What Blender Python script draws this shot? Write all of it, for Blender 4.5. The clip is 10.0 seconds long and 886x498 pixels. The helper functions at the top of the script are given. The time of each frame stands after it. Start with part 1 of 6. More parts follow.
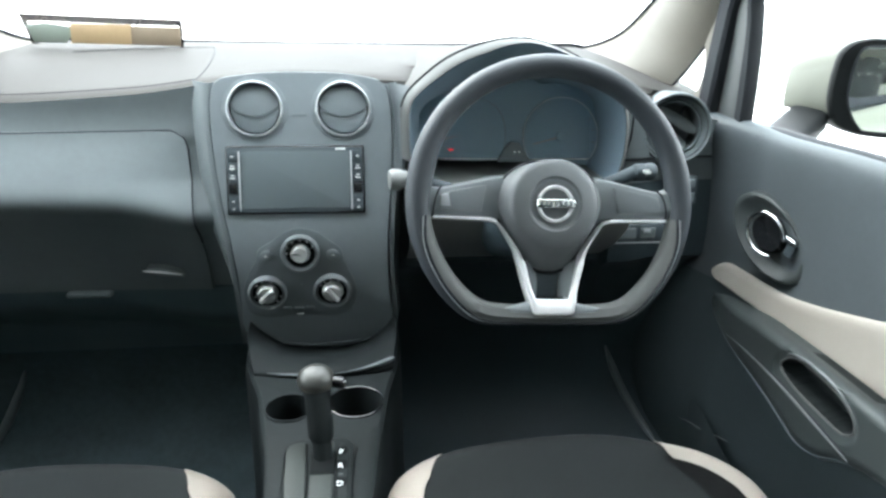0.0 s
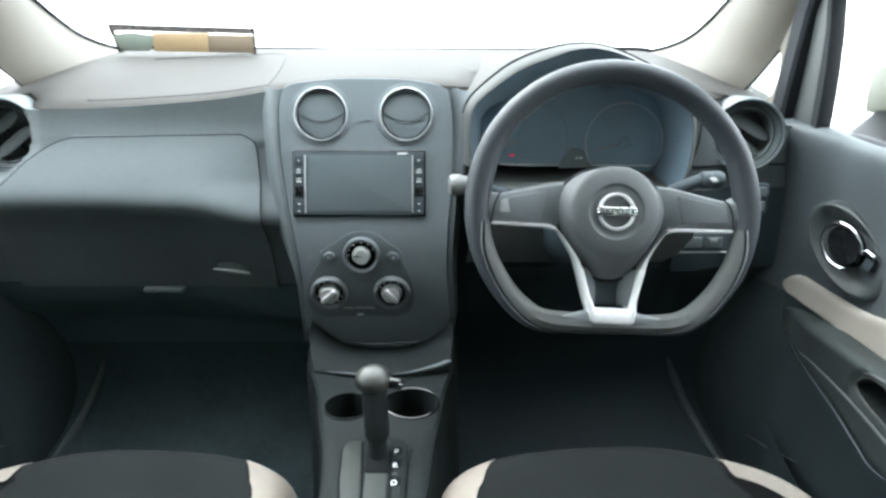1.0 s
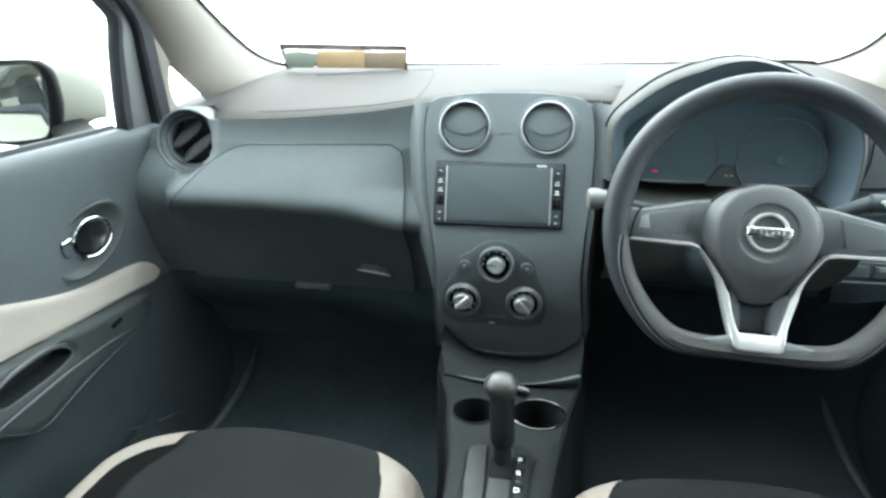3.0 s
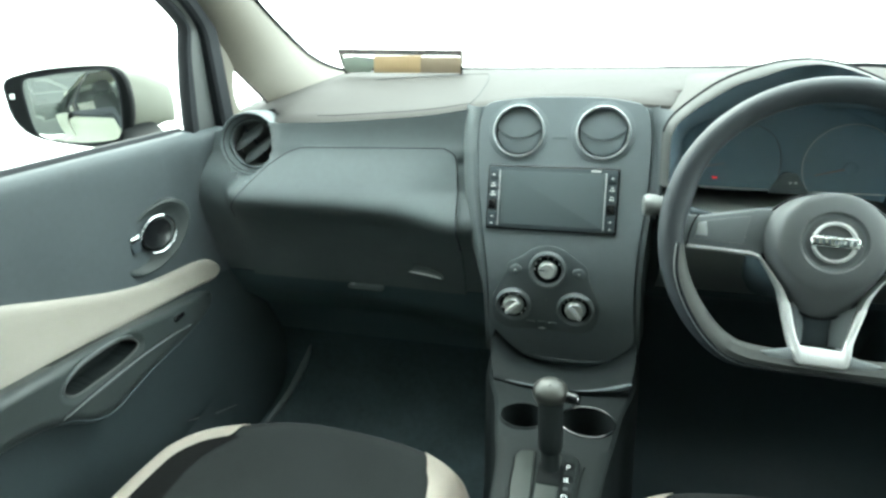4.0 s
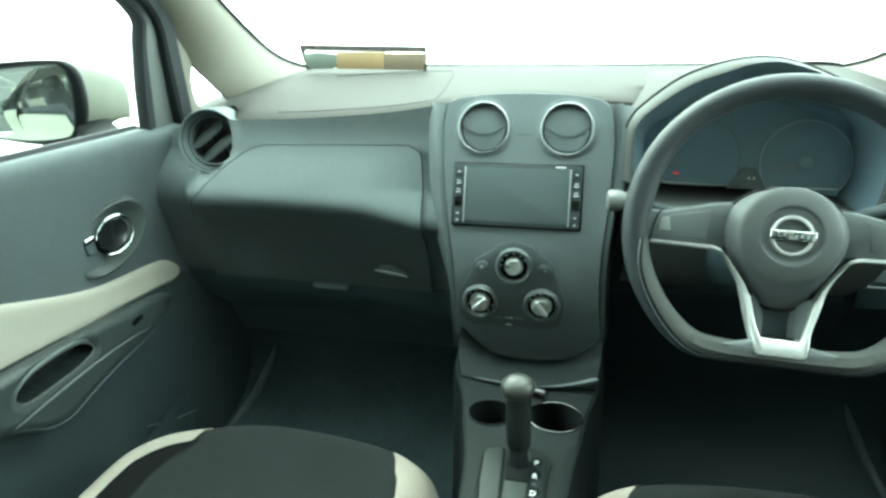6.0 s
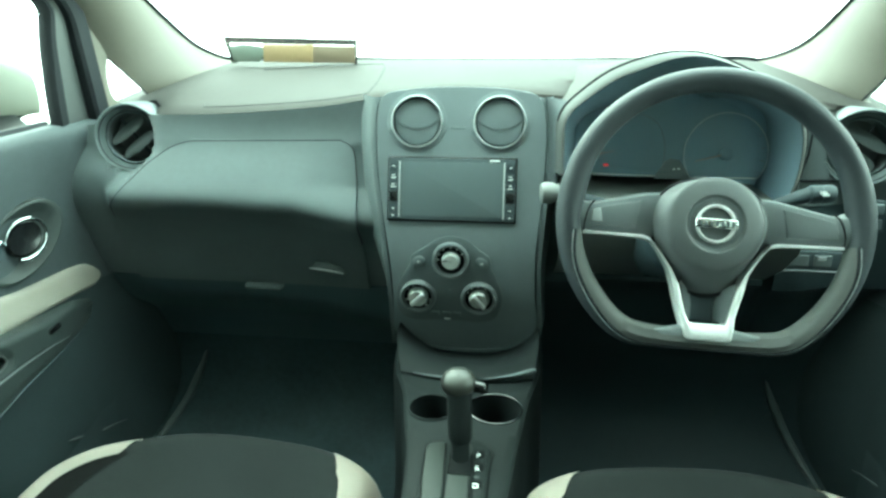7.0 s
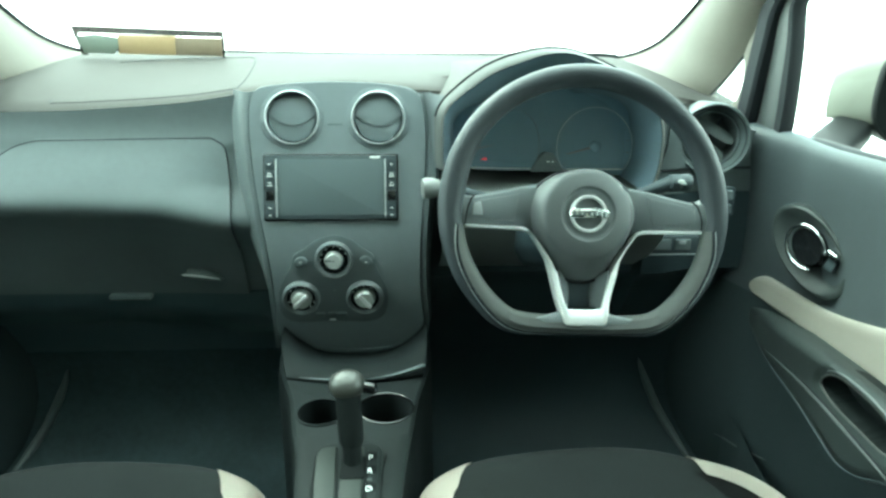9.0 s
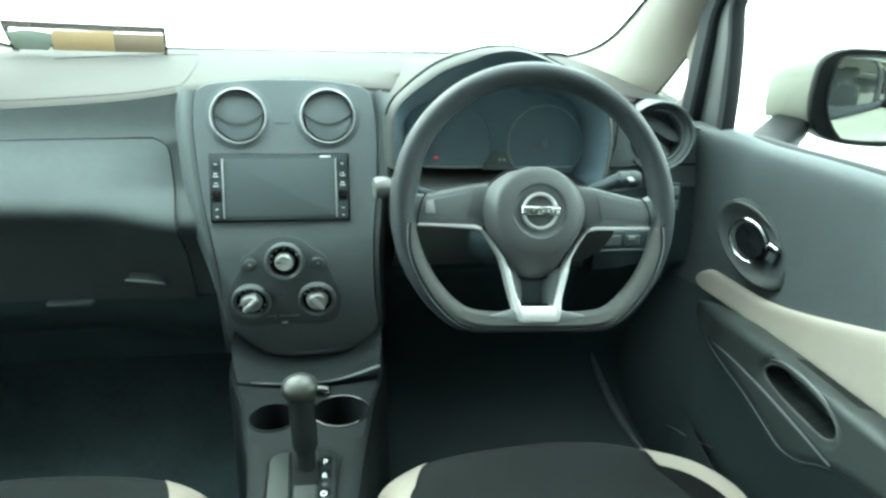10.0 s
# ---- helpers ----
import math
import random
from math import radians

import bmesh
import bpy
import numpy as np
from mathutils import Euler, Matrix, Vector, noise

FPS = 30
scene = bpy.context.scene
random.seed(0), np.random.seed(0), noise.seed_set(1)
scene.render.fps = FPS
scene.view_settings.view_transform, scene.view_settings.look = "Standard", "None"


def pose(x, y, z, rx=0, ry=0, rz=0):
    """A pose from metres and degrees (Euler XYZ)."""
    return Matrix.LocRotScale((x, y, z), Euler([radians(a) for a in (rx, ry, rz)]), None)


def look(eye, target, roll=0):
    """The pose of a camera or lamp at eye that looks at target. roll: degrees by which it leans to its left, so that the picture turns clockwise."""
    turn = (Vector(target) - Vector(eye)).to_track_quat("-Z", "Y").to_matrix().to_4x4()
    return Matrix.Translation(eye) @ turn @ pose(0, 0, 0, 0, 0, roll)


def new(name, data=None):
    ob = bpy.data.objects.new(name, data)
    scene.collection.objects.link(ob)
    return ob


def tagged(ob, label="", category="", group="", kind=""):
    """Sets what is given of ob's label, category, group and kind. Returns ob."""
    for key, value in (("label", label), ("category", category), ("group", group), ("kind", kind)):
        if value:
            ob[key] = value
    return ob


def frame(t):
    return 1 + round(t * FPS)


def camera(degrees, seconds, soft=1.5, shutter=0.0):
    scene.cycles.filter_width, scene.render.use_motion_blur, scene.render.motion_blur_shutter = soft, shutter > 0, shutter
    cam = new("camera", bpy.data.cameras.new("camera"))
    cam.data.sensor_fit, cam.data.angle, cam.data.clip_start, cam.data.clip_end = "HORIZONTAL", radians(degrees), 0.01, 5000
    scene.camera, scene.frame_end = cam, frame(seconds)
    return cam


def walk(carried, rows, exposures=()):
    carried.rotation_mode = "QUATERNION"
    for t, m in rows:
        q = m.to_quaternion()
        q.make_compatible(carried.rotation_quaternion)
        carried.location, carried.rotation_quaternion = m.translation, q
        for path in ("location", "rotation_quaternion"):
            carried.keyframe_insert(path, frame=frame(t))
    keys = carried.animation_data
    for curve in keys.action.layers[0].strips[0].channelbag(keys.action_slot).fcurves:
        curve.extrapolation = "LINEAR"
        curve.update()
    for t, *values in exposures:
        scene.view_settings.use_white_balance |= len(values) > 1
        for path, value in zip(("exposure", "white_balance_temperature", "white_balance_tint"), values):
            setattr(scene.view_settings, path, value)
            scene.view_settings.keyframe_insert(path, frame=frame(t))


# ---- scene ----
cam = camera(70.1, 10.0, soft=2.8)
PATH = [
    (0, (0.105, -0.952, 0.865), (0.334, 0.891, 0.124), 1.2),
    (0.5, (0.104, -0.955, 0.87), (0.252, 0.896, 0.128), 0.9),
    (1, (0.108, -0.956, 0.87), (0.145, 0.903, 0.134), 0.3),
    (1.5, (0.104, -0.96, 0.87), (0.047, 0.899, 0.135), -0.0),
    (2, (0.104, -0.965, 0.87), (-0.088, 0.892, 0.151), -0.6),
    (2.5, (0.106, -0.967, 0.872), (-0.171, 0.882, 0.16), -0.9),
    (3, (0.105, -0.974, 0.87), (-0.273, 0.865, 0.179), -1.1),
    (4.5, (0.107, -0.979, 0.87), (-0.455, 0.819, 0.198), -1.7),
    (5, (0.107, -0.977, 0.87), (-0.44, 0.825, 0.197), -1.6),
    (5.5, (0.106, -0.975, 0.868), (-0.397, 0.839, 0.194), -1.4),
    (7, (0.102, -0.967, 0.866), (-0.129, 0.891, 0.164), -0.5),
    (7.5, (0.104, -0.962, 0.867), (-0.016, 0.903, 0.154), -0.2),
    (8, (0.104, -0.96, 0.867), (0.079, 0.906, 0.146), 0.3),
    (8.5, (0.105, -0.957, 0.867), (0.16, 0.907, 0.144), 0.6),
    (9, (0.105, -0.956, 0.865), (0.233, 0.907, 0.15), 0.9),
    (9.5, (0.105, -0.954, 0.865), (0.3, 0.904, 0.152), 1.2),
    (10, (0.108, -0.951, 0.863), (0.378, 0.897, 0.148), 1.5),
]
EXPO = [(0, 0.30, 6000, 6), (3, 0.28, 6000, 2), (4.5, 0.22, 6120, -14), (5.5, 0.21, 6040, -18), (7.0, 0.34, 5850, -32), (7.5, 0.34, 5850, -32), (9.0, 0.32, 5850, -25), (10, 0.31, 5850, -18)]
walk(cam, [(t, look(eye, target, roll)) for t, eye, target, roll in PATH], exposures=EXPO)

# ---- daylight: bright hazy sky, wide soft sun ahead of the car ----
SUN_EL, SUN_AZ = 48.0, -35.0
world = bpy.data.worlds.new("bright_sky")
scene.world = world
world.use_nodes = True
wn, wl = world.node_tree.nodes, world.node_tree.links
wn.clear()
w_out = wn.new("ShaderNodeOutputWorld")
w_sky = wn.new("ShaderNodeTexSky")
w_sky.sky_type, w_sky.sun_disc = "NISHITA", False
w_sky.sun_elevation, w_sky.sun_rotation = radians(SUN_EL), radians(SUN_AZ)
w_sky.air_density, w_sky.dust_density = 1.0, 4.0
w_bg = wn.new("ShaderNodeBackground")
w_bg.inputs[1].default_value = 0.12
w_haze = wn.new("ShaderNodeBackground")
w_haze.inputs[0].default_value = (1.0, 1.0, 0.99, 1)
w_haze.inputs[1].default_value = 10.5
w_add = wn.new("ShaderNodeAddShader")
wl.new(w_sky.outputs[0], w_bg.inputs[0])
wl.new(w_bg.outputs[0], w_add.inputs[0])
wl.new(w_haze.outputs[0], w_add.inputs[1])
wl.new(w_add.outputs[0], w_out.inputs[0])
sun = new("sun", bpy.data.lights.new("sun", "SUN"))
sun.data.energy, sun.data.angle, sun.data.color = 1.5, radians(25), (1.0, 0.97, 0.92)
se, sa = radians(SUN_EL), radians(SUN_AZ)
sun.matrix_world = look((0, 0, 5), (0 - math.sin(sa) * math.cos(se), 0 - math.cos(sa) * math.cos(se), 5 - math.sin(se)))


# ---- materials ----
def material(name, base, rough=0.5, metal=0.0, bump=0.0, scale=400.0, vary=0.0, stain=6.0, spec=0.5, coat=0.0, sheen=0.0, rvary=0.0):
    m = bpy.data.materials.new(name)
    m.use_nodes = True
    n, l = m.node_tree.nodes, m.node_tree.links
    b = n["Principled BSDF"]
    b.inputs["Base Color"].default_value = (*base, 1)
    b.inputs["Roughness"].default_value = rough
    b.inputs["Metallic"].default_value = metal
    b.inputs["Specular IOR Level"].default_value = spec
    b.inputs["Coat Weight"].default_value = coat
    b.inputs["Sheen Weight"].default_value = sheen
    tc = n.new("ShaderNodeTexCoord")
    if vary or rvary:
        t1 = n.new("ShaderNodeTexNoise")
        t1.inputs["Scale"].default_value, t1.inputs["Detail"].default_value = stain, 5
        l.new(tc.outputs["Object"], t1.inputs["Vector"])
        t2 = n.new("ShaderNodeTexNoise")
        t2.inputs["Scale"].default_value, t2.inputs["Detail"].default_value = stain * 14, 3
        l.new(tc.outputs["Object"], t2.inputs["Vector"])
        mx = n.new("ShaderNodeMath")
        mx.operation = "MULTIPLY_ADD"
        mx.inputs[1].default_value = 0.35
        l.new(t2.outputs[0], mx.inputs[0])
        l.new(t1.outputs[0], mx.inputs[2])
        if vary:
            r = n.new("ShaderNodeMapRange")
            r.inputs[1].default_value, r.inputs[2].default_value = 0.4, 0.95
            r.inputs[3].default_value, r.inputs[4].default_value = 1 - vary, 1 + vary
            l.new(mx.outputs[0], r.inputs[0])
            mc = n.new("ShaderNodeVectorMath")
            mc.operation = "SCALE"
            mc.inputs[0].default_value = base
            l.new(r.outputs[0], mc.inputs["Scale"])
            l.new(mc.outputs[0], b.inputs["Base Color"])
        if rvary:
            rr = n.new("ShaderNodeMapRange")
            rr.inputs[1].default_value, rr.inputs[2].default_value = 0.4, 0.95
            rr.inputs[3].default_value, rr.inputs[4].default_value = rough - rvary, rough + rvary
            l.new(mx.outputs[0], rr.inputs[0])
            l.new(rr.outputs[0], b.inputs["Roughness"])
    if bump:
        t3 = n.new("ShaderNodeTexNoise")
        t3.inputs["Scale"].default_value, t3.inputs["Detail"].default_value = scale, 2
        l.new(tc.outputs["Object"], t3.inputs["Vector"])
        bp = n.new("ShaderNodeBump")
        bp.inputs["Strength"].default_value, bp.inputs["Distance"].default_value = bump, 0.001
        l.new(t3.outputs[0], bp.inputs["Height"])
        l.new(bp.outputs[0], b.inputs["Normal"])
    return m


def glass_material(name, tint, gloss=0.03, rough=0.02):
    m = bpy.data.materials.new(name)
    m.use_nodes = True
    n, l = m.node_tree.nodes, m.node_tree.links
    n.remove(n["Principled BSDF"])
    tr, gl, mx, fr = n.new("ShaderNodeBsdfTransparent"), n.new("ShaderNodeBsdfGlossy"), n.new("ShaderNodeMixShader"), n.new("ShaderNodeLayerWeight")
    tr.inputs[0].default_value = (*tint, 1)
    gl.inputs["Roughness"].default_value = rough
    pw, ml = n.new("ShaderNodeMath"), n.new("ShaderNodeMath")
    pw.operation, pw.inputs[1].default_value = "POWER", 4.0
    ml.operation, ml.inputs[1].default_value, ml.inputs[2].default_value = "MULTIPLY_ADD", 0.45, gloss
    l.new(fr.outputs["Facing"], pw.inputs[0])
    l.new(pw.outputs[0], ml.inputs[0])
    l.new(ml.outputs[0], mx.inputs[0])
    l.new(tr.outputs[0], mx.inputs[1])
    l.new(gl.outputs[0], mx.inputs[2])
    l.new(mx.outputs[0], n["Material Output"].inputs[0])
    return m


def lamp_material(name, colour, strength):
    m = material(name, (colour[0] * 0.4, colour[1] * 0.4, colour[2] * 0.4), 0.4)
    b = m.node_tree.nodes["Principled BSDF"]
    b.inputs["Emission Color"].default_value = (*colour, 1)
    b.inputs["Emission Strength"].default_value = strength
    return m


M_PAD = material("grained_grey_plastic", (0.0365, 0.0352, 0.0330), 0.75, spec=0.18, bump=0.25, scale=900, vary=0.12, rvary=0.05)
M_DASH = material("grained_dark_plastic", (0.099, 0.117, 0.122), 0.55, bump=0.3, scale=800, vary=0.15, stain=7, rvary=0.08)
M_DOOR = material("grained_door_plastic", (0.062, 0.073, 0.079), 0.58, spec=0.25, bump=0.3, scale=800, vary=0.16, stain=7, rvary=0.08)
M_STACK = material("satin_dark_plastic", (0.148, 0.172, 0.184), 0.46, bump=0.10, scale=1200, vary=0.10, rvary=0.06)
# Darkened to paint the shade low between the seats.
M_CONSOLE = material("shaded_console_plastic", (0.0125, 0.0155, 0.0160), 0.60, spec=0.10, bump=0.1, scale=1000, vary=0.18, rvary=0.06)
M_ARMLIP = material("lightened_grey_plastic", (0.074, 0.078, 0.076), 0.6, spec=0.3, bump=0.2, scale=900, vary=0.1, rvary=0.05)
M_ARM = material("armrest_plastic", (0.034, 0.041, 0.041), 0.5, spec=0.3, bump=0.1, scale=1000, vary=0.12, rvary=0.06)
M_LOW = material("black_plastic", (0.044, 0.057, 0.065), 0.55, spec=0.3, bump=0.2, scale=700, vary=0.15, rvary=0.06)
M_PIANO = material("gloss_black", (0.008, 0.009, 0.010), 0.16, vary=0.1, rvary=0.04, coat=0.3)
M_SCREEN = material("dark_screen", (0.092, 0.112, 0.120), 0.22, vary=0.03)
M_WHEEL = material("wheel_urethane", (0.030, 0.036, 0.042), 0.55, spec=0.35, bump=0.2, scale=1100, vary=0.10, rvary=0.07)
M_HUB = material("airbag_cover_plastic", (0.098, 0.107, 0.111), 0.5, bump=0.2, scale=1000, vary=0.08, rvary=0.05)
M_SPOKE = material("satin_spoke_plastic", (0.130, 0.145, 0.152), 0.36, bump=0.1, scale=1200, vary=0.08, rvary=0.05)
M_SILVER = material("silver_paint", (0.78, 0.79, 0.80), 0.36, metal=0.55, vary=0.05, rvary=0.05)
M_HANDLE = material("satin_chrome", (0.50, 0.52, 0.53), 0.14, metal=1.0, rvary=0.04)
M_SATIN = material("satin_grey_metal", (0.34, 0.36, 0.37), 0.4, metal=0.5, vary=0.06, rvary=0.05)
M_CHROME = material("chrome", (0.86, 0.87, 0.88), 0.08, metal=1.0, rvary=0.03)
M_CREAM = material("cream_leatherette", (0.44, 0.395, 0.345), 0.5, bump=0.25, scale=600, vary=0.06, rvary=0.05)
# Dimmed copy of the seats' cream, painting weaker light on the doors.
M_INSERT = material("cream_leatherette_dimmed", (0.285, 0.262, 0.232), 0.55, bump=0.25, scale=600, vary=0.06, rvary=0.05)
# Cream set far below its own tone, to paint the pillars' shade.
M_PILLAR = material("dimmed_cream_pillar_plastic", (0.112, 0.103, 0.085), 0.6, bump=0.2, scale=800, vary=0.07)
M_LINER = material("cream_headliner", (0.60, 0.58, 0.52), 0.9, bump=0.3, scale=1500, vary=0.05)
M_FABRIC = material("black_seat_fabric", (0.0090, 0.0108, 0.0112), 0.95, bump=0.6, scale=1400, vary=0.2, stain=9, spec=0.2)
M_FABRIC2 = material("black_seat_side_fabric", (0.0055, 0.006, 0.0062), 0.9, bump=0.5, scale=1100, vary=0.15, spec=0.2)
M_RUBBER = material("black_rubber_seal", (0.014, 0.016, 0.019), 0.75, spec=0.2, bump=0.1, scale=500, vary=0.15)
M_CARPET = material("charcoal_carpet", (0.050, 0.069, 0.075), 0.95, spec=0.15, bump=1.0, scale=700, vary=0.4)
# Off-white paint, dimmed so it reads as shaded under the overbright sky.
M_PAINT = material("dimmed_off_white_car_paint", (0.135, 0.140, 0.116), 0.5, spec=0.25, vary=0.02)
M_GREYMETAL = material("grey_door_frame_paint", (0.055, 0.06, 0.06), 0.5, vary=0.05)
M_MIRROR = material("mirror_glass", (0.80, 0.84, 0.82), 0.01, metal=1.0)
M_GROUND = material("pale_concrete", (0.62, 0.62, 0.60), 0.85, bump=0.3, scale=60, vary=0.10, stain=0.8)
M_WHITE = material("white_print", (0.75, 0.77, 0.76), 0.5, vary=0.03)
M_GREY_TIP = material("light_grey_plastic", (0.165, 0.173, 0.170), 0.45, vary=0.05)
M_RED = lamp_material("red_warning_lamp", (1.0, 0.05, 0.06), 0.75)
M_CARD = material("tan_card", (0.36, 0.255, 0.135), 0.6, vary=0.12, stain=12)
M_CARD2 = material("green_card", (0.185, 0.215, 0.182), 0.6, vary=0.1, stain=12)
M_CARD3 = material("brown_card", (0.20, 0.155, 0.105), 0.6, vary=0.12, stain=12)
M_CLEAR = glass_material("hazy_sleeve", (0.026, 0.022, 0.021))
M_LENS = glass_material("gauge_lens", (0.97, 0.98, 0.98), 0.022, 0.42)
M_GLASS = glass_material("window_glass", (0.96, 0.98, 0.97))
M_TINT = glass_material("tinted_glass", (0.09, 0.11, 0.10))
M_BUILD = material("grey_shed_cladding", (0.022, 0.026, 0.024), 0.7, vary=0.2, stain=0.7)
M_BEAM = material("pale_beam", (0.060, 0.066, 0.060), 0.7, vary=0.1, stain=0.7)
M_DARKGLASS = material("dark_tinted_glass", (0.012, 0.016, 0.014), 0.08, vary=0.2, stain=2)
# Throat and gauge colours lifted and blued to paint haze over the gauges.
M_THROAT = material("hazed_throat_plastic", (0.125, 0.170, 0.208), 0.55, bump=0.2, scale=900, vary=0.1)
M_DIAL = material("hazed_gauge_face", (0.185, 0.265, 0.330), 0.5, vary=0.1)
M_PANEL = material("control_panel_plastic", (0.098, 0.116, 0.122), 0.42, bump=0.1, scale=1200, vary=0.12, rvary=0.06)
M_RING = material("bright_ring_metal", (0.44, 0.465, 0.475), 0.34, metal=0.4, vary=0.05, rvary=0.05)
M_KNOB = material("silver_knob_face", (0.42, 0.44, 0.43), 0.42, metal=0.15, vary=0.06, rvary=0.05)
M_SLAT = material("vent_slat_plastic", (0.15, 0.17, 0.175), 0.42, vary=0.06, rvary=0.05)
M_SHROUD = material("mirror_shroud_plastic", (0.005, 0.006, 0.0065), 0.6, spec=0.06, bump=0.2, scale=700, vary=0.12)
# Lower dash tone lifted to paint haze in the dark footwell.
M_BOLSTER = material("hazed_lower_dash_plastic", (0.066, 0.094, 0.100), 0.6, spec=0.3, bump=0.25, scale=900, vary=0.12, rvary=0.05)
# Darker dash colour painting the shade behind the steering wheel.
M_KNEE = material("shaded_dash_plastic", (0.032, 0.046, 0.053), 0.6, spec=0.25, bump=0.25, scale=900, vary=0.12, rvary=0.05)
M_GATE = material("gate_cover_plastic", (0.024, 0.029, 0.027), 0.5, spec=0.2, vary=0.12, rvary=0.05)
M_KNOBGRIP = material("gear_knob_leather", (0.033, 0.035, 0.031), 0.42, bump=0.15, scale=900, vary=0.12, rvary=0.06)
M_LEVER = material("lever_black_plastic", (0.0060, 0.0072, 0.0076), 0.65, spec=0.06, vary=0.15, rvary=0.06)
M_LOWDOOR = material("lower_door_plastic", (0.037, 0.049, 0.053), 0.6, spec=0.25, bump=0.2, scale=800, vary=0.15, rvary=0.05)
M_NEEDLE = material("gauge_needle", (0.30, 0.22, 0.20), 0.5)


# ---- building blocks ----
def part(name, bm, mat, parent=None, label="", sharp=38):
    me = bpy.data.meshes.new(name)
    bmesh.ops.recalc_face_normals(bm, faces=bm.faces)
    bm.to_mesh(me)
    bm.free()
    me.materials.append(mat)
    me.polygons.foreach_set("use_smooth", [True] * len(me.polygons))
    me.set_sharp_from_angle(angle=radians(sharp))
    ob = new(name, me)
    if parent is not None:
        ob.parent = parent
        if parent.type == "EMPTY":
            ob.matrix_parent_inverse = Matrix.Translation(-parent.location)
    if label:
        tagged(ob, label)
    return ob


def thing(name, loc, label, category, group="", kind=""):
    ob = new(name)
    ob.empty_display_size = 0.05
    ob.location = loc
    return tagged(ob, label, category, group, kind)


def grid(bm, rows, close_u=False, close_v=False):
    """Quads over rows of points of equal length."""
    vs = [[bm.verts.new(p) for p in r] for r in rows]
    nu, nv = len(vs), len(vs[0])
    for i in range(nu if close_u else nu - 1):
        for j in range(nv if close_v else nv - 1):
            a, b, c, d = vs[i][j], vs[(i + 1) % nu][j], vs[(i + 1) % nu][(j + 1) % nv], vs[i][(j + 1) % nv]
            bm.faces.new((a, b, c, d))
    return vs


def spline(pts, n, closed=False):
    """A smooth curve through the points, n steps from one to the next."""
    P = [Vector(p) for p in pts]
    m, out = len(P), []
    for i in range(m if closed else m - 1):
        if closed:
            a, b, c, d = P[i - 1], P[i], P[(i + 1) % m], P[(i + 2) % m]
        else:
            a, b, c, d = P[max(i - 1, 0)], P[i], P[i + 1], P[min(i + 2, m - 1)]
        for k in range(n):
            t = k / n
            out.append(0.5 * ((2 * b) + (c - a) * t + (2 * a - 5 * b + 4 * c - d) * t * t + (3 * b - a - 3 * c + d) * t ** 3))
    if not closed:
        out.append(P[-1])
    return out


def lerp_table(tab, x):
    if x <= tab[0][0]:
        return tab[0][1]
    for (x0, y0), (x1, y1) in zip(tab, tab[1:]):
        if x <= x1:
            return y0 + (y1 - y0) * (x - x0) / (x1 - x0)
    return tab[-1][1]


def smooth_table(tab, x):
    """Cubic through the table's points."""
    if x <= tab[0][0]:
        return tab[0][1]
    if x >= tab[-1][0]:
        return tab[-1][1]
    for i in range(len(tab) - 1):
        if x <= tab[i + 1][0]:
            break
    (x0, y0), (x1, y1) = tab[i], tab[i + 1]
    m0 = (tab[i + 1][1] - tab[i - 1][1]) / (tab[i + 1][0] - tab[i - 1][0]) if i else (y1 - y0) / (x1 - x0)
    m1 = (tab[i + 2][1] - tab[i][1]) / (tab[i + 2][0] - tab[i][0]) if i + 2 < len(tab) else (y1 - y0) / (x1 - x0)
    h = x1 - x0
    t = (x - x0) / h
    return (2 * t ** 3 - 3 * t * t + 1) * y0 + (t ** 3 - 2 * t * t + t) * h * m0 + (-2 * t ** 3 + 3 * t * t) * y1 + (t ** 3 - t * t) * h * m1


def steps(a, b, n):
    return [a + (b - a) * i / n for i in range(n + 1)]


class Frame:
    """A flat frame: origin o, axes u (right), v (up) and w (out of the surface)."""

    def __init__(self, o, v, w, u=None):
        self.o, self.v, self.w = Vector(o), Vector(v).normalized(), Vector(w).normalized()
        self.u = Vector(u).normalized() if u else self.v.cross(self.w).normalized()

    def at(self, a, b, c=0.0):
        return self.o + self.u * a + self.v * b + self.w * c


def sweep(bm, path, radius, seg=8, closed=False, up=(0, 0, 1), squash=1.0):
    """A round bar along a path; radius: a number or a function of 0..1."""
    path = [Vector(p) for p in path]
    n, rows = len(path), []
    for i, p in enumerate(path):
        a = path[i - 1] if i or closed else path[0]
        b = path[(i + 1) % n] if i < n - 1 or closed else path[-1]
        d = (b - a).normalized()
        s = d.cross(Vector(up))
        s = s.normalized() if s.length > 1e-5 else Vector((1, 0, 0))
        t = s.cross(d)
        r = radius(i / max(n - 1, 1)) if callable(radius) else radius
        rows.append([p + s * (r * math.cos(k * 2 * math.pi / seg)) + t * (r * squash * math.sin(k * 2 * math.pi / seg)) for k in range(seg)])
    vs = grid(bm, rows, closed, True)
    if not closed:
        bm.faces.new(vs[0])
        bm.faces.new(vs[-1])


def lathe(bm, f, profile, seg=32, squash=1.0, cap=True, arc=None):
    """Turns a profile of (radius, height along w) round the frame's w."""
    n = seg
    rows = []
    for r, h in profile:
        if arc:
            ang = [radians(arc[0] + (arc[1] - arc[0]) * k / n) for k in range(n + 1)]
        else:
            ang = [2 * math.pi * k / n for k in range(n)]
        rows.append([f.at(r * math.cos(a), r * squash * math.sin(a), h) for a in ang])
    vs = grid(bm, rows, False, not arc)
    if cap and not arc:
        bm.faces.new(vs[0])
        bm.faces.new(vs[-1])


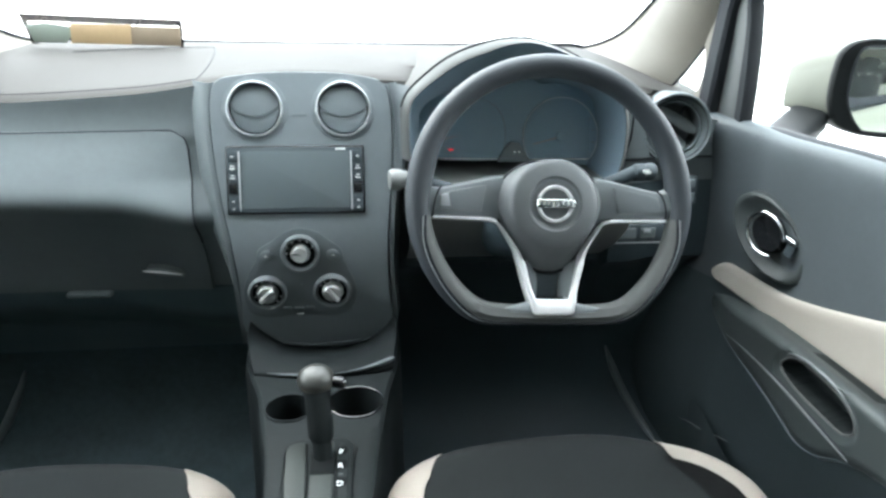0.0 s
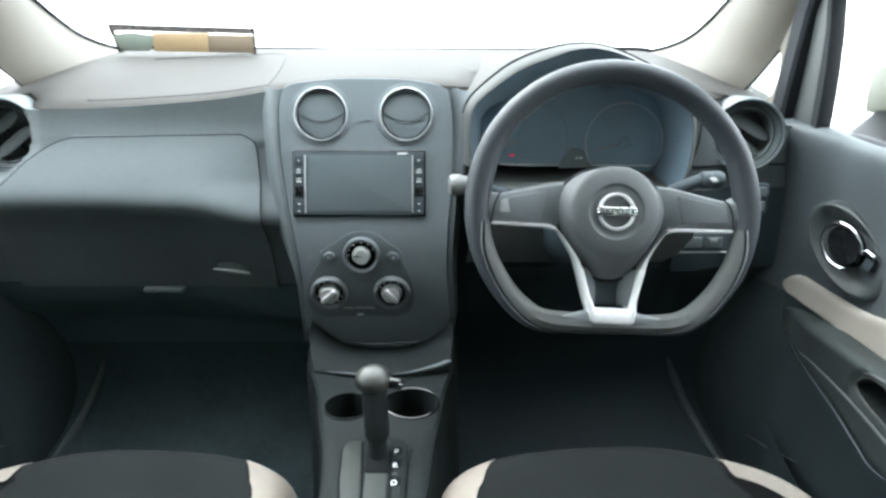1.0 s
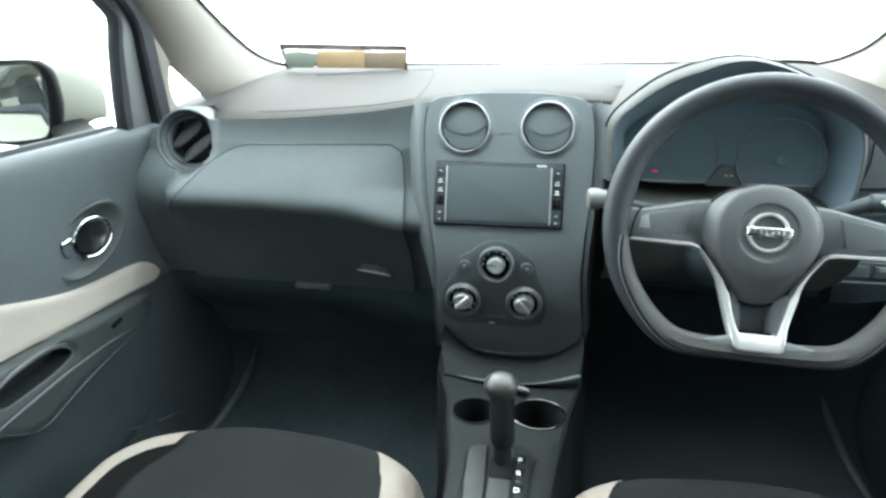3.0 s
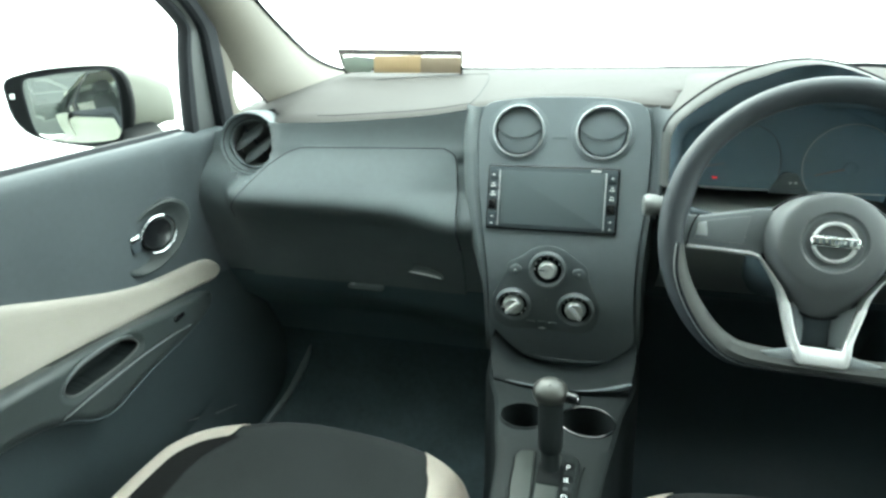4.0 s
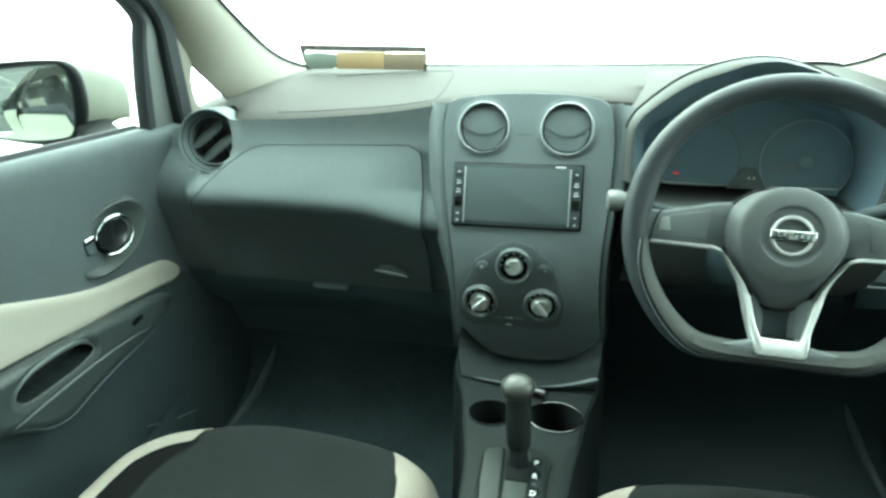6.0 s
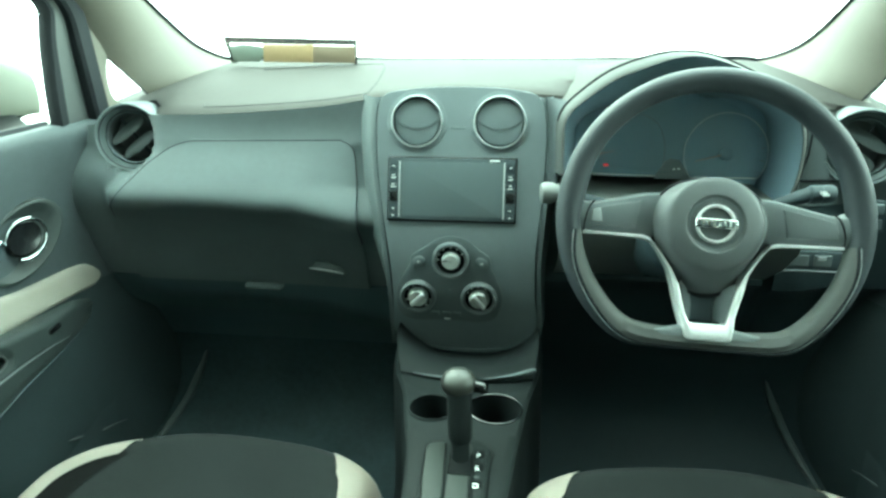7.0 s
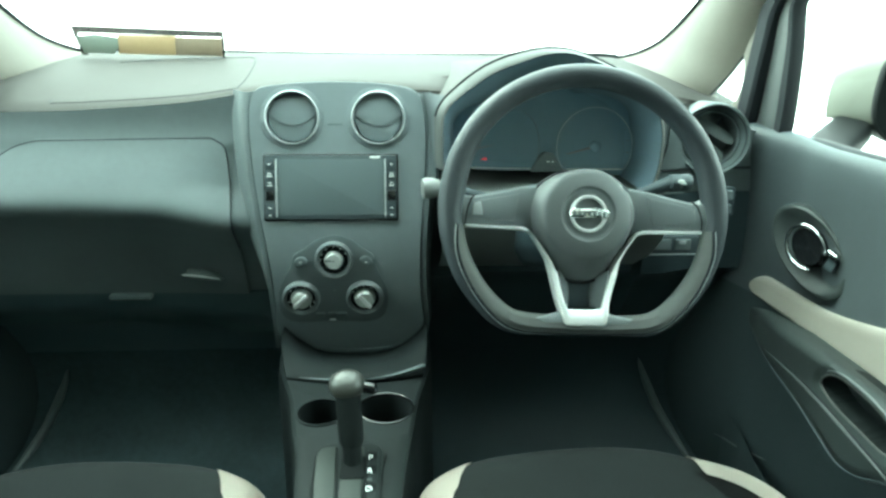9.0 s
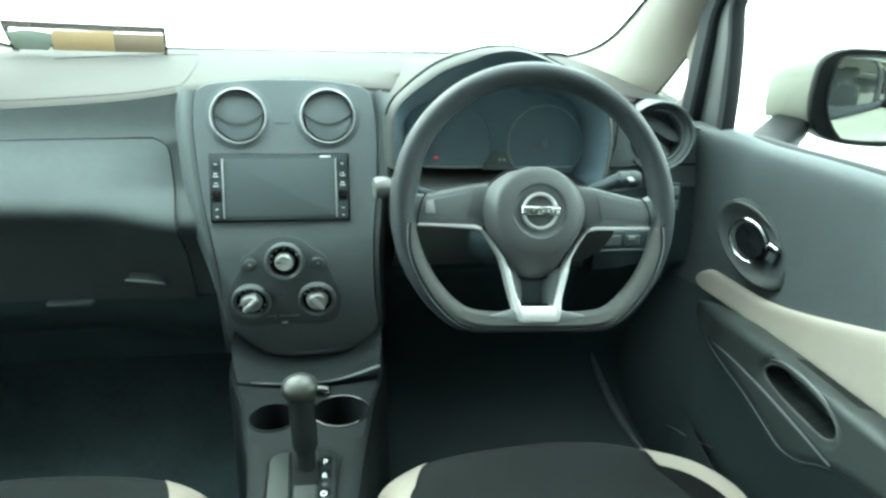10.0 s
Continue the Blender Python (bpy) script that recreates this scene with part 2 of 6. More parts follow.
def inset2(pts, d):
    """A closed outline moved inwards by d (outline runs anticlockwise)."""
    out, n = [], len(pts)
    for i in range(n):
        a, b, c = Vector(pts[i - 1]), Vector(pts[i]), Vector(pts[(i + 1) % n])
        e, g = (b - a), (c - b)
        ne, ng = Vector((-e.y, e.x)), Vector((-g.y, g.x))
        m = (ne.normalized() if ne.length else ne) + (ng.normalized() if ng.length else ng)
        m = m.normalized() if m.length > 1e-6 else Vector((0, 0))
        out.append(b + m * d)
    return out


def area2(p):
    return sum(p[i - 1][0] * p[i][1] - p[i][0] * p[i - 1][1] for i in range(len(p))) / 2


def plate(bm, outline, put, h0, h1, edge=0.002, seg=3):
    """A slab with rounded front edge. put(a, b, h) gives the place."""
    pts = [Vector(p[:2]) for p in outline]
    if area2(pts) < 0:
        pts.reverse()
    rings = [(pts, h0)]
    s = 1 if h1 > h0 else -1
    for k in range(seg + 1):
        a = k / seg * math.pi / 2
        rings.append((inset2(pts, edge * (1 - math.cos(a))), h1 - s * edge * (1 - math.sin(a))))
    rows = [[put(p.x, p.y, h) for p in r] for r, h in rings]
    vs = grid(bm, rows, False, True)
    bm.faces.new(vs[-1])
    bm.faces.new(vs[0])


def rrect(w, h, r, n=4, cx=0.0, cy=0.0):
    out = []
    for sx, sy, a0 in ((1, 1, 0), (-1, 1, 90), (-1, -1, 180), (1, -1, 270)):
        for k in range(n + 1):
            a = radians(a0 + 90 * k / n)
            out.append((cx + sx * (w / 2 - r) + r * math.cos(a), cy + sy * (h / 2 - r) + r * math.sin(a)))
    return out


def ellipse(rx, ry, n=28, cx=0.0, cy=0.0, turn=0.0):
    c, s = math.cos(turn), math.sin(turn)
    return [(cx + rx * math.cos(a) * c - ry * math.sin(a) * s, cy + rx * math.cos(a) * s + ry * math.sin(a) * c) for a in [2 * math.pi * k / n for k in range(n)]]


def box(bm, x0, x1, y0, y1, z0, z1, bevel=0.0, seg=2):
    g = bmesh.ops.create_cube(bm, size=1, matrix=Matrix.Translation(((x0 + x1) / 2, (y0 + y1) / 2, (z0 + z1) / 2)) @ Matrix.Diagonal((abs(x1 - x0), abs(y1 - y0), abs(z1 - z0), 1)))
    if bevel:
        es = list({e for v in g["verts"] for e in v.link_edges})
        bmesh.ops.bevel(bm, geom=es, offset=bevel, segments=seg, affect="EDGES", profile=0.5)


def solid(bm, rows, thick):
    """A sheet over rows of points, made thick against its normal side."""
    vs = grid(bm, rows)
    bmesh.ops.solidify(bm, geom=bm.faces[:], thickness=thick)


def text_mesh(words, size):
    """Flat lettering in the built-in font, as a bmesh in x and y."""
    cu = bpy.data.curves.new("lettering", "FONT")
    cu.body, cu.size, cu.align_x, cu.align_y, cu.extrude = words, size, "CENTER", "CENTER", 0.0004
    tmp = bpy.data.objects.new("lettering", cu)
    scene.collection.objects.link(tmp)
    bpy.context.view_layer.update()
    me = bpy.data.meshes.new_from_object(tmp.evaluated_get(bpy.context.evaluated_depsgraph_get()))
    bm = bmesh.new()
    bm.from_mesh(me)
    bpy.data.objects.remove(tmp)
    bpy.data.curves.remove(cu)
    bpy.data.meshes.remove(me)
    return bm


def place(bm, f, a=0.0, b=0.0, c=0.0):
    """Moves a mesh built in x, y, z into a frame's u, v, w."""
    for v in bm.verts:
        v.co = f.at(a + v.co.x, b + v.co.y, c + v.co.z)

MID = 0.02  # the car's middle in x


# ---- setting: ground, cabin shell ----
def ground():
    bm = bmesh.new()
    xs, ys = [-400, -40, -10, -4, 0, 4, 10, 40, 400], [-400, -40, -10, -4, 0, 4, 10, 40, 400]
    grid(bm, [[(x, y, -0.30) for y in ys] for x in xs])
    ob = part("ground", bm, M_GROUND)
    tagged(ob, "pale sunlit concrete yard around the car", "ground", kind="structure")


ground()


def shell_box(name, mat, label, category, x0, x1, y0, y1, z0, z1, bevel=0.01):
    bm = bmesh.new()
    box(bm, x0, x1, y0, y1, z0, z1, bevel)
    return tagged(part(name, bm, mat), label, category, kind="structure")


shell_box("floor", M_CARPET, "charcoal carpet floor of the car cabin", "floor", MID - 0.70, MID + 0.70, -2.2, 0.62, -0.10, 0.0)
shell_box("wall_firewall", M_CARPET, "charcoal carpeted firewall ahead of the footwells", "wall", MID - 0.70, MID + 0.70, 0.46, 0.50, 0.0, 0.70)
shell_box("wall_footwell_passenger", M_CARPET, "charcoal carpeted footwell side", "wall", MID - 0.70, MID - 0.655, 0.165, 0.47, 0.0, 0.66)
shell_box("wall_footwell_driver", M_CARPET, "charcoal carpeted footwell side", "wall", MID + 0.655, MID + 0.70, 0.165, 0.47, 0.0, 0.66)
shell_box("wall_rear", M_LINER, "plain rear end of the car cabin", "wall", MID - 0.70, MID + 0.70, -2.30, -2.24, 0.0, 0.80)


def kick_streak(s):
    bm = bmesh.new()
    # bar added for a highlight streak, placed to fit the camera's view
    pts = spline([(MID + s * 0.572, 0.160, 0.190), (MID + s * 0.590, 0.158, 0.145), (MID + s * 0.618, 0.131, 0.082), (MID + s * 0.640, 0.086, 0.046), (MID + s * 0.655, 0.030, 0.026)], 6)
    sweep(bm, pts, lambda q: 0.001 + 0.008 * math.sin(math.pi * q) ** 0.8, 10)
    tagged(part("trim", bm, M_PANEL), "curved paler bar for the highlight streak in the footwell", "trim", kind="structure")


kick_streak(-1)
kick_streak(1)


def ceiling():
    bm = bmesh.new()
    rows = []
    for x in steps(MID - 0.60, MID + 0.60, 12):
        q = ((x - MID) / 0.60) ** 2
        rows.append([(x, y, 1.21 - 0.05 * q - 0.05 * max(0, (y + 0.6) / 0.4) ** 2 - 0.03 * max(0, (-1.2 - y)) ** 2) for y in steps(-2.1, -0.25, 14)])
    vs = grid(bm, rows)
    bmesh.ops.solidify(bm, geom=bm.faces[:], thickness=0.04)
    tagged(part("ceiling", bm, M_LINER), "cream headliner under the car roof", "ceiling", kind="structure")


ceiling()


# ---- dashboard ----
ZC = [(-0.68, 0.684), (-0.62, 0.697), (-0.56, 0.706), (-0.50, 0.711), (-0.41, 0.7135), (-0.31, 0.720), (-0.22, 0.728), (-0.135, 0.741), (-0.05, 0.752), (0.02, 0.755), (0.14, 0.748), (0.25, 0.742), (0.40, 0.735), (0.52, 0.722), (0.60, 0.709), (0.66, 0.697), (0.72, 0.684)]
BULGE = [(-0.66, 0.0), (-0.40, 0.0), (-0.26, -0.006), (-0.17, -0.028), (-0.10, -0.03)]
FACE = [(0.10, 0.20), (0.30, 0.13), (0.34, 0.09), (0.37, 0.066), (0.40, 0.056), (0.42, 0.050), (0.46, 0.040), (0.50, 0.027), (0.54, 0.004), (0.556, -0.010), (0.567, -0.018), (0.577, -0.0205), (0.587, -0.018), (0.60, -0.010), (0.63, 0.012), (0.655, 0.030), (0.672, 0.039), (0.70, 0.046), (0.76, 0.050)]


FACE_END = [(0.10, 0.20), (0.40, 0.06), (0.50, 0.036), (0.56, 0.024), (0.60, 0.030), (0.63, 0.046), (0.66, 0.066), (0.72, 0.090), (0.76, 0.10)]


def pad_front(x):
    """How far the pad's front edge stands back, beside the side vents and behind the gauges."""
    k = min(1, max(0, (max(-0.492 - x, x - 0.545)) / 0.085))
    return 0.076 * k * k * (3 - 2 * k) + (0.06 if 0.185 < x < 0.515 else 0.0)


def pad_z(x, y):
    zc = smooth_table(ZC, x)
    t = min(max((y - 0.05) / 0.37, 0), 1)
    e = min(1, max(0, (abs(x - MID) - 0.50) / 0.16))
    z = zc + (0.772 - 0.040 * e * e - zc) * (t ** 0.9)
    if y > 0.42:
        z -= 0.35 * (y - 0.42)
    # faint crease running forward from the stack, beyond which the pad rises to the hood
    d = min(1, max(0, ((x - 0.04) * 0.40 - (y - 0.05) * 0.28) / 0.488 / 0.13))
    z += 0.0085 * d * min(1, max(0, (0.50 - x) / 0.2)) * min(1, max(0, (y - 0.066) / 0.06))
    return z + 0.004 * math.sin(math.pi * t)


SIDE_VENTS = ((-0.578, 0.066, 0.664), (0.625, 0.066, 0.665))


def well(x, z):
    """Set-back of the fascia behind a side vent."""
    for vx, _, vz in SIDE_VENTS:
        if math.hypot(x - vx, z - vz) < 0.0535:
            return 0.13
    return 0.0


def face_y(x, z):
    """Depth of the passenger-side dashboard front."""
    y = smooth_table(FACE, z - lerp_table(BULGE, x) * min(1, max(0, (0.662 - z) / 0.06)))
    k = min(1, max(0, (-0.492 - 0.085 * min(1, max(0, (0.655 - z) / 0.07)) - x) / (0.085 if z > 0.65 else 0.05)))
    k = k * k * (3 - 2 * k)
    return y + (max(y, smooth_table(FACE_END, z)) - y) * k


dash = thing("dashboard", (MID, 0.2, 0.0), "dark grey grained plastic dashboard with glovebox and round air vents", "dashboard")


def build_top_pad():
    bm = bmesh.new()
    rows = []
    for x in steps(-0.685, 0.725, 56):
        zc = smooth_table(ZC, x)
        r = [(x, y, pad_z(x, y)) for y in (0.56, 0.50, 0.46, 0.43, 0.42, 0.40, 0.35, 0.29, 0.23, 0.17, 0.12, 0.085, 0.066)]
        o = pad_front(x)
        r = [(x, max(q[1], 0.066 + o + 0.0004 * i), q[2]) for i, q in enumerate(reversed(r))][::-1]
        r += [(x, 0.057 + o, zc - 0.001), (x, 0.051 + o, zc - 0.004), (x, 0.049 + o, zc - 0.010), (x, 0.060 + o, zc - 0.016)]
        rows.append(r)
    grid(bm, rows)
    part("top_pad", bm, M_PAD, dash, "grained grey top pad sloping to the windscreen")


build_top_pad()


# foot of the dashboard: back under the panel, then a carpeted slope out to the floor, shaped to catch light and lose a
# dark corner
TOE = ((0.145, 0.27), (0.160, 0.23), (0.165, 0.18), (0.158, 0.13), (0.138, 0.09), (0.105, 0.055), (0.055, 0.028), (-0.01, 0.010), (-0.08, 0.004))


def build_passenger_face():
    bm = bmesh.new()
    rows = []
    for x in steps(-0.685, -0.50, 37) + steps(-0.49, -0.118, 20):
        zc = smooth_table(ZC, x)
        zs = [zc - 0.004, zc - 0.012] + [zc - 0.012 + (0.672 - zc + 0.012) * k / 6 for k in (1, 2, 3, 4, 5, 6)] + steps(0.668, 0.36, 40)[1:] + [0.34, 0.32, 0.30, 0.2, 0.1]
        rows.append([(x, 0.070 + pad_front(x), zc - 0.008)] + [(x, face_y(x, z) + well(x, z) + (0.004 if z < 0.66 else 0), z) for z in zs if z > 0.40])
    grid(bm, rows)
    part("fascia", bm, M_DASH, dash, "dark plastic fascia over the glovebox")
    bm = bmesh.new()
    rows = []
    for x in steps(-0.685, -0.080, 26):
        rows.append([(x, face_y(x, z) + 0.003, z) for z in steps(0.4045, 0.36, 8) + [0.34, 0.32, 0.30]] + [(x, y, z) for y, z in TOE[:2]])
    grid(bm, rows)
    part("lower_fascia", bm, M_BOLSTER, dash, "lower dashboard panel, tone lifted for footwell haze")
    bm = bmesh.new()
    grid(bm, [[(x, y, z) for y, z in TOE[1:]] for x in steps(-0.685, -0.080, 12)])
    part("toe_board", bm, M_CARPET, dash, "charcoal carpeted toe board")


build_passenger_face()

LID_L = [(0.400, -0.600), (0.50, -0.605), (0.545, -0.597), (0.566, -0.582), (0.60, -0.552), (0.634, -0.518), (0.652, -0.492), (0.660, -0.476), (0.666, -0.452)]
LID_R = [(0.400, -0.158), (0.545, -0.156), (0.60, -0.160), (0.645, -0.165), (0.658, -0.168), (0.664, -0.174), (0.669, -0.186)]


def build_glovebox():
    bm = bmesh.new()
    rows = []
    for z in steps(0.402, 0.669, 46):
        a, b = lerp_table(LID_L, z), lerp_table(LID_R, z)
        rows.append([Vector((a - 0.0005, face_y(a, z) + 0.008, z))] + [Vector((x, face_y(x, z) - 0.002, z)) for x in steps(a, b, 30)] + [Vector((b + 0.0005, face_y(b, z) + 0.008, z))])
    rows = [[p + Vector((0, 0.012, -0.001)) for p in rows[0]]] + rows + [[p + Vector((0, 0.012, 0.001)) for p in rows[-1]]]
    grid(bm, rows)
    lid = part("glovebox_lid", bm, M_DASH, dash, "dark plastic glovebox lid with a bulging upper face")
    # dark joint round the lid
    bm = bmesh.new()
    path = [(lerp_table(LID_L, z), z) for z in steps(0.535, 0.666, 22)] + [(x, 0.6665 + 0.0045 * (x + 0.452) / 0.27) for x in steps(-0.44, -0.19, 10)] + [(lerp_table(LID_R, z), z) for z in reversed(steps(0.50, 0.668, 26))]
    sweep(bm, [(x, face_y(x, z) - 0.0015, z) for x, z in path], 0.0010, 6, up=(0, 1, 0))
    part("lid_joint", bm, M_RUBBER, lid, "thin dark joint")
    bm = bmesh.new()
    put = lambda a, b, h: Vector((a, face_y(a, b) - h, b))
    plate(bm, [(-0.250, 0.454), (-0.226, 0.4535), (-0.203, 0.445), (-0.196, 0.434), (-0.229, 0.436), (-0.256, 0.442)], put, 0.0, 0.016, 0.004)
    part("latch", bm, M_SLAT, lid, "small glovebox latch")
    # silver bar paints the glint along the latch
    bm = bmesh.new()
    sweep(bm, [put(a, b, 0.0165) for a, b in ((-0.258, 0.4465), (-0.240, 0.4455), (-0.222, 0.4435), (-0.198, 0.4395))], lambda q: 0.0011 + 0.0012 * math.sin(math.pi * q), 8)
    part("latch_glint", bm, M_SILVER, lid, "silver bar for the glint on the latch edge")
    bm = bmesh.new()
    plate(bm, rrect(0.070, 0.010, 0.004, 3, -0.356, 0.398), put, 0.0, 0.016, 0.005)
    part("lower_ledge", bm, M_STACK, lid)


build_glovebox()


def build_airbag_line():
    bm = bmesh.new()
    pts = spline([(-0.44, 0.085), (-0.436, 0.072), (-0.42, 0.070), (-0.30, 0.069), (-0.17, 0.070), (-0.15, 0.085), (-0.155, 0.20), (-0.175, 0.33), (-0.20, 0.35), (-0.30, 0.345), (-0.42, 0.31)], 6)
    sweep(bm, [(p[0], p[1], pad_z(p[0], p[1]) - 0.0003) for p in pts], 0.0013, 6)
    part("airbag_joint", bm, M_RUBBER, dash, "fine joint of the airbag cover")


build_airbag_line()


def driver_y(x, z):
    """Depth of the driver-side dashboard front, open behind the gauges."""
    y = 0.052
    if z > 0.45:
        y -= 0.10 * max(0, 0.62 - z)
    else:
        y -= 0.017
    if 0.16 < x < 0.497 and z > 0.585:
        y += 0.12
    if z < 0.42:
        y += 0.02 + 0.55 * (0.42 - z)
    return y + 0.30 * pad_front(x)


def build_driver_face():
    xs = [0.13, 0.145, 0.159, 0.161] + steps(0.18, 0.48, 12) + [0.496, 0.4975] + steps(0.51, 0.56, 5) + steps(0.565, 0.725, 32)
    bm = bmesh.new()
    rows = []
    for x in xs:
        zc = smooth_table(ZC, x)
        zs = [zc - 0.010, zc - 0.014] + steps(zc - 0.02, 0.575, 26)
        rows.append([(x, 0.072 + pad_front(x), zc - 0.007)] + [(x, driver_y(x, z) + well(x, z), z) for z in zs])
    grid(bm, rows)
    part("driver_fascia", bm, M_DASH, dash, "dark plastic fascia behind the steering wheel")
    bm = bmesh.new()
    rows = []
    for x in xs:
        zs = steps(0.574, 0.40, 10) + [0.37, 0.34]
        rows.append([(x, driver_y(x, z) + 0.001, z) for z in zs] + [(x, y, z) for y, z in TOE])
    grid(bm, rows)
    part("knee_panel", bm, M_KNEE, dash, "knee panel, dash colour darkened for the shade behind the wheel")
    # joint line and switch panel under the side vent
    bm = bmesh.new()
    sweep(bm, [(x, 0.050 + 0.25 * pad_front(x), 0.616) for x in steps(0.53, 0.70, 10)], 0.0022, 6, up=(0, 1, 0))
    part("fascia_joint", bm, M_RUBBER, dash)
    fr = Frame((0.642, 0.040, 0.565), (0, 0.1, 1), (0, -1, 0.1))
    bm = bmesh.new()
    plate(bm, rrect(0.045, 0.05, 0.004), fr.at, -0.004, 0.006, 0.002)
    sw = part("switch_panel", bm, M_LOW, dash, "small black switch panel")
    for b in (0.012, -0.012):
        bm = bmesh.new()
        plate(bm, rrect(0.034, 0.016, 0.002, 3, 0, b), fr.at, 0.005, 0.010, 0.002)
        part("switch", bm, M_STACK, sw)
    # tray with switches low beside the column
    fr = Frame((0.545, -0.005, 0.505), (0, 0.1, 1), (0, -1, 0.1))
    bm = bmesh.new()
    plate(bm, rrect(0.095, 0.034, 0.005), fr.at, -0.02, 0.010, 0.003)
    tray = part("lower_switch_panel", bm, M_LOW, dash, "black switch panel below the dashboard")
    for a, w in ((-0.021, 0.038), (0.018, 0.026)):
        bm = bmesh.new()
        plate(bm, rrect(w, 0.018, 0.002, 3, a, 0.002), fr.at, 0.009, 0.0125, 0.0015)
        part("switch", bm, M_PANEL, tray, "flat dark switch cover")
    bm = bmesh.new()
    plate(bm, rrect(0.012, 0.006, 0.001, 3, 0.016, 0.006), fr.at, 0.0115, 0.0140, 0.001)
    part("switch_mark", bm, M_SATIN, tray, "small grey switch top")
    # grey metal bar paints the lit left and bottom edge
    bm = bmesh.new()
    sweep(bm, [fr.at(a, b, 0.010) for a, b in ((-0.0435, 0.011), (-0.0440, -0.006), (-0.0425, -0.0125), (-0.037, -0.0145))] + [fr.at(a, -0.0145, 0.010) for a in steps(-0.030, 0.043, 8)], 0.0013, 8)
    part("tray_lit_edge", bm, M_SATIN, tray, "thin grey bar for the lit edge of the tray")


build_driver_face()


def round_vent(centre, out, parent, slat_turn):
    """A round side vent: pod, ring, inner cup and two broad slats."""
    f = Frame(centre, (0, 0.15, 1), out)
    f.v = (f.v - f.w * f.v.dot(f.w)).normalized()
    f.u = f.v.cross(f.w).normalized()
    bm = bmesh.new()
    lathe(bm, f, [(0.0445, -0.0150), (0.0460, -0.0130), (0.0485, -0.0085), (0.0515, -0.0015), (0.0540, 0.0045), (0.0560, 0.0075), (0.0578, 0.0078), (0.0592, 0.0055), (0.0602, -0.002), (0.0608, -0.014), (0.0615, -0.04), (0.0625, -0.09), (0.063, -0.16)], 48, cap=False)
    vent = part("side_vent", bm, M_DASH, parent, "round side air vent pod in dark plastic")
    bm = bmesh.new()
    lathe(bm, f, [(0.0462, -0.0140), (0.0458, -0.0095), (0.0445, -0.0080), (0.0430, -0.0085), (0.0424, -0.0130)], 48, cap=False)
    part("vent_ring", bm, M_STACK, vent, "satin ring")
    bm = bmesh.new()
    lathe(bm, f, [(0.0428, -0.0110), (0.0418, -0.020), (0.0405, -0.045), (0.001, -0.046)], 36, cap=False)
    part("vent_cup", bm, M_HUB, vent, "dark vent cup")
    for r, h in ((0.0532, 0.0030), (0.0468, -0.0115)):
        bm = bmesh.new()
        sweep(bm, [f.at(r * math.cos(2 * math.pi * k / 48), r * math.sin(2 * math.pi * k / 48), h) for k in range(48)], 0.0010, 6, True, up=tuple(f.w))
        part("vent_groove", bm, M_RUBBER, vent, "fine dark groove round the vent")
    c, s = math.cos(slat_turn), math.sin(slat_turn)
    for off in (-0.0150, 0.0150):
        L = math.sqrt(0.040 ** 2 - (abs(off) + 0.0045) ** 2)
        bm = bmesh.new()
        rows = []
        for a in steps(-L, L, 8):
            r = []
            for b, h in ((-0.0100, -0.0085), (-0.004, -0.0097), (0.004, -0.0135), (0.0100, -0.0195)):
                bb = off + b * (1 - 0.45 * (a / L) ** 4)
                r.append(f.at(a * c - bb * s, a * s + bb * c, h))
            rows.append(r)
        solid(bm, rows, 0.003)
        part("slat", bm, M_SLAT, vent, "broad satin slat")
    bm = bmesh.new()
    sweep(bm, [f.at(-0.04 * -s, -0.04 * c, -0.026), f.at(0.04 * -s, 0.04 * c, -0.026)], 0.003, 8)
    part("slat_link", bm, M_LOW, vent)


round_vent(SIDE_VENTS[0], (0.16, -1, 0.12), dash, radians(38))
round_vent(SIDE_VENTS[1], (-0.16, -1, 0.12), dash, radians(-30))


# ---- centre stack ----
def foot(z):
    """How far the panel curves back towards its foot, bent to shade the lower stack."""
    return 0.046 * max(0.0, (0.56 - z) / 0.16) ** 2


def on_stack(x, z, out=0.0):
    back = foot(z)
    w = stack_out(z)
    # scaled about the camera at x 0.105, z 0.867, to fit its view
    return Vector((x + (x - 0.105) * 1.13 * back, (z - 0.652) * 0.30 + back, z - (0.867 - z) * 1.13 * back)) + w * out


def stack_out(z):
    return Vector((0, -1, 0.30 - 0.575 * max(0.0, (0.56 - z) / 0.16))).normalized()


def stack_frame(x, z, out=0.0):
    w = stack_out(z)
    return Frame(on_stack(x, z, out), Vector((0, w.z, -w.y)), w, (1, 0, 0))


VENTS = ((-0.0595, 0.706), (0.0700, 0.706))
STACK = [(-0.118, 0.738), (-0.108, 0.748), (-0.09, 0.752), (-0.04, 0.757), (0.0, 0.758), (0.06, 0.757), (0.105, 0.752), (0.125, 0.746), (0.136, 0.732), (0.141, 0.70), (0.142, 0.66), (0.139, 0.60), (0.134, 0.54), (0.132, 0.49), (0.134, 0.44), (0.137, 0.405), (0.120, 0.377), (0.08, 0.362), (0.026, 0.356), (-0.02, 0.361), (-0.056, 0.371), (-0.086, 0.388), (-0.090, 0.43), (-0.094, 0.47), (-0.102, 0.52), (-0.110, 0.565), (-0.118, 0.62), (-0.123, 0.68), (-0.123, 0.715)]
SIDE_L = [(0.36, -0.082), (0.40, -0.086), (0.47, -0.094), (0.52, -0.102), (0.565, -0.110), (0.62, -0.118), (0.68, -0.123), (0.715, -0.123), (0.74, -0.120)]
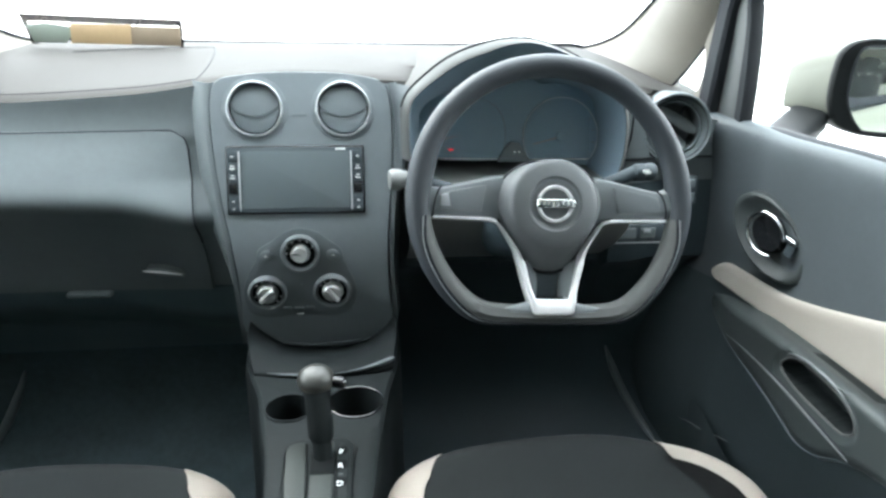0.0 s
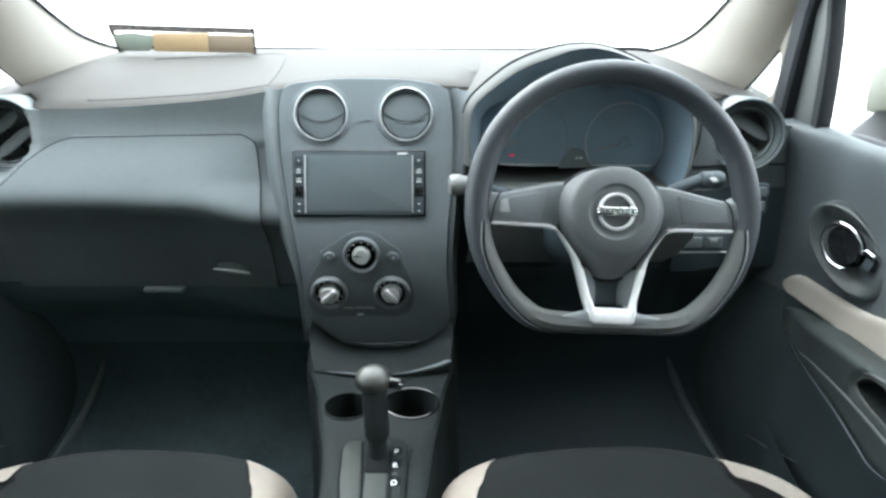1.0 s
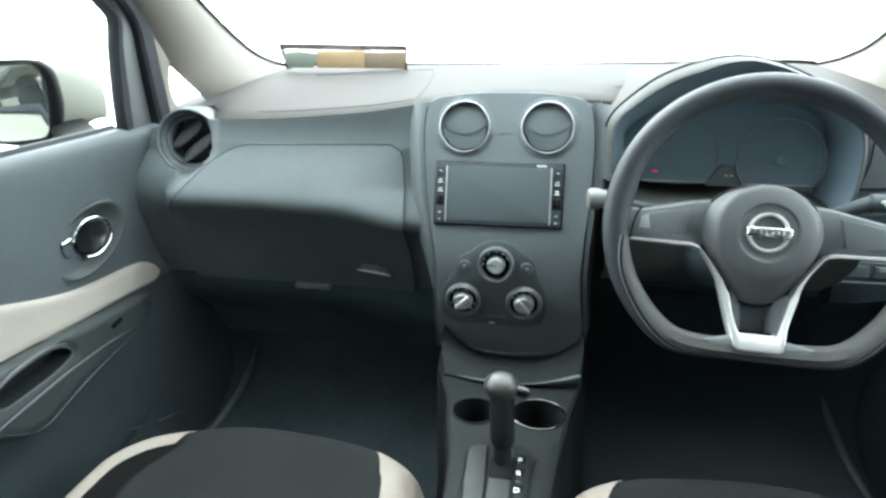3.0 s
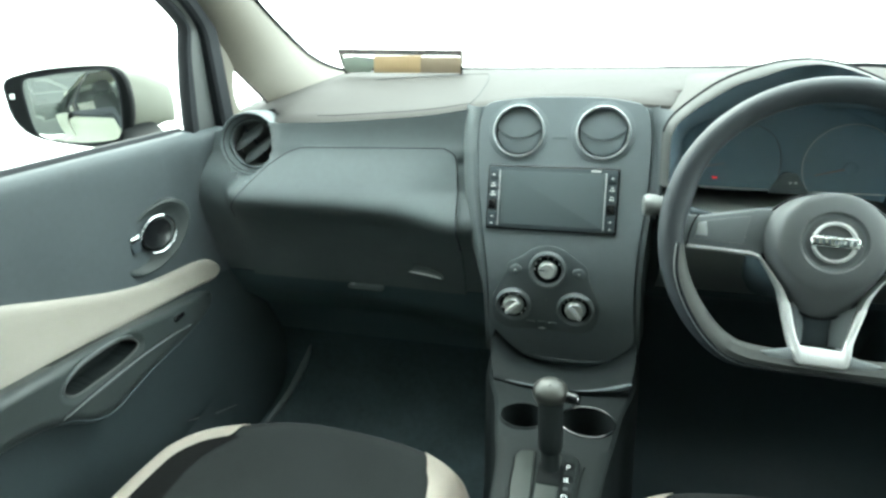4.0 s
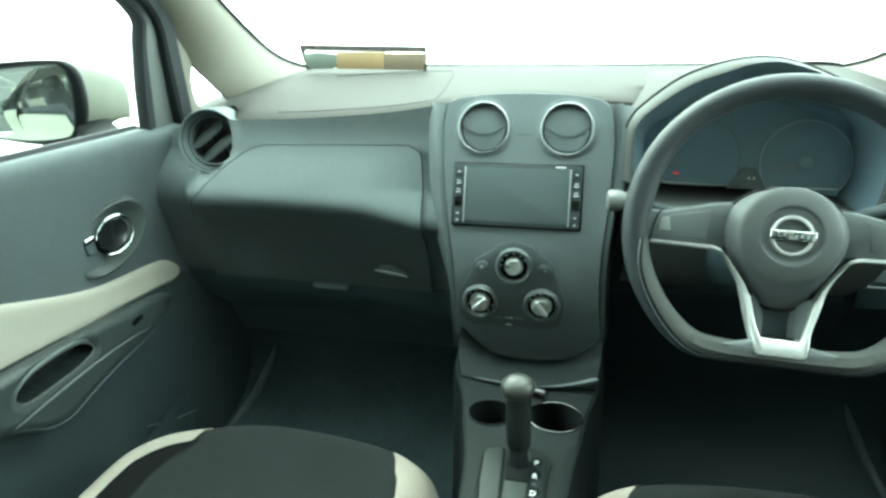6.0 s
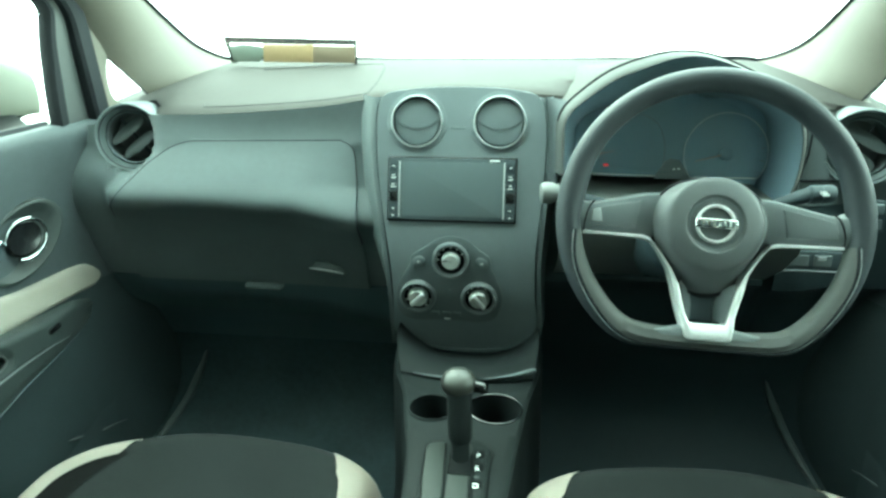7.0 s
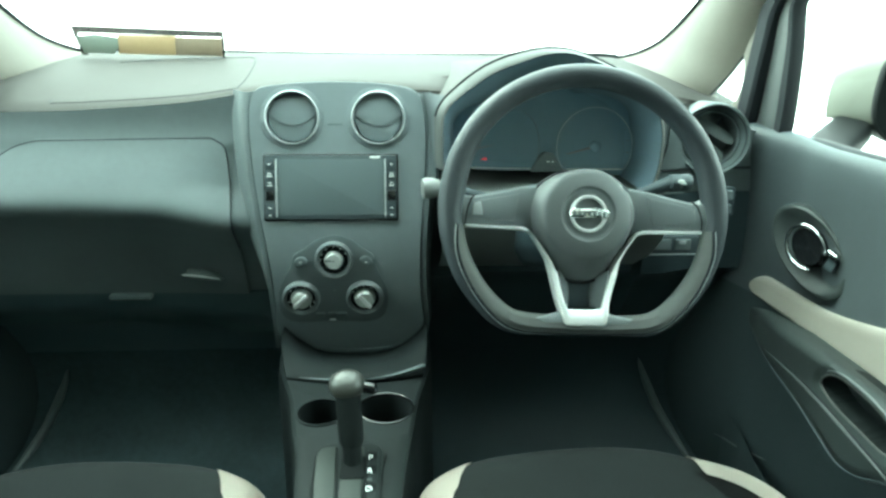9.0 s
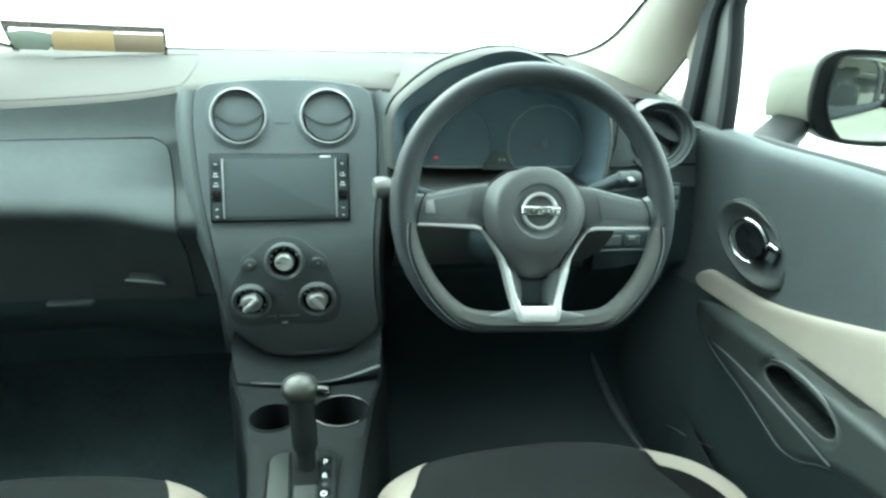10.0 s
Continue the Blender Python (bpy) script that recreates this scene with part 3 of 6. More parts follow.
SIDE_R = [(0.36, 0.128), (0.405, 0.137), (0.44, 0.134), (0.49, 0.132), (0.54, 0.134), (0.60, 0.139), (0.66, 0.142), (0.70, 0.141), (0.74, 0.134)]


def build_stack():
    bm = bmesh.new()
    pts = [Vector((p.x, p.y)) for p in spline([(a, b, 0) for a, b in STACK], 3, True)]
    if area2(pts) < 0:
        pts.reverse()
    rings = [(pts, -0.10)]
    for k in range(5):
        a = k / 4 * math.pi / 2
        rings.append((inset2(pts, 0.0010 * (1 - math.cos(a))), -0.0010 * (1 - math.sin(a))))
    grid(bm, [[on_stack(p.x, p.y, h) for p in r] for r, h in rings], False, True)
    edge = rings[-1][0]

    def span(z):
        hits = []
        for p, q in zip(edge, edge[1:] + edge[:1]):
            if (p.y - z) * (q.y - z) <= 0 and p.y != q.y:
                hits.append(p.x + (q.x - p.x) * (z - p.y) / (q.y - p.y))
        return min(hits), max(hits)

    # lower part, curving under
    zs = steps(0.3615, 0.375, 8)[:-1] + steps(0.375, 0.56, 24)
    grid(bm, [[on_stack(x, z) for x in steps(*span(z), 20)] for z in zs])
    # flat upper part with the two vent openings
    a, b = span(0.56)
    n = len(edge)
    i0 = next(i for i in range(n) if edge[i].y > 0.56 and edge[i - 1].y <= 0.56)
    ring = [Vector((b, 0.56))]
    for k in range(n):
        p = edge[(i0 + k) % n]
        if p.y <= 0.56:
            break
        ring.append(p)
    ring.append(Vector((a, 0.56)))
    vs = [bm.verts.new(on_stack(p.x, p.y)) for p in ring]
    es = [bm.edges.new((vs[k - 1], vs[k])) for k in range(len(vs))]
    for x, z in VENTS:
        f = stack_frame(x, z)
        hv = [bm.verts.new(f.at(0.0410 * math.cos(2 * math.pi * k / 40), 0.0410 * math.sin(2 * math.pi * k / 40), 0)) for k in range(40)]
        es += [bm.edges.new((hv[k - 1], hv[k])) for k in range(40)]
    bmesh.ops.triangle_fill(bm, use_beauty=True, edges=es)
    st = part("centre_panel", bm, M_STACK, dash, "dark satin centre stack panel with rounded top")
    # flared sides running back to the fascia
    for name, tab, s in (("side_flare", SIDE_L, -1), ("side_flare", SIDE_R, 1)):
        bm = bmesh.new()
        rows = []
        for z in steps(0.368, 0.742, 40):
            p = on_stack(lerp_table(tab, z), z)
            x, y = p.x, p.y
            far = face_y(-0.17, z) if s < 0 else 0.06
            low = min(1, max(0, (0.56 - z) / 0.14))
            low = low * low * (3 - 2 * low)
            k = (0.036 - 0.020 * low) if s < 0 else (0.022 - 0.006 * low)
            if s < 0:
                far = face_y(x - k, z)
            z = p.z
            rows.append([Vector((x - s * 0.004, y + 0.012, z)), Vector((x + s * 0.0025, y + 0.0015, z)), Vector((x + s * 0.009, y + 0.0020, z)), Vector((x + s * k * 0.55, y + 0.012, z)), Vector((x + s * k * 0.9, y + 0.030, z)), Vector((x + s * k, max(far, y + 0.035) + 0.010, z))])
        grid(bm, rows)
        part(name, bm, M_DASH, st, "rounded dark plastic edge band")
    return st


stack = build_stack()


def centre_vent(x, z):
    f = stack_frame(x, z)
    bm = bmesh.new()
    lathe(bm, f, [(0.0480, -0.001), (0.0470, 0.0006), (0.0430, 0.0012), (0.0405, 0.0014)], 48, cap=False)
    v = part("centre_vent", bm, M_STACK, dash, "round centre air vent with silver ring")
    bm = bmesh.new()
    lathe(bm, f, [(0.0382, -0.004), (0.0380, 0.003), (0.0392, 0.0056), (0.0404, 0.0050), (0.0411, 0.002)], 48, cap=False)
    part("vent_ring", bm, M_RING, v, "silver ring")
    bm = bmesh.new()
    lathe(bm, f, [(0.0380, 0.003), (0.037, -0.004), (0.0362, -0.022), (0.001, -0.023)], 40, cap=False)
    part("vent_cup", bm, M_STACK, v)
    # two flaps parted by a smiling joint; the upper leans back, the lower leans in
    joint = [(a, -0.0115 + 0.0150 * (a / 0.0345) ** 2) for a in steps(-0.0345, 0.0345, 16)]
    top = [(0.0366 * math.cos(radians(a)), 0.0366 * math.sin(radians(a))) for a in range(8, 175, 6)]
    bm = bmesh.new()
    plate(bm, top + joint, lambda a, b, h: f.at(a, b, h - 0.0016 - 0.03 * (b + 0.012)), -0.003, 0.0, 0.0015)
    part("flap", bm, M_STACK, v, "upper vent flap")
    low = [(0.0350 * math.cos(radians(a)), 0.0350 * math.sin(radians(a))) for a in range(-176, -3, 7)]
    bm = bmesh.new()
    plate(bm, low + [(a * 0.98, b - 0.0010) for a, b in reversed(joint)], lambda a, b, h: f.at(a, b, h - 0.0028 + 0.05 * (b + 0.012)), -0.003, 0.0, 0.0015)
    part("flap", bm, M_STACK, v, "lower vent flap")
    bm = bmesh.new()
    sweep(bm, [f.at(a, b - 0.0010, -0.0016 - 0.03 * (b + 0.012)) for a, b in joint], 0.0007, 8, up=(0, 1, 0))
    part("flap_joint", bm, M_PANEL, v, "dark curved joint")


for vx, vz in VENTS:
    centre_vent(vx, vz)

bm = bmesh.new()
plate(bm, rrect(0.022, 0.0026, 0.0012, 3), stack_frame(0.005, 0.697).at, -0.001, 0.0006, 0.0004)
part("sensor_slot", bm, M_PANEL, stack, "small slot between the vents")



# ---- car stereo ----
def build_stereo():
    f = stack_frame(-0.0022, 0.6055)
    t = thing("car_stereo", on_stack(0, 0.556), "black double-height car stereo with a dark blank touchscreen", "car stereo")
    bm = bmesh.new()
    plate(bm, rrect(0.2036, 0.102, 0.003), f.at, -0.05, 0.003, 0.0015)
    part("surround", bm, M_PIANO, t, "gloss black surround")
    bm = bmesh.new()
    plate(bm, rrect(0.1987, 0.0965, 0.002), f.at, 0.002, 0.0055, 0.001)
    body = part("faceplate", bm, M_LOW, t, "black faceplate")
    bm = bmesh.new()
    plate(bm, rrect(0.1596, 0.085, 0.001), f.at, 0.004, 0.0064, 0.0005)
    part("screen", bm, M_SCREEN, t, "dark blank touchscreen")
    for a in (-0.0818, 0.0818):
        bm = bmesh.new()
        plate(bm, rrect(0.0022, 0.088, 0.0008, 3, a, -0.001), f.at, 0.004, 0.0085, 0.0008)
        part("trim_strip", bm, M_RING, t, "thin silver strip")
    for a in (-0.0915, 0.0915):
        for b, h in ((0.036, 0.014), (0.018, 0.012), (0.004, 0.012), (-0.012, 0.015), (-0.030, 0.013), (-0.041, 0.008)):
            bm = bmesh.new()
            plate(bm, rrect(0.0125, h, 0.0012, 3, a, b), f.at, 0.004, 0.0072, 0.0008)
            bt = part("button", bm, M_LOW if b != -0.012 else M_PIANO, t)
            bm = bmesh.new()
            w = 0.008 if abs(b) < 0.03 else 0.004
            plate(bm, rrect(w, 0.0018, 0.0004, 2, a, b - 0.001), f.at, 0.0068, 0.0076, 0.0002)
            if b in (0.004, 0.018):
                plate(bm, rrect(w * 0.7, 0.0016, 0.0004, 2, a, b + 0.003), f.at, 0.0068, 0.0076, 0.0002)
            if b != -0.012:
                part("button_mark", bm, M_WHITE, bt, "tiny white mark")
            else:
                bm.free()
    bm = bmesh.new()
    plate(bm, rrect(0.015, 0.0022, 0.0004, 2, 0.0666, 0.0455), f.at, 0.005, 0.0064, 0.0002)
    part("name_mark", bm, M_WHITE, t, "small white mark")


build_stereo()


# ---- heater controls ----
def heater_knob(x, z, r, ridge, panel, marks):
    f = stack_frame(x, z, 0.0055)
    bm = bmesh.new()
    lathe(bm, f, [(0.0296, -0.008), (0.0290, 0.0025), (0.0278, 0.0048), (0.0262, 0.0054), (0.0242, 0.0040), (0.0224, 0.000), (0.0220, -0.003)], 44, cap=False)
    k = part("knob_bezel", bm, M_SPOKE, panel, "round dark knob bezel")
    bm = bmesh.new()
    lathe(bm, f, [(0.0226, 0.0004), (0.0216, -0.002), (0.020, -0.0030), (0.001, -0.0030)], 44, cap=False)
    part("dial_ring", bm, M_CONSOLE, k, "gloss black dial ring")
    bm = bmesh.new()
    lathe(bm, f, [(r + 0.0025, -0.005), (r + 0.0025, 0.0), (r + 0.001, 0.002), (r, 0.0070), (r - 0.0012, 0.0085), (r - 0.004, 0.0082), (0.001, 0.0082)], 40, cap=False)
    part("knob", bm, M_KNOB, k, "silver-faced rotary knob")
    if ridge is not None:
        c, s = math.cos(radians(ridge)), math.sin(radians(ridge))
        bm = bmesh.new()
        plate(bm, [(a * c - b * s, a * s + b * c) for a, b in rrect(2 * r + 0.002, 0.0068, 0.0025)], f.at, 0.006, 0.0125, 0.0018)
        part("knob_grip", bm, M_SILVER, k, "raised silver grip bar")
    else:
        bm = bmesh.new()
        plate(bm, rrect(0.009, 0.0022, 0.0008, 3, -r * 0.62, 0.001), f.at, 0.007, 0.0090, 0.0004)
        part("pointer", bm, M_LOW, k, "dark pointer line")
    for a in marks:
        bm = bmesh.new()
        q = radians(a)
        plate(bm, ellipse(0.0013, 0.0013, 8, 0.0204 * math.cos(q), 0.0204 * math.sin(q)), f.at, -0.004, -0.0006, 0.0003)
        part("dial_mark", bm, M_WHITE, k, "tiny white mark")


def build_heater():
    t = thing("heater_controls", on_stack(0.0, 0.40), "black heater control panel with three silver rotary knobs", "climate control")
    bm = bmesh.new()
    out = spline([(0.0, 0.536, 0), (-0.025, 0.530, 0), (-0.042, 0.518, 0), (-0.062, 0.506, 0), (-0.066, 0.490, 0), (-0.076, 0.474, 0), (-0.086, 0.448, 0), (-0.079, 0.418, 0), (-0.055, 0.408, 0), (-0.02, 0.409, 0), (0.02, 0.409, 0), (0.052, 0.408, 0), (0.076, 0.418, 0), (0.082, 0.448, 0), (0.072, 0.474, 0), (0.064, 0.490, 0), (0.060, 0.506, 0), (0.042, 0.518, 0), (0.025, 0.530, 0)], 4, True)
    rows = []
    for k, h in ((1.0, -0.005), (1.0, 0.0004), (0.995, 0.0014), (0.98, 0.0018), (0.85, 0.0018), (0.65, 0.0018), (0.45, 0.0018), (0.25, 0.0018), (0.02, 0.0018)):
        rows.append([on_stack(p.x * k, 0.455 + (p.y - 0.455) * k, h) for p in out])
    grid(bm, rows, False, True)
    panel = part("control_panel", bm, M_PANEL, t, "satin black control panel")
    heater_knob(0.0, 0.5005, 0.0124, None, panel, (30, 60, 90, 125, 155, 180))
    heater_knob(-0.0505, 0.4450, 0.0142, 45, panel, (140, 110, 70, 200, 235, -20, -50))
    heater_knob(0.0465, 0.4450, 0.0142, -52, panel, (125, 95, 60, 150))
    for x, s in ((-0.051, 1), (0.049, -1)):
        f = stack_frame(x, 0.497)
        bm = bmesh.new()
        plate(bm, ellipse(0.0105, 0.0085, 20, 0, 0, 0.5 * s), f.at, 0.0, 0.005, 0.0025)
        b = part("push_button", bm, M_PANEL, panel, "oval dark push button")
        bm = bmesh.new()
        plate(bm, rrect(0.004, 0.0012, 0.0004, 2), f.at, 0.0045, 0.0054, 0.0002)
        part("button_mark", bm, M_WHITE, b, "tiny white mark")
    for x in (-0.022, -0.004, 0.012):
        bm = bmesh.new()
        plate(bm, rrect(0.014, 0.007, 0.0015), stack_frame(x, 0.420).at, 0.001, 0.0045, 0.001)
        b = part("push_button", bm, M_PANEL, panel)
    bm = bmesh.new()
    plate(bm, rrect(0.010, 0.0014, 0.0004, 2), stack_frame(-0.003, 0.412).at, 0.0018, 0.0034, 0.0002)
    part("button_mark", bm, M_WHITE, panel, "tiny white mark")
    # shallow open tray under the knobs
    bm = bmesh.new()
    pts = [on_stack(a, 0.366 + 1.15 * (a - 0.026) ** 2, 0.003) for a in steps(-0.070, 0.118, 24)]
    sweep(bm, pts, lambda q: 0.0004 + 0.0016 * math.sin(math.pi * q), 8, up=(0, 1, 0))
    part("lower_lip", bm, M_STACK, t, "rounded lower lip")


build_heater()


# ---- instrument hood and gauges ----
HOOD = [(0.157, 0.640), (0.155, 0.700), (0.159, 0.728), (0.178, 0.752), (0.224, 0.787), (0.280, 0.808), (0.325, 0.813), (0.365, 0.806), (0.41, 0.788), (0.452, 0.766), (0.482, 0.738), (0.498, 0.706), (0.502, 0.668), (0.499, 0.630), (0.488, 0.598)]
LIP = [(0.15, 0.010), (0.20, 0.0135), (0.27, 0.0125), (0.30, 0.0080), (0.335, 0.0045), (0.40, 0.0035), (0.46, 0.006), (0.50, 0.012)]


def build_cluster():
    t = thing("instrument_cluster", (0.35, 0.1, 0.58), "dark instrument cluster under a curved plastic hood", "instrument panel")
    pts = [tuple(p) for p in spline([(a, b, 0) for a, b in HOOD], 4)]
    cx, cz = 0.35, 0.66

    def opening(x, z):
        """How far the throat flares inwards at a place along the hood."""
        up = max(0, min(1, (z - 0.70) / 0.06))
        return (0.45 if x < cx else 0.26) + (0.55 if x < cx else 0.74) * up * min(1, max(0, (0.50 - x) / 0.10))

    bm = bmesh.new()
    rows, throat = [], []
    for x, z, _ in pts:
        d = Vector((x - cx, 0, z - cz)).normalized()
        up = max(0, min(1, (z - 0.70) / 0.06))
        zb = min(z - 0.005, pad_z(x, 0.30) + 0.002)
        r = []
        # inside throat, rounded lip, outer skin falling back to the pad
        lip = lerp_table(LIP, x)
        throat.append([Vector((x, y, z)) - d * (lip + q * opening(x, z)) for y, q in ((0.085, 0.062), (0.03, 0.044), (0.0, 0.030), (-0.035, 0.008), (-0.047, 0.0))])
        r += [Vector((x, -0.0470, z)) - d * lip, Vector((x, -0.0500, z)) - d * lip * 0.92, Vector((x, -0.0490, z)) - d * lip * 0.75, Vector((x, -0.041, z)) - d * lip * 0.35, Vector((x, -0.034, z)) - d * lip * 0.10, Vector((x, -0.028, z)) + d * 0.0005]
        for y, q in ((-0.015, 0.02), (0.03, 0.12), (0.09, 0.30), (0.16, 0.56), (0.23, 0.82), (0.30, 1.0)):
            p = Vector((x, y, z + (zb - z) * q * up)) + d * 0.001
            if not up:
                p.x += 0.012 * q * (1 if x > cx else -1)
            r.append(p)
        rows.append(r)
    grid(bm, [r[5:] for r in rows])
    part("hood", bm, M_PAD, t, "curved grey plastic hood")
    # lip coloured paler than the hood, painting the light it catches
    bm = bmesh.new()
    grid(bm, [r[:6] for r in rows])
    part("hood_lip", bm, M_ARMLIP, t, "rounded hood lip, grey lifted for the light it catches")
    bm = bmesh.new()
    grid(bm, throat)
    part("hood_throat", bm, M_THROAT, t, "inner throat, lifted to blue-grey for haze")
    # skirt closing the hood against the centre stack
    bm = bmesh.new()
    rows = []
    for z in steps(0.612, 0.744, 14):
        p = on_stack(lerp_table(SIDE_R, z), z)
        h = lerp_table([(0.60, 0.158), (0.64, 0.157), (0.70, 0.155), (0.728, 0.159), (0.75, 0.176)], z)
        rows.append([Vector((p.x + 0.005, p.y + 0.002, z)), Vector((p.x + 0.008, p.y - 0.002, z)), Vector(((p.x + h) / 2 + 0.004, (p.y - 0.024) / 2 + 0.004, z)), Vector((h - 0.001, -0.022, z)), Vector((h + 0.003, -0.022, z))])
    grid(bm, rows)
    part("hood_skirt", bm, M_DOOR, t, "grey skirt between the hood and the centre stack")
    # rim line along the hood's lip
    bm = bmesh.new()
    sweep(bm, [Vector((x, -0.029, z)) + Vector((x - cx, 0, z - cz)).normalized() * 0.0010 for x, z, _ in pts[6:]], 0.0017, 6, up=(0, 1, 0))
    part("hood_joint", bm, M_RUBBER, t, "dark joint along the lip")
    bm = bmesh.new()
    sweep(bm, [(x, 0.049, z) for x, z in ((0.536, 0.712), (0.541, 0.690), (0.541, 0.655), (0.534, 0.620), (0.526, 0.600))], 0.0015, 6, up=(0, 1, 0))
    part("fascia_joint", bm, M_RUBBER, t, "fine joint beside the hood")
    # face of the cluster
    f = Frame((0.344, 0.041, 0.660), (0, 0.18, 1), (0, -1, 0.18))
    bm = bmesh.new()
    inner, back = [], []
    for x, z, _ in pts:
        d = Vector((x - cx, 0, z - cz)).normalized()
        inner.append((x - 0.35 - d.x * 0.045, z - 0.655 - d.z * 0.045))
        gap = lerp_table(LIP, x) + 0.038 * opening(x, z)
        back.append((x - 0.35 - d.x * gap, z - 0.655 - d.z * gap))
    plate(bm, back, f.at, -0.01, 0.0, 0.001)
    face = part("cluster_face", bm, M_DIAL, t, "black gauge face, lifted to blue-grey for haze")
    # clear lens leaning back over the gauges, roughened to spread a faint haze
    lf = Frame((0.345, 0.004, 0.668), (0, 0.36, 1), (0, -1, 0.36))
    bm = bmesh.new()
    plate(bm, [(a * 0.97 + 0.002, b * 0.99 - 0.010) for a, b in inner], lambda a, b, h: lf.at(a, b, h + 0.35 * a * a), -0.002, 0.0, 0.0004)
    lens = part("lens", bm, M_LENS, t, "clear curved gauge lens")
    lens.visible_shadow = False
    # lower sill of the cluster, in light grey to paint the light on it
    bm = bmesh.new()
    rows = []
    for x in steps(0.165, 0.498, 20):
        rows.append([Vector((x, y, z)) for y, z in ((0.070, 0.608), (0.03, 0.603), (-0.02, 0.599), (-0.065, 0.594), (-0.088, 0.587), (-0.095, 0.572), (-0.080, 0.54), (-0.04, 0.50), (0.02, 0.46))])
    grid(bm, rows)
    part("cluster_sill", bm, M_GREY_TIP, t, "plastic sill below the gauges, grey lifted for light on it")
    # left gauge: wide rounded window, right gauge: round dial, small readout between
    left = [(0.222, 0.619), (0.320, 0.617), (0.330, 0.640), (0.331, 0.665), (0.322, 0.692), (0.300, 0.709), (0.265, 0.713), (0.235, 0.700), (0.218, 0.675), (0.214, 0.645)]
    lp = [(p[0] - 0.35, p[1] - 0.655) for p in spline([(a, b, 0) for a, b in left], 4, True)]
    bm = bmesh.new()
    plate(bm, lp, f.at, 0.0, 0.002, 0.001)
    g1 = part("gauge", bm, M_DIAL, t, "dark left gauge")
    bm = bmesh.new()
    sweep(bm, [f.at(a, b, 0.002) for a, b in lp], 0.0007, 6, True, up=(0, 1, 0))
    part("gauge_rim", bm, M_STACK, g1, "thin grey rim")
    bm = bmesh.new()
    sweep(bm, [f.at(-0.128, -0.036, 0.004), f.at(-0.030, -0.038, 0.004)], 0.0012, 6, up=(0, 1, 0))
    part("gauge_base_line", bm, M_SILVER, g1, "thin grey line")
    bm = bmesh.new()
    sweep(bm, [f.at(-0.122, -0.006, 0.005), f.at(-0.095, 0.000, 0.006)], lambda k: 0.0010 - 0.0005 * k, 6, up=(0, 1, 0))
    part("needle", bm, M_NEEDLE, g1, "dull orange needle")
    bm = bmesh.new()
    plate(bm, rrect(0.008, 0.0028, 0.001, 2, -0.107, -0.022), f.at, 0.001, 0.0034, 0.0004)
    part("warning_lamp", bm, M_RED, g1, "small red warning lamp")
    bm = bmesh.new()
    sweep(bm, [f.at(0.028, -0.0385, 0.004), f.at(0.116, -0.0385, 0.004)], 0.0011, 6, up=(0, 1, 0))
    part("gauge_base_line", bm, M_SILVER, t, "thin grey line")
    rc = (0.072, -0.002)
    dial = [(rc[0] + 0.062 * math.cos(radians(a)), rc[1] + 0.062 * math.sin(radians(a))) for a in range(-36, 217, 6)]
    bm = bmesh.new()
    plate(bm, dial, f.at, 0.0, 0.003, 0.001)
    g2 = part("gauge", bm, M_DIAL, t, "round dark right gauge dial")
    bm = bmesh.new()
    sweep(bm, [f.at(a, b, 0.003) for a, b in dial], 0.0008, 6, True, up=(0, 1, 0))
    part("gauge_rim", bm, M_RING, g2, "thin grey rim")
    bm = bmesh.new()
    sweep(bm, [f.at(rc[0], rc[1], 0.008), f.at(rc[0] - 0.046, rc[1] - 0.012, 0.007)], lambda k: 0.0014 - 0.0006 * k, 6, up=(0, 1, 0))
    part("needle", bm, M_NEEDLE, g2, "dull orange needle")
    bm = bmesh.new()
    lathe(bm, Frame(f.at(*rc), f.v, f.w, f.u), [(0.009, 0.003), (0.009, 0.009), (0.006, 0.011), (0.001, 0.011)], 20, cap=False)
    part("needle_cap", bm, M_DIAL, g2)
    for k in range(13):
        a = radians(-30 + k * 20)
        bm = bmesh.new()
        sweep(bm, [f.at(rc[0] + 0.052 * math.cos(a), rc[1] + 0.052 * math.sin(a), 0.0035), f.at(rc[0] + 0.058 * math.cos(a), rc[1] + 0.058 * math.sin(a), 0.0035)], 0.0006, 5, up=(0, 1, 0))
        part("tick", bm, M_GREY_TIP, g2)
    bm = bmesh.new()
    plate(bm, [(-0.034, -0.042), (0.022, -0.042), (0.012, -0.026), (0.004, -0.012), (-0.010, -0.010), (-0.018, -0.016)], f.at, 0.0, 0.008, 0.002)
    m = part("centre_pod", bm, M_STACK, t, "small grey pod between the gauges")
    for a in (-0.004, 0.003):
        bm = bmesh.new()
        plate(bm, rrect(0.004, 0.003, 0.0008, 2, a, -0.026), f.at, 0.007, 0.009, 0.0004)
        part("pod_mark", bm, M_WHITE, m)


build_cluster()


# ---- steering wheel ----
WA = radians(21.5)
WF = Frame((0.337, -0.200, 0.622), (0, math.sin(WA), math.cos(WA)), (0, -math.cos(WA), math.sin(WA)), (1, 0, 0))


# the wheel stands turned a little clockwise
WT = radians(-2.2)
WR = Frame(WF.o, WF.v * math.cos(WT) - WF.u * math.sin(WT), WF.w, WF.u * math.cos(WT) + WF.v * math.sin(WT))


def rim_point(a):
    """The rim's centre line: round, with a flat bottom."""
    x, y = 0.1725 * math.cos(a), 0.1725 * math.sin(a) + 0.0035
    return x, y if y > 0 else -0.1432 + 0.0055 * math.log(1 + math.exp((y + 0.1432) / 0.0055))


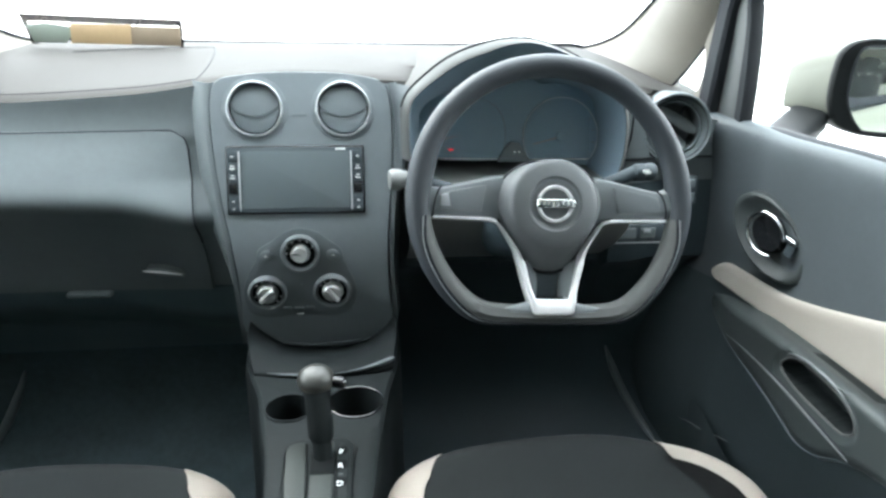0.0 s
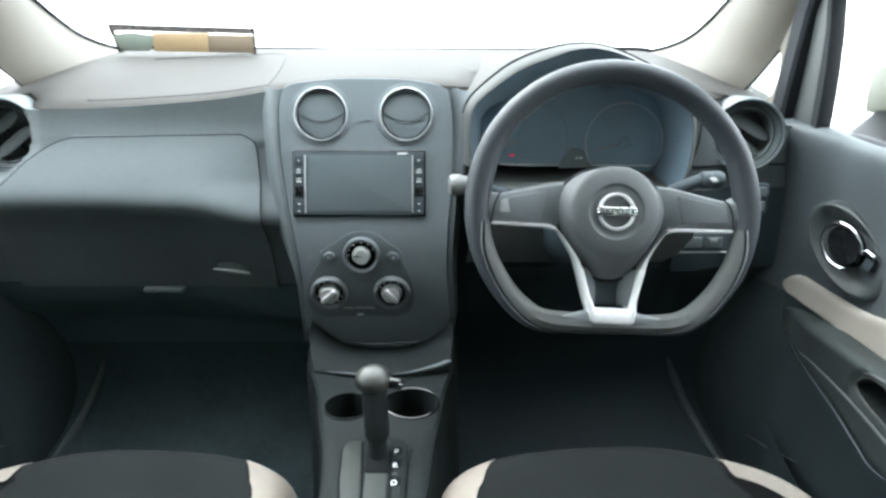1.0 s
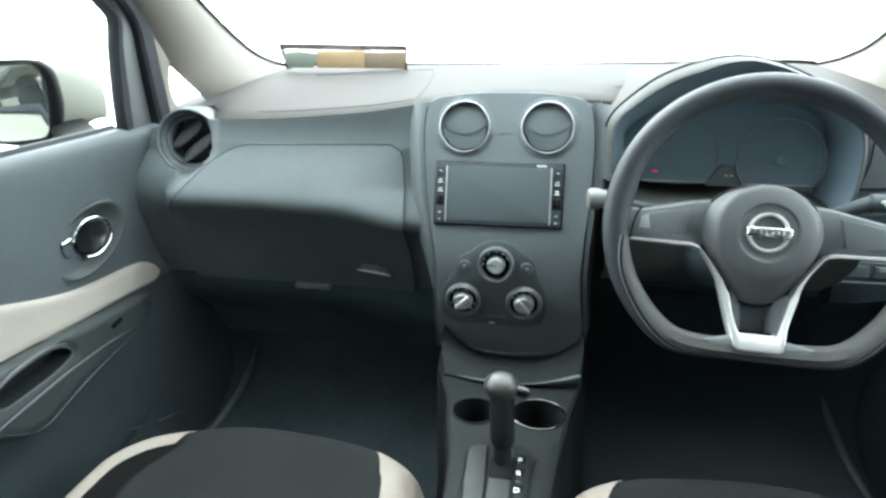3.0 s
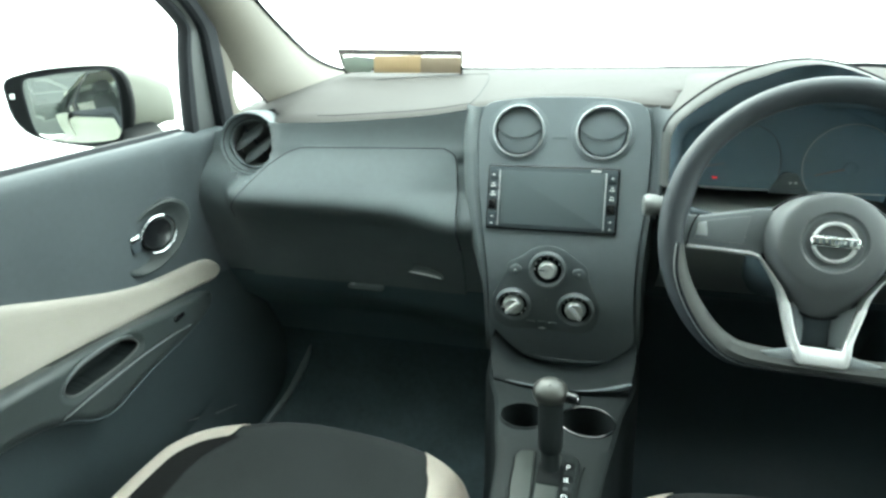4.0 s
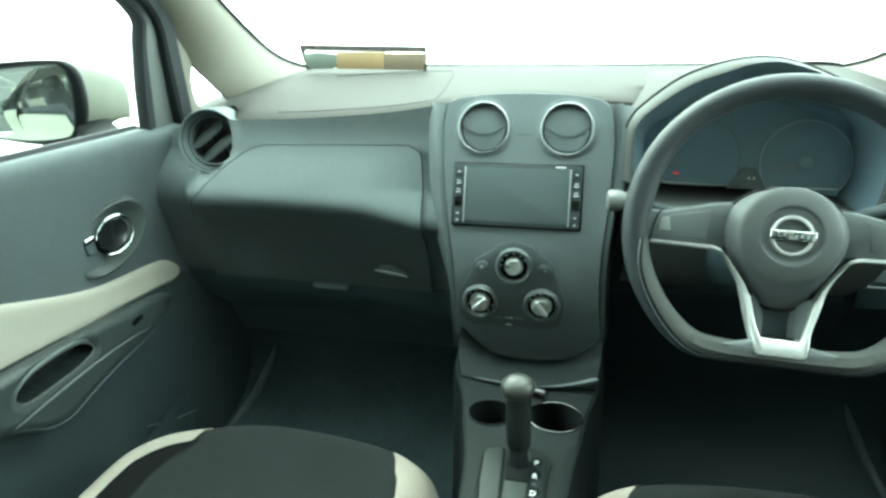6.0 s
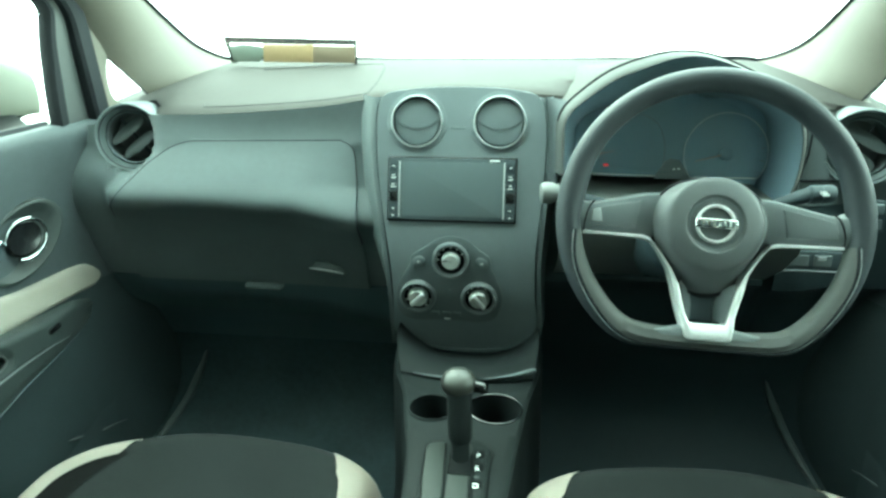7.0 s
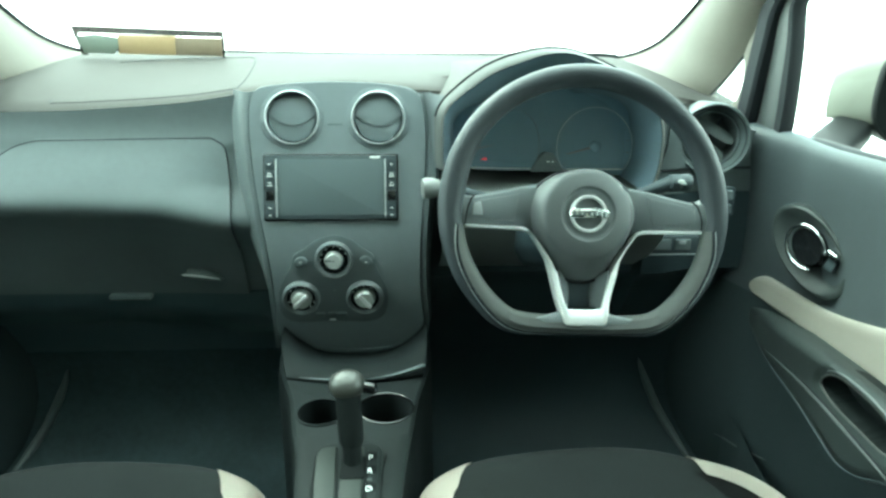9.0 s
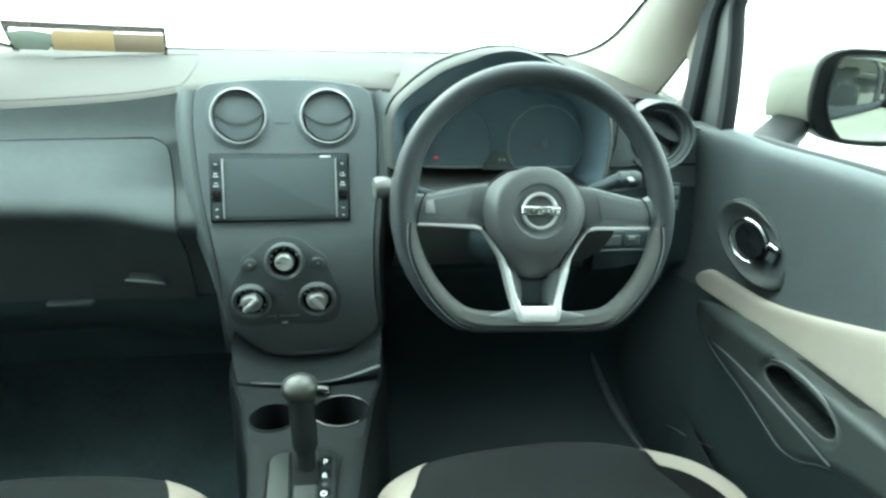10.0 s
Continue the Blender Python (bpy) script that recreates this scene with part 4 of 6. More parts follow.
def rim_frame(a):
    x, y = rim_point(a)
    x2, y2 = rim_point(a + 0.02)
    x1, y1 = rim_point(a - 0.02)
    L = math.hypot(x2 - x1, y2 - y1)
    return x, y, (y2 - y1) / L, -(x2 - x1) / L


def rim_at(a, b, lift=0.0):
    """On the rim's skin; b: round the section, 0 outwards, 90 towards the seat, 180 inwards."""
    x, y, nx, ny = rim_frame(a)
    deg = math.degrees(a) % 360
    grip = 1.0 + 0.22 * sum(math.exp(-((deg - c) / 13) ** 2) for c in (10, 170))
    flat = math.exp(-((deg - 270) / 26) ** 4)
    c = math.cos(b)
    rr = (0.0150 * grip if c < 0 else 0.0148) * (1 - 0.12 * flat) + lift
    return WR.at(x + nx * rr * c, y + ny * rr * c, (0.0165 + lift) * math.sin(b))


def build_wheel():
    t = thing("steering_wheel", WF.at(0, -0.15), "dark grey steering wheel with silver trim and flat bottom", "steering wheel")
    turns = [2 * math.pi * k / 144 for k in range(144)]
    bm = bmesh.new()
    grid(bm, [[rim_at(a, 2 * math.pi * j / 18) for j in range(18)] for a in turns], True, True)
    rim = part("rim", bm, M_WHEEL, t, "dark grey moulded rim")
    # smooth insert on the inner side of the lower rim, and the joint round it
    edge = [(186, 128), (192, 112), (200, 94), (215, 82), (230, 70), (238, 62), (248, 52), (270, 46), (292, 52), (302, 62), (310, 70), (325, 82), (340, 94), (348, 112), (354, 128)]
    arc = [188 + 164 * k / 80 for k in range(81)]
    bm = bmesh.new()
    rows = []
    for a in arc:
        b0 = smooth_table(edge, a)
        rows.append([rim_at(radians(a), radians(b0 + (215 - b0) * q), h) for q, h in ((0, -0.0006), (0.02, 0.0006), (0.2, 0.0010), (0.45, 0.0011), (0.7, 0.0010), (1.0, 0.0002))])
    grid(bm, rows)
    part("rim_insert", bm, M_ARMLIP, rim, "smooth satin insert of the lower rim")
    bm = bmesh.new()
    sweep(bm, [rim_at(radians(a), radians(smooth_table(edge, a)), 0.0006) for a in arc], 0.0017, 6, up=tuple(WF.w))
    part("rim_joint", bm, M_RUBBER, rim, "dark joint along the insert")
    # bright metal bar paints the thin highlight beside the joint
    bm = bmesh.new()
    sweep(bm, [rim_at(radians(a), radians(smooth_table(edge, a) - 11), 0.0001) for a in arc], 0.0007, 6, up=tuple(WF.w))
    part("rim_highlight", bm, M_RING, rim, "thin bright bar for the highlight beside the joint")
    # airbag cover: sloping flank, round raised face, tongue down to the yoke
    half = [(0.0, 0.0550), (0.020, 0.0535), (0.040, 0.0470), (0.056, 0.0350), (0.066, 0.0195), (0.0700, 0.0030), (0.0680, -0.0120), (0.0620, -0.0275), (0.0500, -0.0490), (0.0350, -0.0705), (0.0240, -0.0810), (0.0120, -0.0868), (0.0, -0.0882)]
    out = [(p.x, p.y) for p in spline([(a, b, 0) for a, b in half + [(-a, b) for a, b in reversed(half[1:-1])]], 4, True)]
    rows = []
    for q, r, h in ((0.0, 0, -0.036), (0.0, 0, -0.0155), (0.03, 0, -0.0115), (0.10, 0, -0.0085), (0.40, 0, -0.001), (0.75, 0, 0.0075), (0.93, 0, 0.0122), (1.0, 0.0565, 0.0148), (1.0, 0.0540, 0.0166), (1.0, 0.0500, 0.0180), (1.0, 0.0440, 0.0194), (1.0, 0.0385, 0.0203), (1.0, 0.0350, 0.0207), (1.0, 0.0335, 0.0200), (1.0, 0.0320, 0.0186), (1.0, 0.0220, 0.0184), (1.0, 0.0010, 0.0184)):
        row = []
        for x, y in out:
            L = math.hypot(x, y + 0.002)
            ux, uy = x / L, (y + 0.002) / L
            rad = r if r else L + (0.0575 - L) * q
            if not r and L < 0.0575:
                rad = L - 0.0006 * q
            row.append(WR.at(ux * min(rad, L * 0.99) if r else ux * rad, -0.002 + (uy * min(rad, L * 0.99) if r else uy * rad), h))
        rows.append(row)
    bm = bmesh.new()
    vs = grid(bm, rows, False, True)
    bm.faces.new(vs[0])
    hub = part("hub_cover", bm, M_HUB, t, "dark grey domed airbag cover", sharp=24)
    bm = bmesh.new()
    sweep(bm, [WR.at(x * 1.012, y * 1.012, -0.0130) for x, y in out], 0.0018, 6, True, up=tuple(WF.w))
    part("hub_joint", bm, M_RUBBER, hub, "dark joint round the airbag cover")
    bf = Frame(WR.at(0.0, -0.002, 0.0186), WR.v, WR.w, WR.u)
    bm = bmesh.new()
    lathe(bm, bf, [(0.0318, -0.001), (0.0314, 0.0006), (0.0300, 0.0002), (0.0280, -0.0006), (0.001, -0.0006)], 40, cap=False)
    badge = part("badge_seat", bm, M_SPOKE, hub, "round smooth badge seat")
    bm = bmesh.new()
    lathe(bm, bf, [(0.0236, -0.0008), (0.0233, 0.0022), (0.0222, 0.0038), (0.0208, 0.0038), (0.0197, 0.0022), (0.0192, -0.0008)], 48, cap=False)
    part("badge_ring", bm, M_SILVER, badge, "chrome badge ring")
    bm = bmesh.new()
    plate(bm, rrect(0.0490, 0.0112, 0.0016), bf.at, -0.0005, 0.0052, 0.0014)
    part("badge_bar", bm, M_CHROME, badge, "chrome badge bar")
    for a in (-0.0186, -0.0124, -0.0062, 0.0, 0.0062, 0.0124, 0.0186):
        bm = bmesh.new()
        plate(bm, rrect(0.0034, 0.0058, 0.0004, 2, a, 0), bf.at, 0.0046, 0.0057, 0.0003)
        part("badge_mark", bm, M_PANEL, badge)
    # side spokes, hollowed faces with a joint at the rim
    for s in (-1, 1):
        bm = bmesh.new()
        prof = [(0.060, 0.0370, -0.0230, -0.010), (0.078, 0.0345, -0.0222, -0.007), (0.100, 0.0290, -0.0215, -0.003), (0.122, 0.0235, -0.0208, 0.000), (0.140, 0.0195, -0.0205, 0.002), (0.152, 0.0195, -0.0205, 0.004), (0.164, 0.0255, -0.0215, 0.004)]
        rows = []
        for d, top, bot, h in prof:
            rows.append([WR.at(s * d, top, h - 0.026), WR.at(s * d, top - 0.001, h - 0.008), WR.at(s * d, top - 0.0045, h - 0.001), WR.at(s * d, top - 0.009, h + 0.0008), WR.at(s * d, (top + bot) / 2, h + 0.0022), WR.at(s * d, bot + 0.007, h + 0.001), WR.at(s * d, bot + 0.001, h - 0.004), WR.at(s * d, bot, h - 0.026)])
        grid(bm, rows)
        sp = part("spoke", bm, M_SPOKE, t, "satin dark side spoke")
        skin = lambda a, b, h: WR.at(a, b, lerp_table([(q[0], q[3] + 0.0022) for q in prof], abs(a)) + h)
        bm = bmesh.new()
        plate(bm, [(s * a, b) for a, b in ((0.084, 0.0220), (0.110, 0.0170), (0.132, 0.0120), (0.141, 0.0090), (0.145, -0.0110), (0.090, -0.0120))], skin, -0.002, 0.0016, 0.0012)
        part("spoke_inlay", bm, M_SPOKE, sp, "smooth dark spoke insert")
        bm = bmesh.new()
        sweep(bm, [skin(s * a, b, h) for a, b, h in ((0.141, 0.0195, -0.006), (0.1455, 0.0140, -0.001), (0.1495, 0.004, 0.0002), (0.152, -0.008, -0.0002), (0.1525, -0.0190, -0.004))], 0.0011, 6, up=tuple(WF.w))
        part("spoke_joint", bm, M_RUBBER, sp, "dark joint between the spoke and the rim")
        if s < 0:
            bm = bmesh.new()
            plate(bm, [(-0.1425, 0.0075), (-0.1335, 0.0105), (-0.1305, -0.0065), (-0.1435, -0.0065)], skin, 0.001, 0.0024, 0.001)
            part("switch_mark", bm, M_SATIN, sp, "small pale patch")
    # silver trim: a thin arm below each spoke that widens down to the yoke
    for s in (-1, 1):
        bm = bmesh.new()
        prof = [((0.1520, -0.0186), (0.1520, -0.0222), 0.003), ((0.1150, -0.0192), (0.1150, -0.0232), 0.003), ((0.0800, -0.0198), (0.0800, -0.0246), 0.002), ((0.0735, -0.0218), (0.0700, -0.0268), 0.001), ((0.0690, -0.0262), (0.0640, -0.0310), 0.000), ((0.0570, -0.0440), (0.0515, -0.0466), 0.0), ((0.0475, -0.0610), (0.0405, -0.0622), 0.0015), ((0.0432, -0.0770), (0.0345, -0.0765), 0.0025)]
        rows = []
        for (ox, oy), (ix, iy), h in prof:
            o2, i2 = Vector((s * ox, oy)), Vector((s * ix, iy))
            rows.append([WR.at(*o2, h - 0.016), WR.at(*o2, h), WR.at(*o2.lerp(i2, 0.2), h + 0.0028), WR.at(*o2.lerp(i2, 0.8), h + 0.0028), WR.at(*i2, h), WR.at(*i2, h - 0.016)])
        grid(bm, rows, False, True)
        part("silver_arm", bm, M_SILVER, t, "silver trim along the spoke")
    def over(a, b, h):
        k = min(1, max(0, (-0.108 - b) / 0.026))
        return WR.at(a, b, h + 0.0125 * k * k * (3 - 2 * k))

    half = [(0.0434, -0.0745), (0.0346, -0.0745), (0.0290, -0.0960), (0.0250, -0.1100), (0.0222, -0.1190), (0.0198, -0.1225)]
    low = [(0.0205, -0.1420), (0.0245, -0.1410), (0.0272, -0.1380), (0.0300, -0.1270), (0.0330, -0.1140), (0.0385, -0.0940)]
    bm = bmesh.new()
    plate(bm, half + [(-a, b) for a, b in reversed(half)] + [(-a, b) for a, b in reversed(low)] + low, over, -0.014, 0.0066, 0.0022)
    part("silver_yoke", bm, M_SILVER, t, "silver yoke of the lower spoke")
    # hollow behind the yoke with sloping sides, and the base merging into the rim
    bm = bmesh.new()
    plate(bm, [(-0.040, -0.062), (0.040, -0.062), (0.024, -0.122), (-0.024, -0.122)], WR.at, -0.034, -0.016, 0.003)
    part("lower_spoke", bm, M_LOW, t, "black lower spoke")
    for s in (-1, 1):
        bm = bmesh.new()
        grid(bm, [[WR.at(s * a, b, h) for a, b, h in ((0.0335, -0.071, 0.004), (0.0240, -0.078, -0.008), (0.0150, -0.086, -0.017))], [WR.at(s * a, b, h) for a, b, h in ((0.0275, -0.096, 0.006), (0.0185, -0.098, -0.007), (0.0125, -0.100, -0.017))], [WR.at(s * a, b, h) for a, b, h in ((0.0215, -0.1205, 0.007), (0.0175, -0.1205, -0.006), (0.0130, -0.1205, -0.017))]])
        part("lower_insert", bm, M_SPOKE, t, "grey sloping insert")
    bm = bmesh.new()
    base = [(-0.062, -0.1330), (-0.044, -0.1295), (-0.028, -0.1255), (0.0, -0.1240), (0.028, -0.1255), (0.044, -0.1295), (0.062, -0.1330), (0.050, -0.1440), (0.0, -0.1450), (-0.050, -0.1440)]
    plate(bm, base, over, -0.012, 0.0030, 0.0040)
    part("spoke_base", bm, M_SPOKE, t, "dark base of the lower spoke")


build_wheel()


# ---- steering column with stalks ----
def build_column():
    t = thing("steering_column", (0.34, 0.0, 0.50), "black steering column shroud with stalks", "steering column")
    bm = bmesh.new()
    rows = []
    for d, r in ((-0.03, 0.040), (-0.045, 0.052), (-0.09, 0.058), (-0.16, 0.062), (-0.26, 0.062)):
        rows.append([WF.at(r * 1.1 * math.cos(2 * math.pi * k / 24), -0.018 + r * 0.9 * math.sin(2 * math.pi * k / 24), d) for k in range(24)])
    vs = grid(bm, rows, False, True)
    bm.faces.new(vs[0])
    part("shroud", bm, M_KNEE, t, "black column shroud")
    # left stalk, pale end
    bm = bmesh.new()
    a, b = WF.at(-0.05, 0.01, -0.095), Vector((0.170, -0.072, 0.622))
    sweep(bm, [a.lerp(b, k / 6) for k in range(7)], lambda q: 0.008 - 0.001 * q, 12)
    st = part("stalk", bm, M_LOW, t, "black stalk with pale end")
    bm = bmesh.new()
    f = Frame((0.176, -0.074, 0.622), (0, 0, 1), (-1, -0.15, 0))
    lathe(bm, f, [(0.008, -0.004), (0.0105, 0.002), (0.0115, 0.012), (0.0125, 0.020), (0.0150, 0.026), (0.0155, 0.036), (0.0135, 0.042), (0.001, 0.044)], 24, cap=False)
    part("stalk_end", bm, M_GREY_TIP, st, "pale grey stalk end")
    # right stalk
    bm = bmesh.new()
    a, b = WF.at(0.05, 0.012, -0.095), Vector((0.488, -0.100, 0.634))
    sweep(bm, [a.lerp(b, k / 6) for k in range(7)], lambda q: 0.008 + 0.002 * q, 12)
    st = part("stalk", bm, M_LOW, t, "black stalk with ribbed twist end")
    bm = bmesh.new()
    f = Frame((0.488, -0.100, 0.634), (0, 0, 1), (1, -0.05, 0.06))
    lathe(bm, f, [(0.009, -0.004), (0.0125, 0.0), (0.0125, 0.012), (0.0115, 0.014), (0.0125, 0.016), (0.0125, 0.026), (0.010, 0.030), (0.001, 0.031)], 24, cap=False)
    e = part("stalk_end", bm, M_LOW, st, "ribbed dark stalk end")
    for k in range(3):
        bm = bmesh.new()
        ff = Frame(f.at(-0.004 + 0.003 * k, 0.004 - 0.004 * k, 0.0), f.w, (0, -1, 0.2))
        plate(bm, rrect(0.003, 0.008, 0.0008, 2, 0, 0.010 + 0.004 * (k % 2)), ff.at, 0.010, 0.0136, 0.0004)
        part("stalk_mark", bm, M_WHITE, e, "tiny white mark")


build_column()


# ---- centre console ----
CON_L = [(-0.75, 0.000), (-0.50, -0.010), (-0.384, -0.018), (-0.30, -0.026), (-0.24, -0.040), (-0.18, -0.052), (-0.13, -0.070), (-0.08, -0.084), (0.05, -0.09)]
CON_R = [(-0.75, 0.076), (-0.50, 0.085), (-0.384, 0.095), (-0.30, 0.104), (-0.24, 0.1135), (-0.18, 0.122), (-0.13, 0.134), (-0.08, 0.142), (0.05, 0.142)]


def con_z(y):
    return smooth_table([(-0.75, 0.300), (-0.50, 0.318), (-0.38, 0.328), (-0.30, 0.333), (-0.26, 0.337), (-0.15, 0.340), (-0.125, 0.342), (-0.112, 0.352), (-0.10, 0.372), (-0.085, 0.385), (0.05, 0.39)], y)


CUPS = ((-0.010, -0.212, 0.030), (0.080, -0.206, 0.035))


def build_console():
    t = thing("centre_console", (0.04, -0.3, 0.0), "dark grey plastic centre console with cup holders and gear gate", "centre console")
    bm = bmesh.new()
    rows = []
    for y in steps(-0.75, -0.262, 16):
        a, b, z = smooth_table(CON_L, y), smooth_table(CON_R, y), con_z(y)
        rows.append([Vector(p) for p in ((a - 0.02, y, 0.0), (a - 0.012, y, 0.1), (a - 0.008, y, z - 0.02), (a - 0.005, y, z - 0.004), (a, y, z), (a + 0.012, y, z + 0.0008), (b - 0.012, y, z + 0.0008), (b, y, z), (b + 0.005, y, z - 0.004), (b + 0.008, y, z - 0.02), (b + 0.012, y, 0.1), (b + 0.02, y, 0.0))])
    grid(bm, rows)
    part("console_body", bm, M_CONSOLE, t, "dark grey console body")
    # cup holder deck with two round wells
    bm = bmesh.new()
    y0, y1 = -0.262, -0.122
    ring = []
    for k in range(9):
        ring.append((smooth_table(CON_L, y0 + (y1 - y0) * k / 8), y0 + (y1 - y0) * k / 8))
    ringr = [(smooth_table(CON_R, y), y) for _, y in reversed(ring)]
    outer = [bm.verts.new((x, y, con_z(y))) for x, y in ring + ringr]
    oe = [bm.edges.new((outer[i - 1], outer[i])) for i in range(len(outer))]
    he = []
    for cx, cy, r in CUPS:
        vs = [bm.verts.new((cx + r * 1.05 * math.cos(2 * math.pi * k / 28), cy + r * math.sin(2 * math.pi * k / 28), con_z(cy))) for k in range(28)]
        he += [bm.edges.new((vs[i - 1], vs[i])) for i in range(28)]
    bmesh.ops.triangle_fill(bm, use_beauty=True, edges=oe + he)
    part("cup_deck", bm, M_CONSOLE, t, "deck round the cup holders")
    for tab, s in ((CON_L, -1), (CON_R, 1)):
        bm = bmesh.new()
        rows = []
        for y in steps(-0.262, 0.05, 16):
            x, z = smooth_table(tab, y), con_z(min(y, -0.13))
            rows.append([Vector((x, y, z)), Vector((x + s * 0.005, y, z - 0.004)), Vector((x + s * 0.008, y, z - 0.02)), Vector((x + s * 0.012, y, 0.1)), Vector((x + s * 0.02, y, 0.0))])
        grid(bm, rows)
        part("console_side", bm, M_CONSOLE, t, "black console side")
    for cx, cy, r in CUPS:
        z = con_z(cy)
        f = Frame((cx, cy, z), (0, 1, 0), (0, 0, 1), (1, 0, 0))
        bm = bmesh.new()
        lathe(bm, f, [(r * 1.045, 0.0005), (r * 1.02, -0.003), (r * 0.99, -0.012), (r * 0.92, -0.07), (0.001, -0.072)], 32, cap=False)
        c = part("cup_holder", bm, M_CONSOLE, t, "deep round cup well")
        bm = bmesh.new()
        sweep(bm, [(cx + (r + 0.001) * 1.05 * math.cos(radians(a)), cy + (r + 0.001) * math.sin(radians(a)), z + 0.001) for a in range(0, 360, 12)], 0.0014, 8, True)
        part("cup_rim", bm, M_CONSOLE if cx < 0.02 else M_PIANO, c, "rounded rim")
    # upright behind the cups; a paler bar paints the highlight on its ledge
    bm = bmesh.new()
    rows = []
    for q in steps(0, 1, 16):
        r = []
        lift = 0.040 * abs(2 * q - 1) ** 3
        for y, z in ((-0.131, 0.336), (-0.131, 0.345), (-0.127, 0.349), (-0.118, 0.352), (-0.10, 0.354 + 0.3 * lift), (-0.08, 0.349 + 0.7 * lift), (-0.06, 0.339 + lift), (-0.03, 0.326 + 1.3 * lift), (0.01, 0.312 + 1.6 * lift)):
            a, b = smooth_table(CON_L, y), smooth_table(CON_R, y)
            x = a + (b - a) * q
            bow = -0.016 * (1 - (2 * q - 1) ** 2)
            r.append(Vector((x, y + bow, z)))
        rows.append(r)
    grid(bm, rows)
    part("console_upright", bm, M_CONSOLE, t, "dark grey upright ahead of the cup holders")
    bm = bmesh.new()
    pts = []
    for q in steps(0.10, 1.02, 22):
        a, b = smooth_table(CON_L, -0.13), smooth_table(CON_R, -0.13)
        pts.append(Vector((a + (b - a) * q, -0.1295 - 0.016 * (1 - (2 * q - 1) ** 2), 0.3470 + 0.012 * max(0, q - 0.5) ** 2 * 4)))
    sweep(bm, pts, lambda q: 0.0004 + 0.0014 * math.sin(math.pi * min(1, q * 2.2)) * (q < 0.45) + 0.0042 * max(0, q - 0.5) * 2 * (1 if q < 0.98 else 0.4), 10)
    part("ledge", bm, M_PANEL, t, "paler rounded bar for the highlight along the ledge")
    # gear gate
    f = Frame((0.046, -0.385, con_z(-0.385) - 0.0010), (0, 1, 0.06), (0, -0.06, 1), (1, 0, 0))
    bm = bmesh.new()
    plate(bm, rrect(0.084, 0.215, 0.020, 5, -0.0105, 0.0), f.at, -0.01, 0.005, 0.003)
    gate = part("gate_panel", bm, M_CONSOLE, t, "satin grey gear gate panel")
    bm = bmesh.new()
    edge_a = [(0.085, -0.052), (0.069, -0.0512), (0.035, -0.0500), (0.007, -0.0465), (-0.04, -0.043), (-0.105, -0.042)]
    edge_b = [(0.098, -0.0262), (0.069, -0.0240), (0.037, -0.0220), (0.008, -0.0205), (-0.04, -0.0195), (-0.105, -0.019)]
    plate(bm, [(a + 0.001, b) for b, a in edge_a] + [(a - 0.001, b) for b, a in reversed(edge_b)] + [(-0.036, 0.099), (-0.046, 0.095)], f.at, 0.004, 0.0075, 0.002)
    part("gate_cover", bm, M_GATE, gate, "lighter grey sliding cover")
    for line in (edge_a, edge_b, [(0.085, 0.0365), (0.063, 0.0330), (0.037, 0.0315), (0.009, 0.0310), (-0.105, 0.0310)]):
        bm = bmesh.new()
        sweep(bm, [f.at(p.y, p.x, 0.0050) for p in spline([(b, a, 0) for b, a in line], 4)], 0.0011, 6)
        part("gate_groove", bm, M_LEVER, gate, "dark groove")
    bm = bmesh.new()
    plate(bm, rrect(0.026, 0.20, 0.006, 4, -0.005, 0.0), f.at, 0.004, 0.0060, 0.001)
    part("gate_plate", bm, M_GATE, gate, "grey plate below the lever")
    bm = bmesh.new()
    plate(bm, rrect(0.0055, 0.15, 0.002, 3, 0.0125, -0.020), f.at, 0.005, 0.0068, 0.0008)
    part("gate_slot", bm, M_LEVER, gate, "narrow black gear slot")
    bm = bmesh.new()
    plate(bm, rrect(0.012, 0.20, 0.004, 4, 0.0205, -0.005), f.at, 0.004, 0.0066, 0.001)
    scale_strip = part("gear_scale", bm, M_CONSOLE, gate, "dark grey gear scale strip")
    for word, y in (("P", -0.308), ("R", -0.3310), ("D", -0.3595)):
        bm = bmesh.new()
        plate(bm, rrect(0.0125, 0.0130, 0.003, 3, 0.0185, y + 0.3885), f.at, 0.0060, 0.0069, 0.0004)
        part("letter_patch", bm, M_LEVER, scale_strip, "black patch behind the letter")
        bm = text_mesh(word, 0.0108)
        place(bm, f, 0.0170, (y + 0.385), 0.0072)
        part("gear_letter", bm, M_WHITE, scale_strip, "white gear letter " + word)
    bm = bmesh.new()
    plate(bm, rrect(0.006, 0.004, 0.001, 2, 0.0172, 0.0405), f.at, 0.006, 0.0074, 0.0004)
    part("gear_mark", bm, M_ARM, scale_strip, "faint mark")
    # gear lever
    base, top = Vector((0.042, -0.318, 0.325)), Vector((0.035, -0.274, 0.420))
    bm = bmesh.new()
    rows = []
    d = (top - base)
    for q, w, h in ((-0.05, 0.0128, 0.012), (0.1, 0.0122, 0.012), (0.35, 0.0118, 0.011), (0.46, 0.0118, 0.011)):
        p = base + d * q
        rows.append([p + Vector((w * math.cos(2 * math.pi * k / 16), h * math.sin(2 * math.pi * k / 16), 0)) for k in range(16)])
    vs = grid(bm, rows, False, True)
    bm.faces.new(vs[-1])
    lever = part("gear_lever", bm, M_CONSOLE, t, "dark grey gear lever with rounded knob")
    bm = bmesh.new()
    rows = []
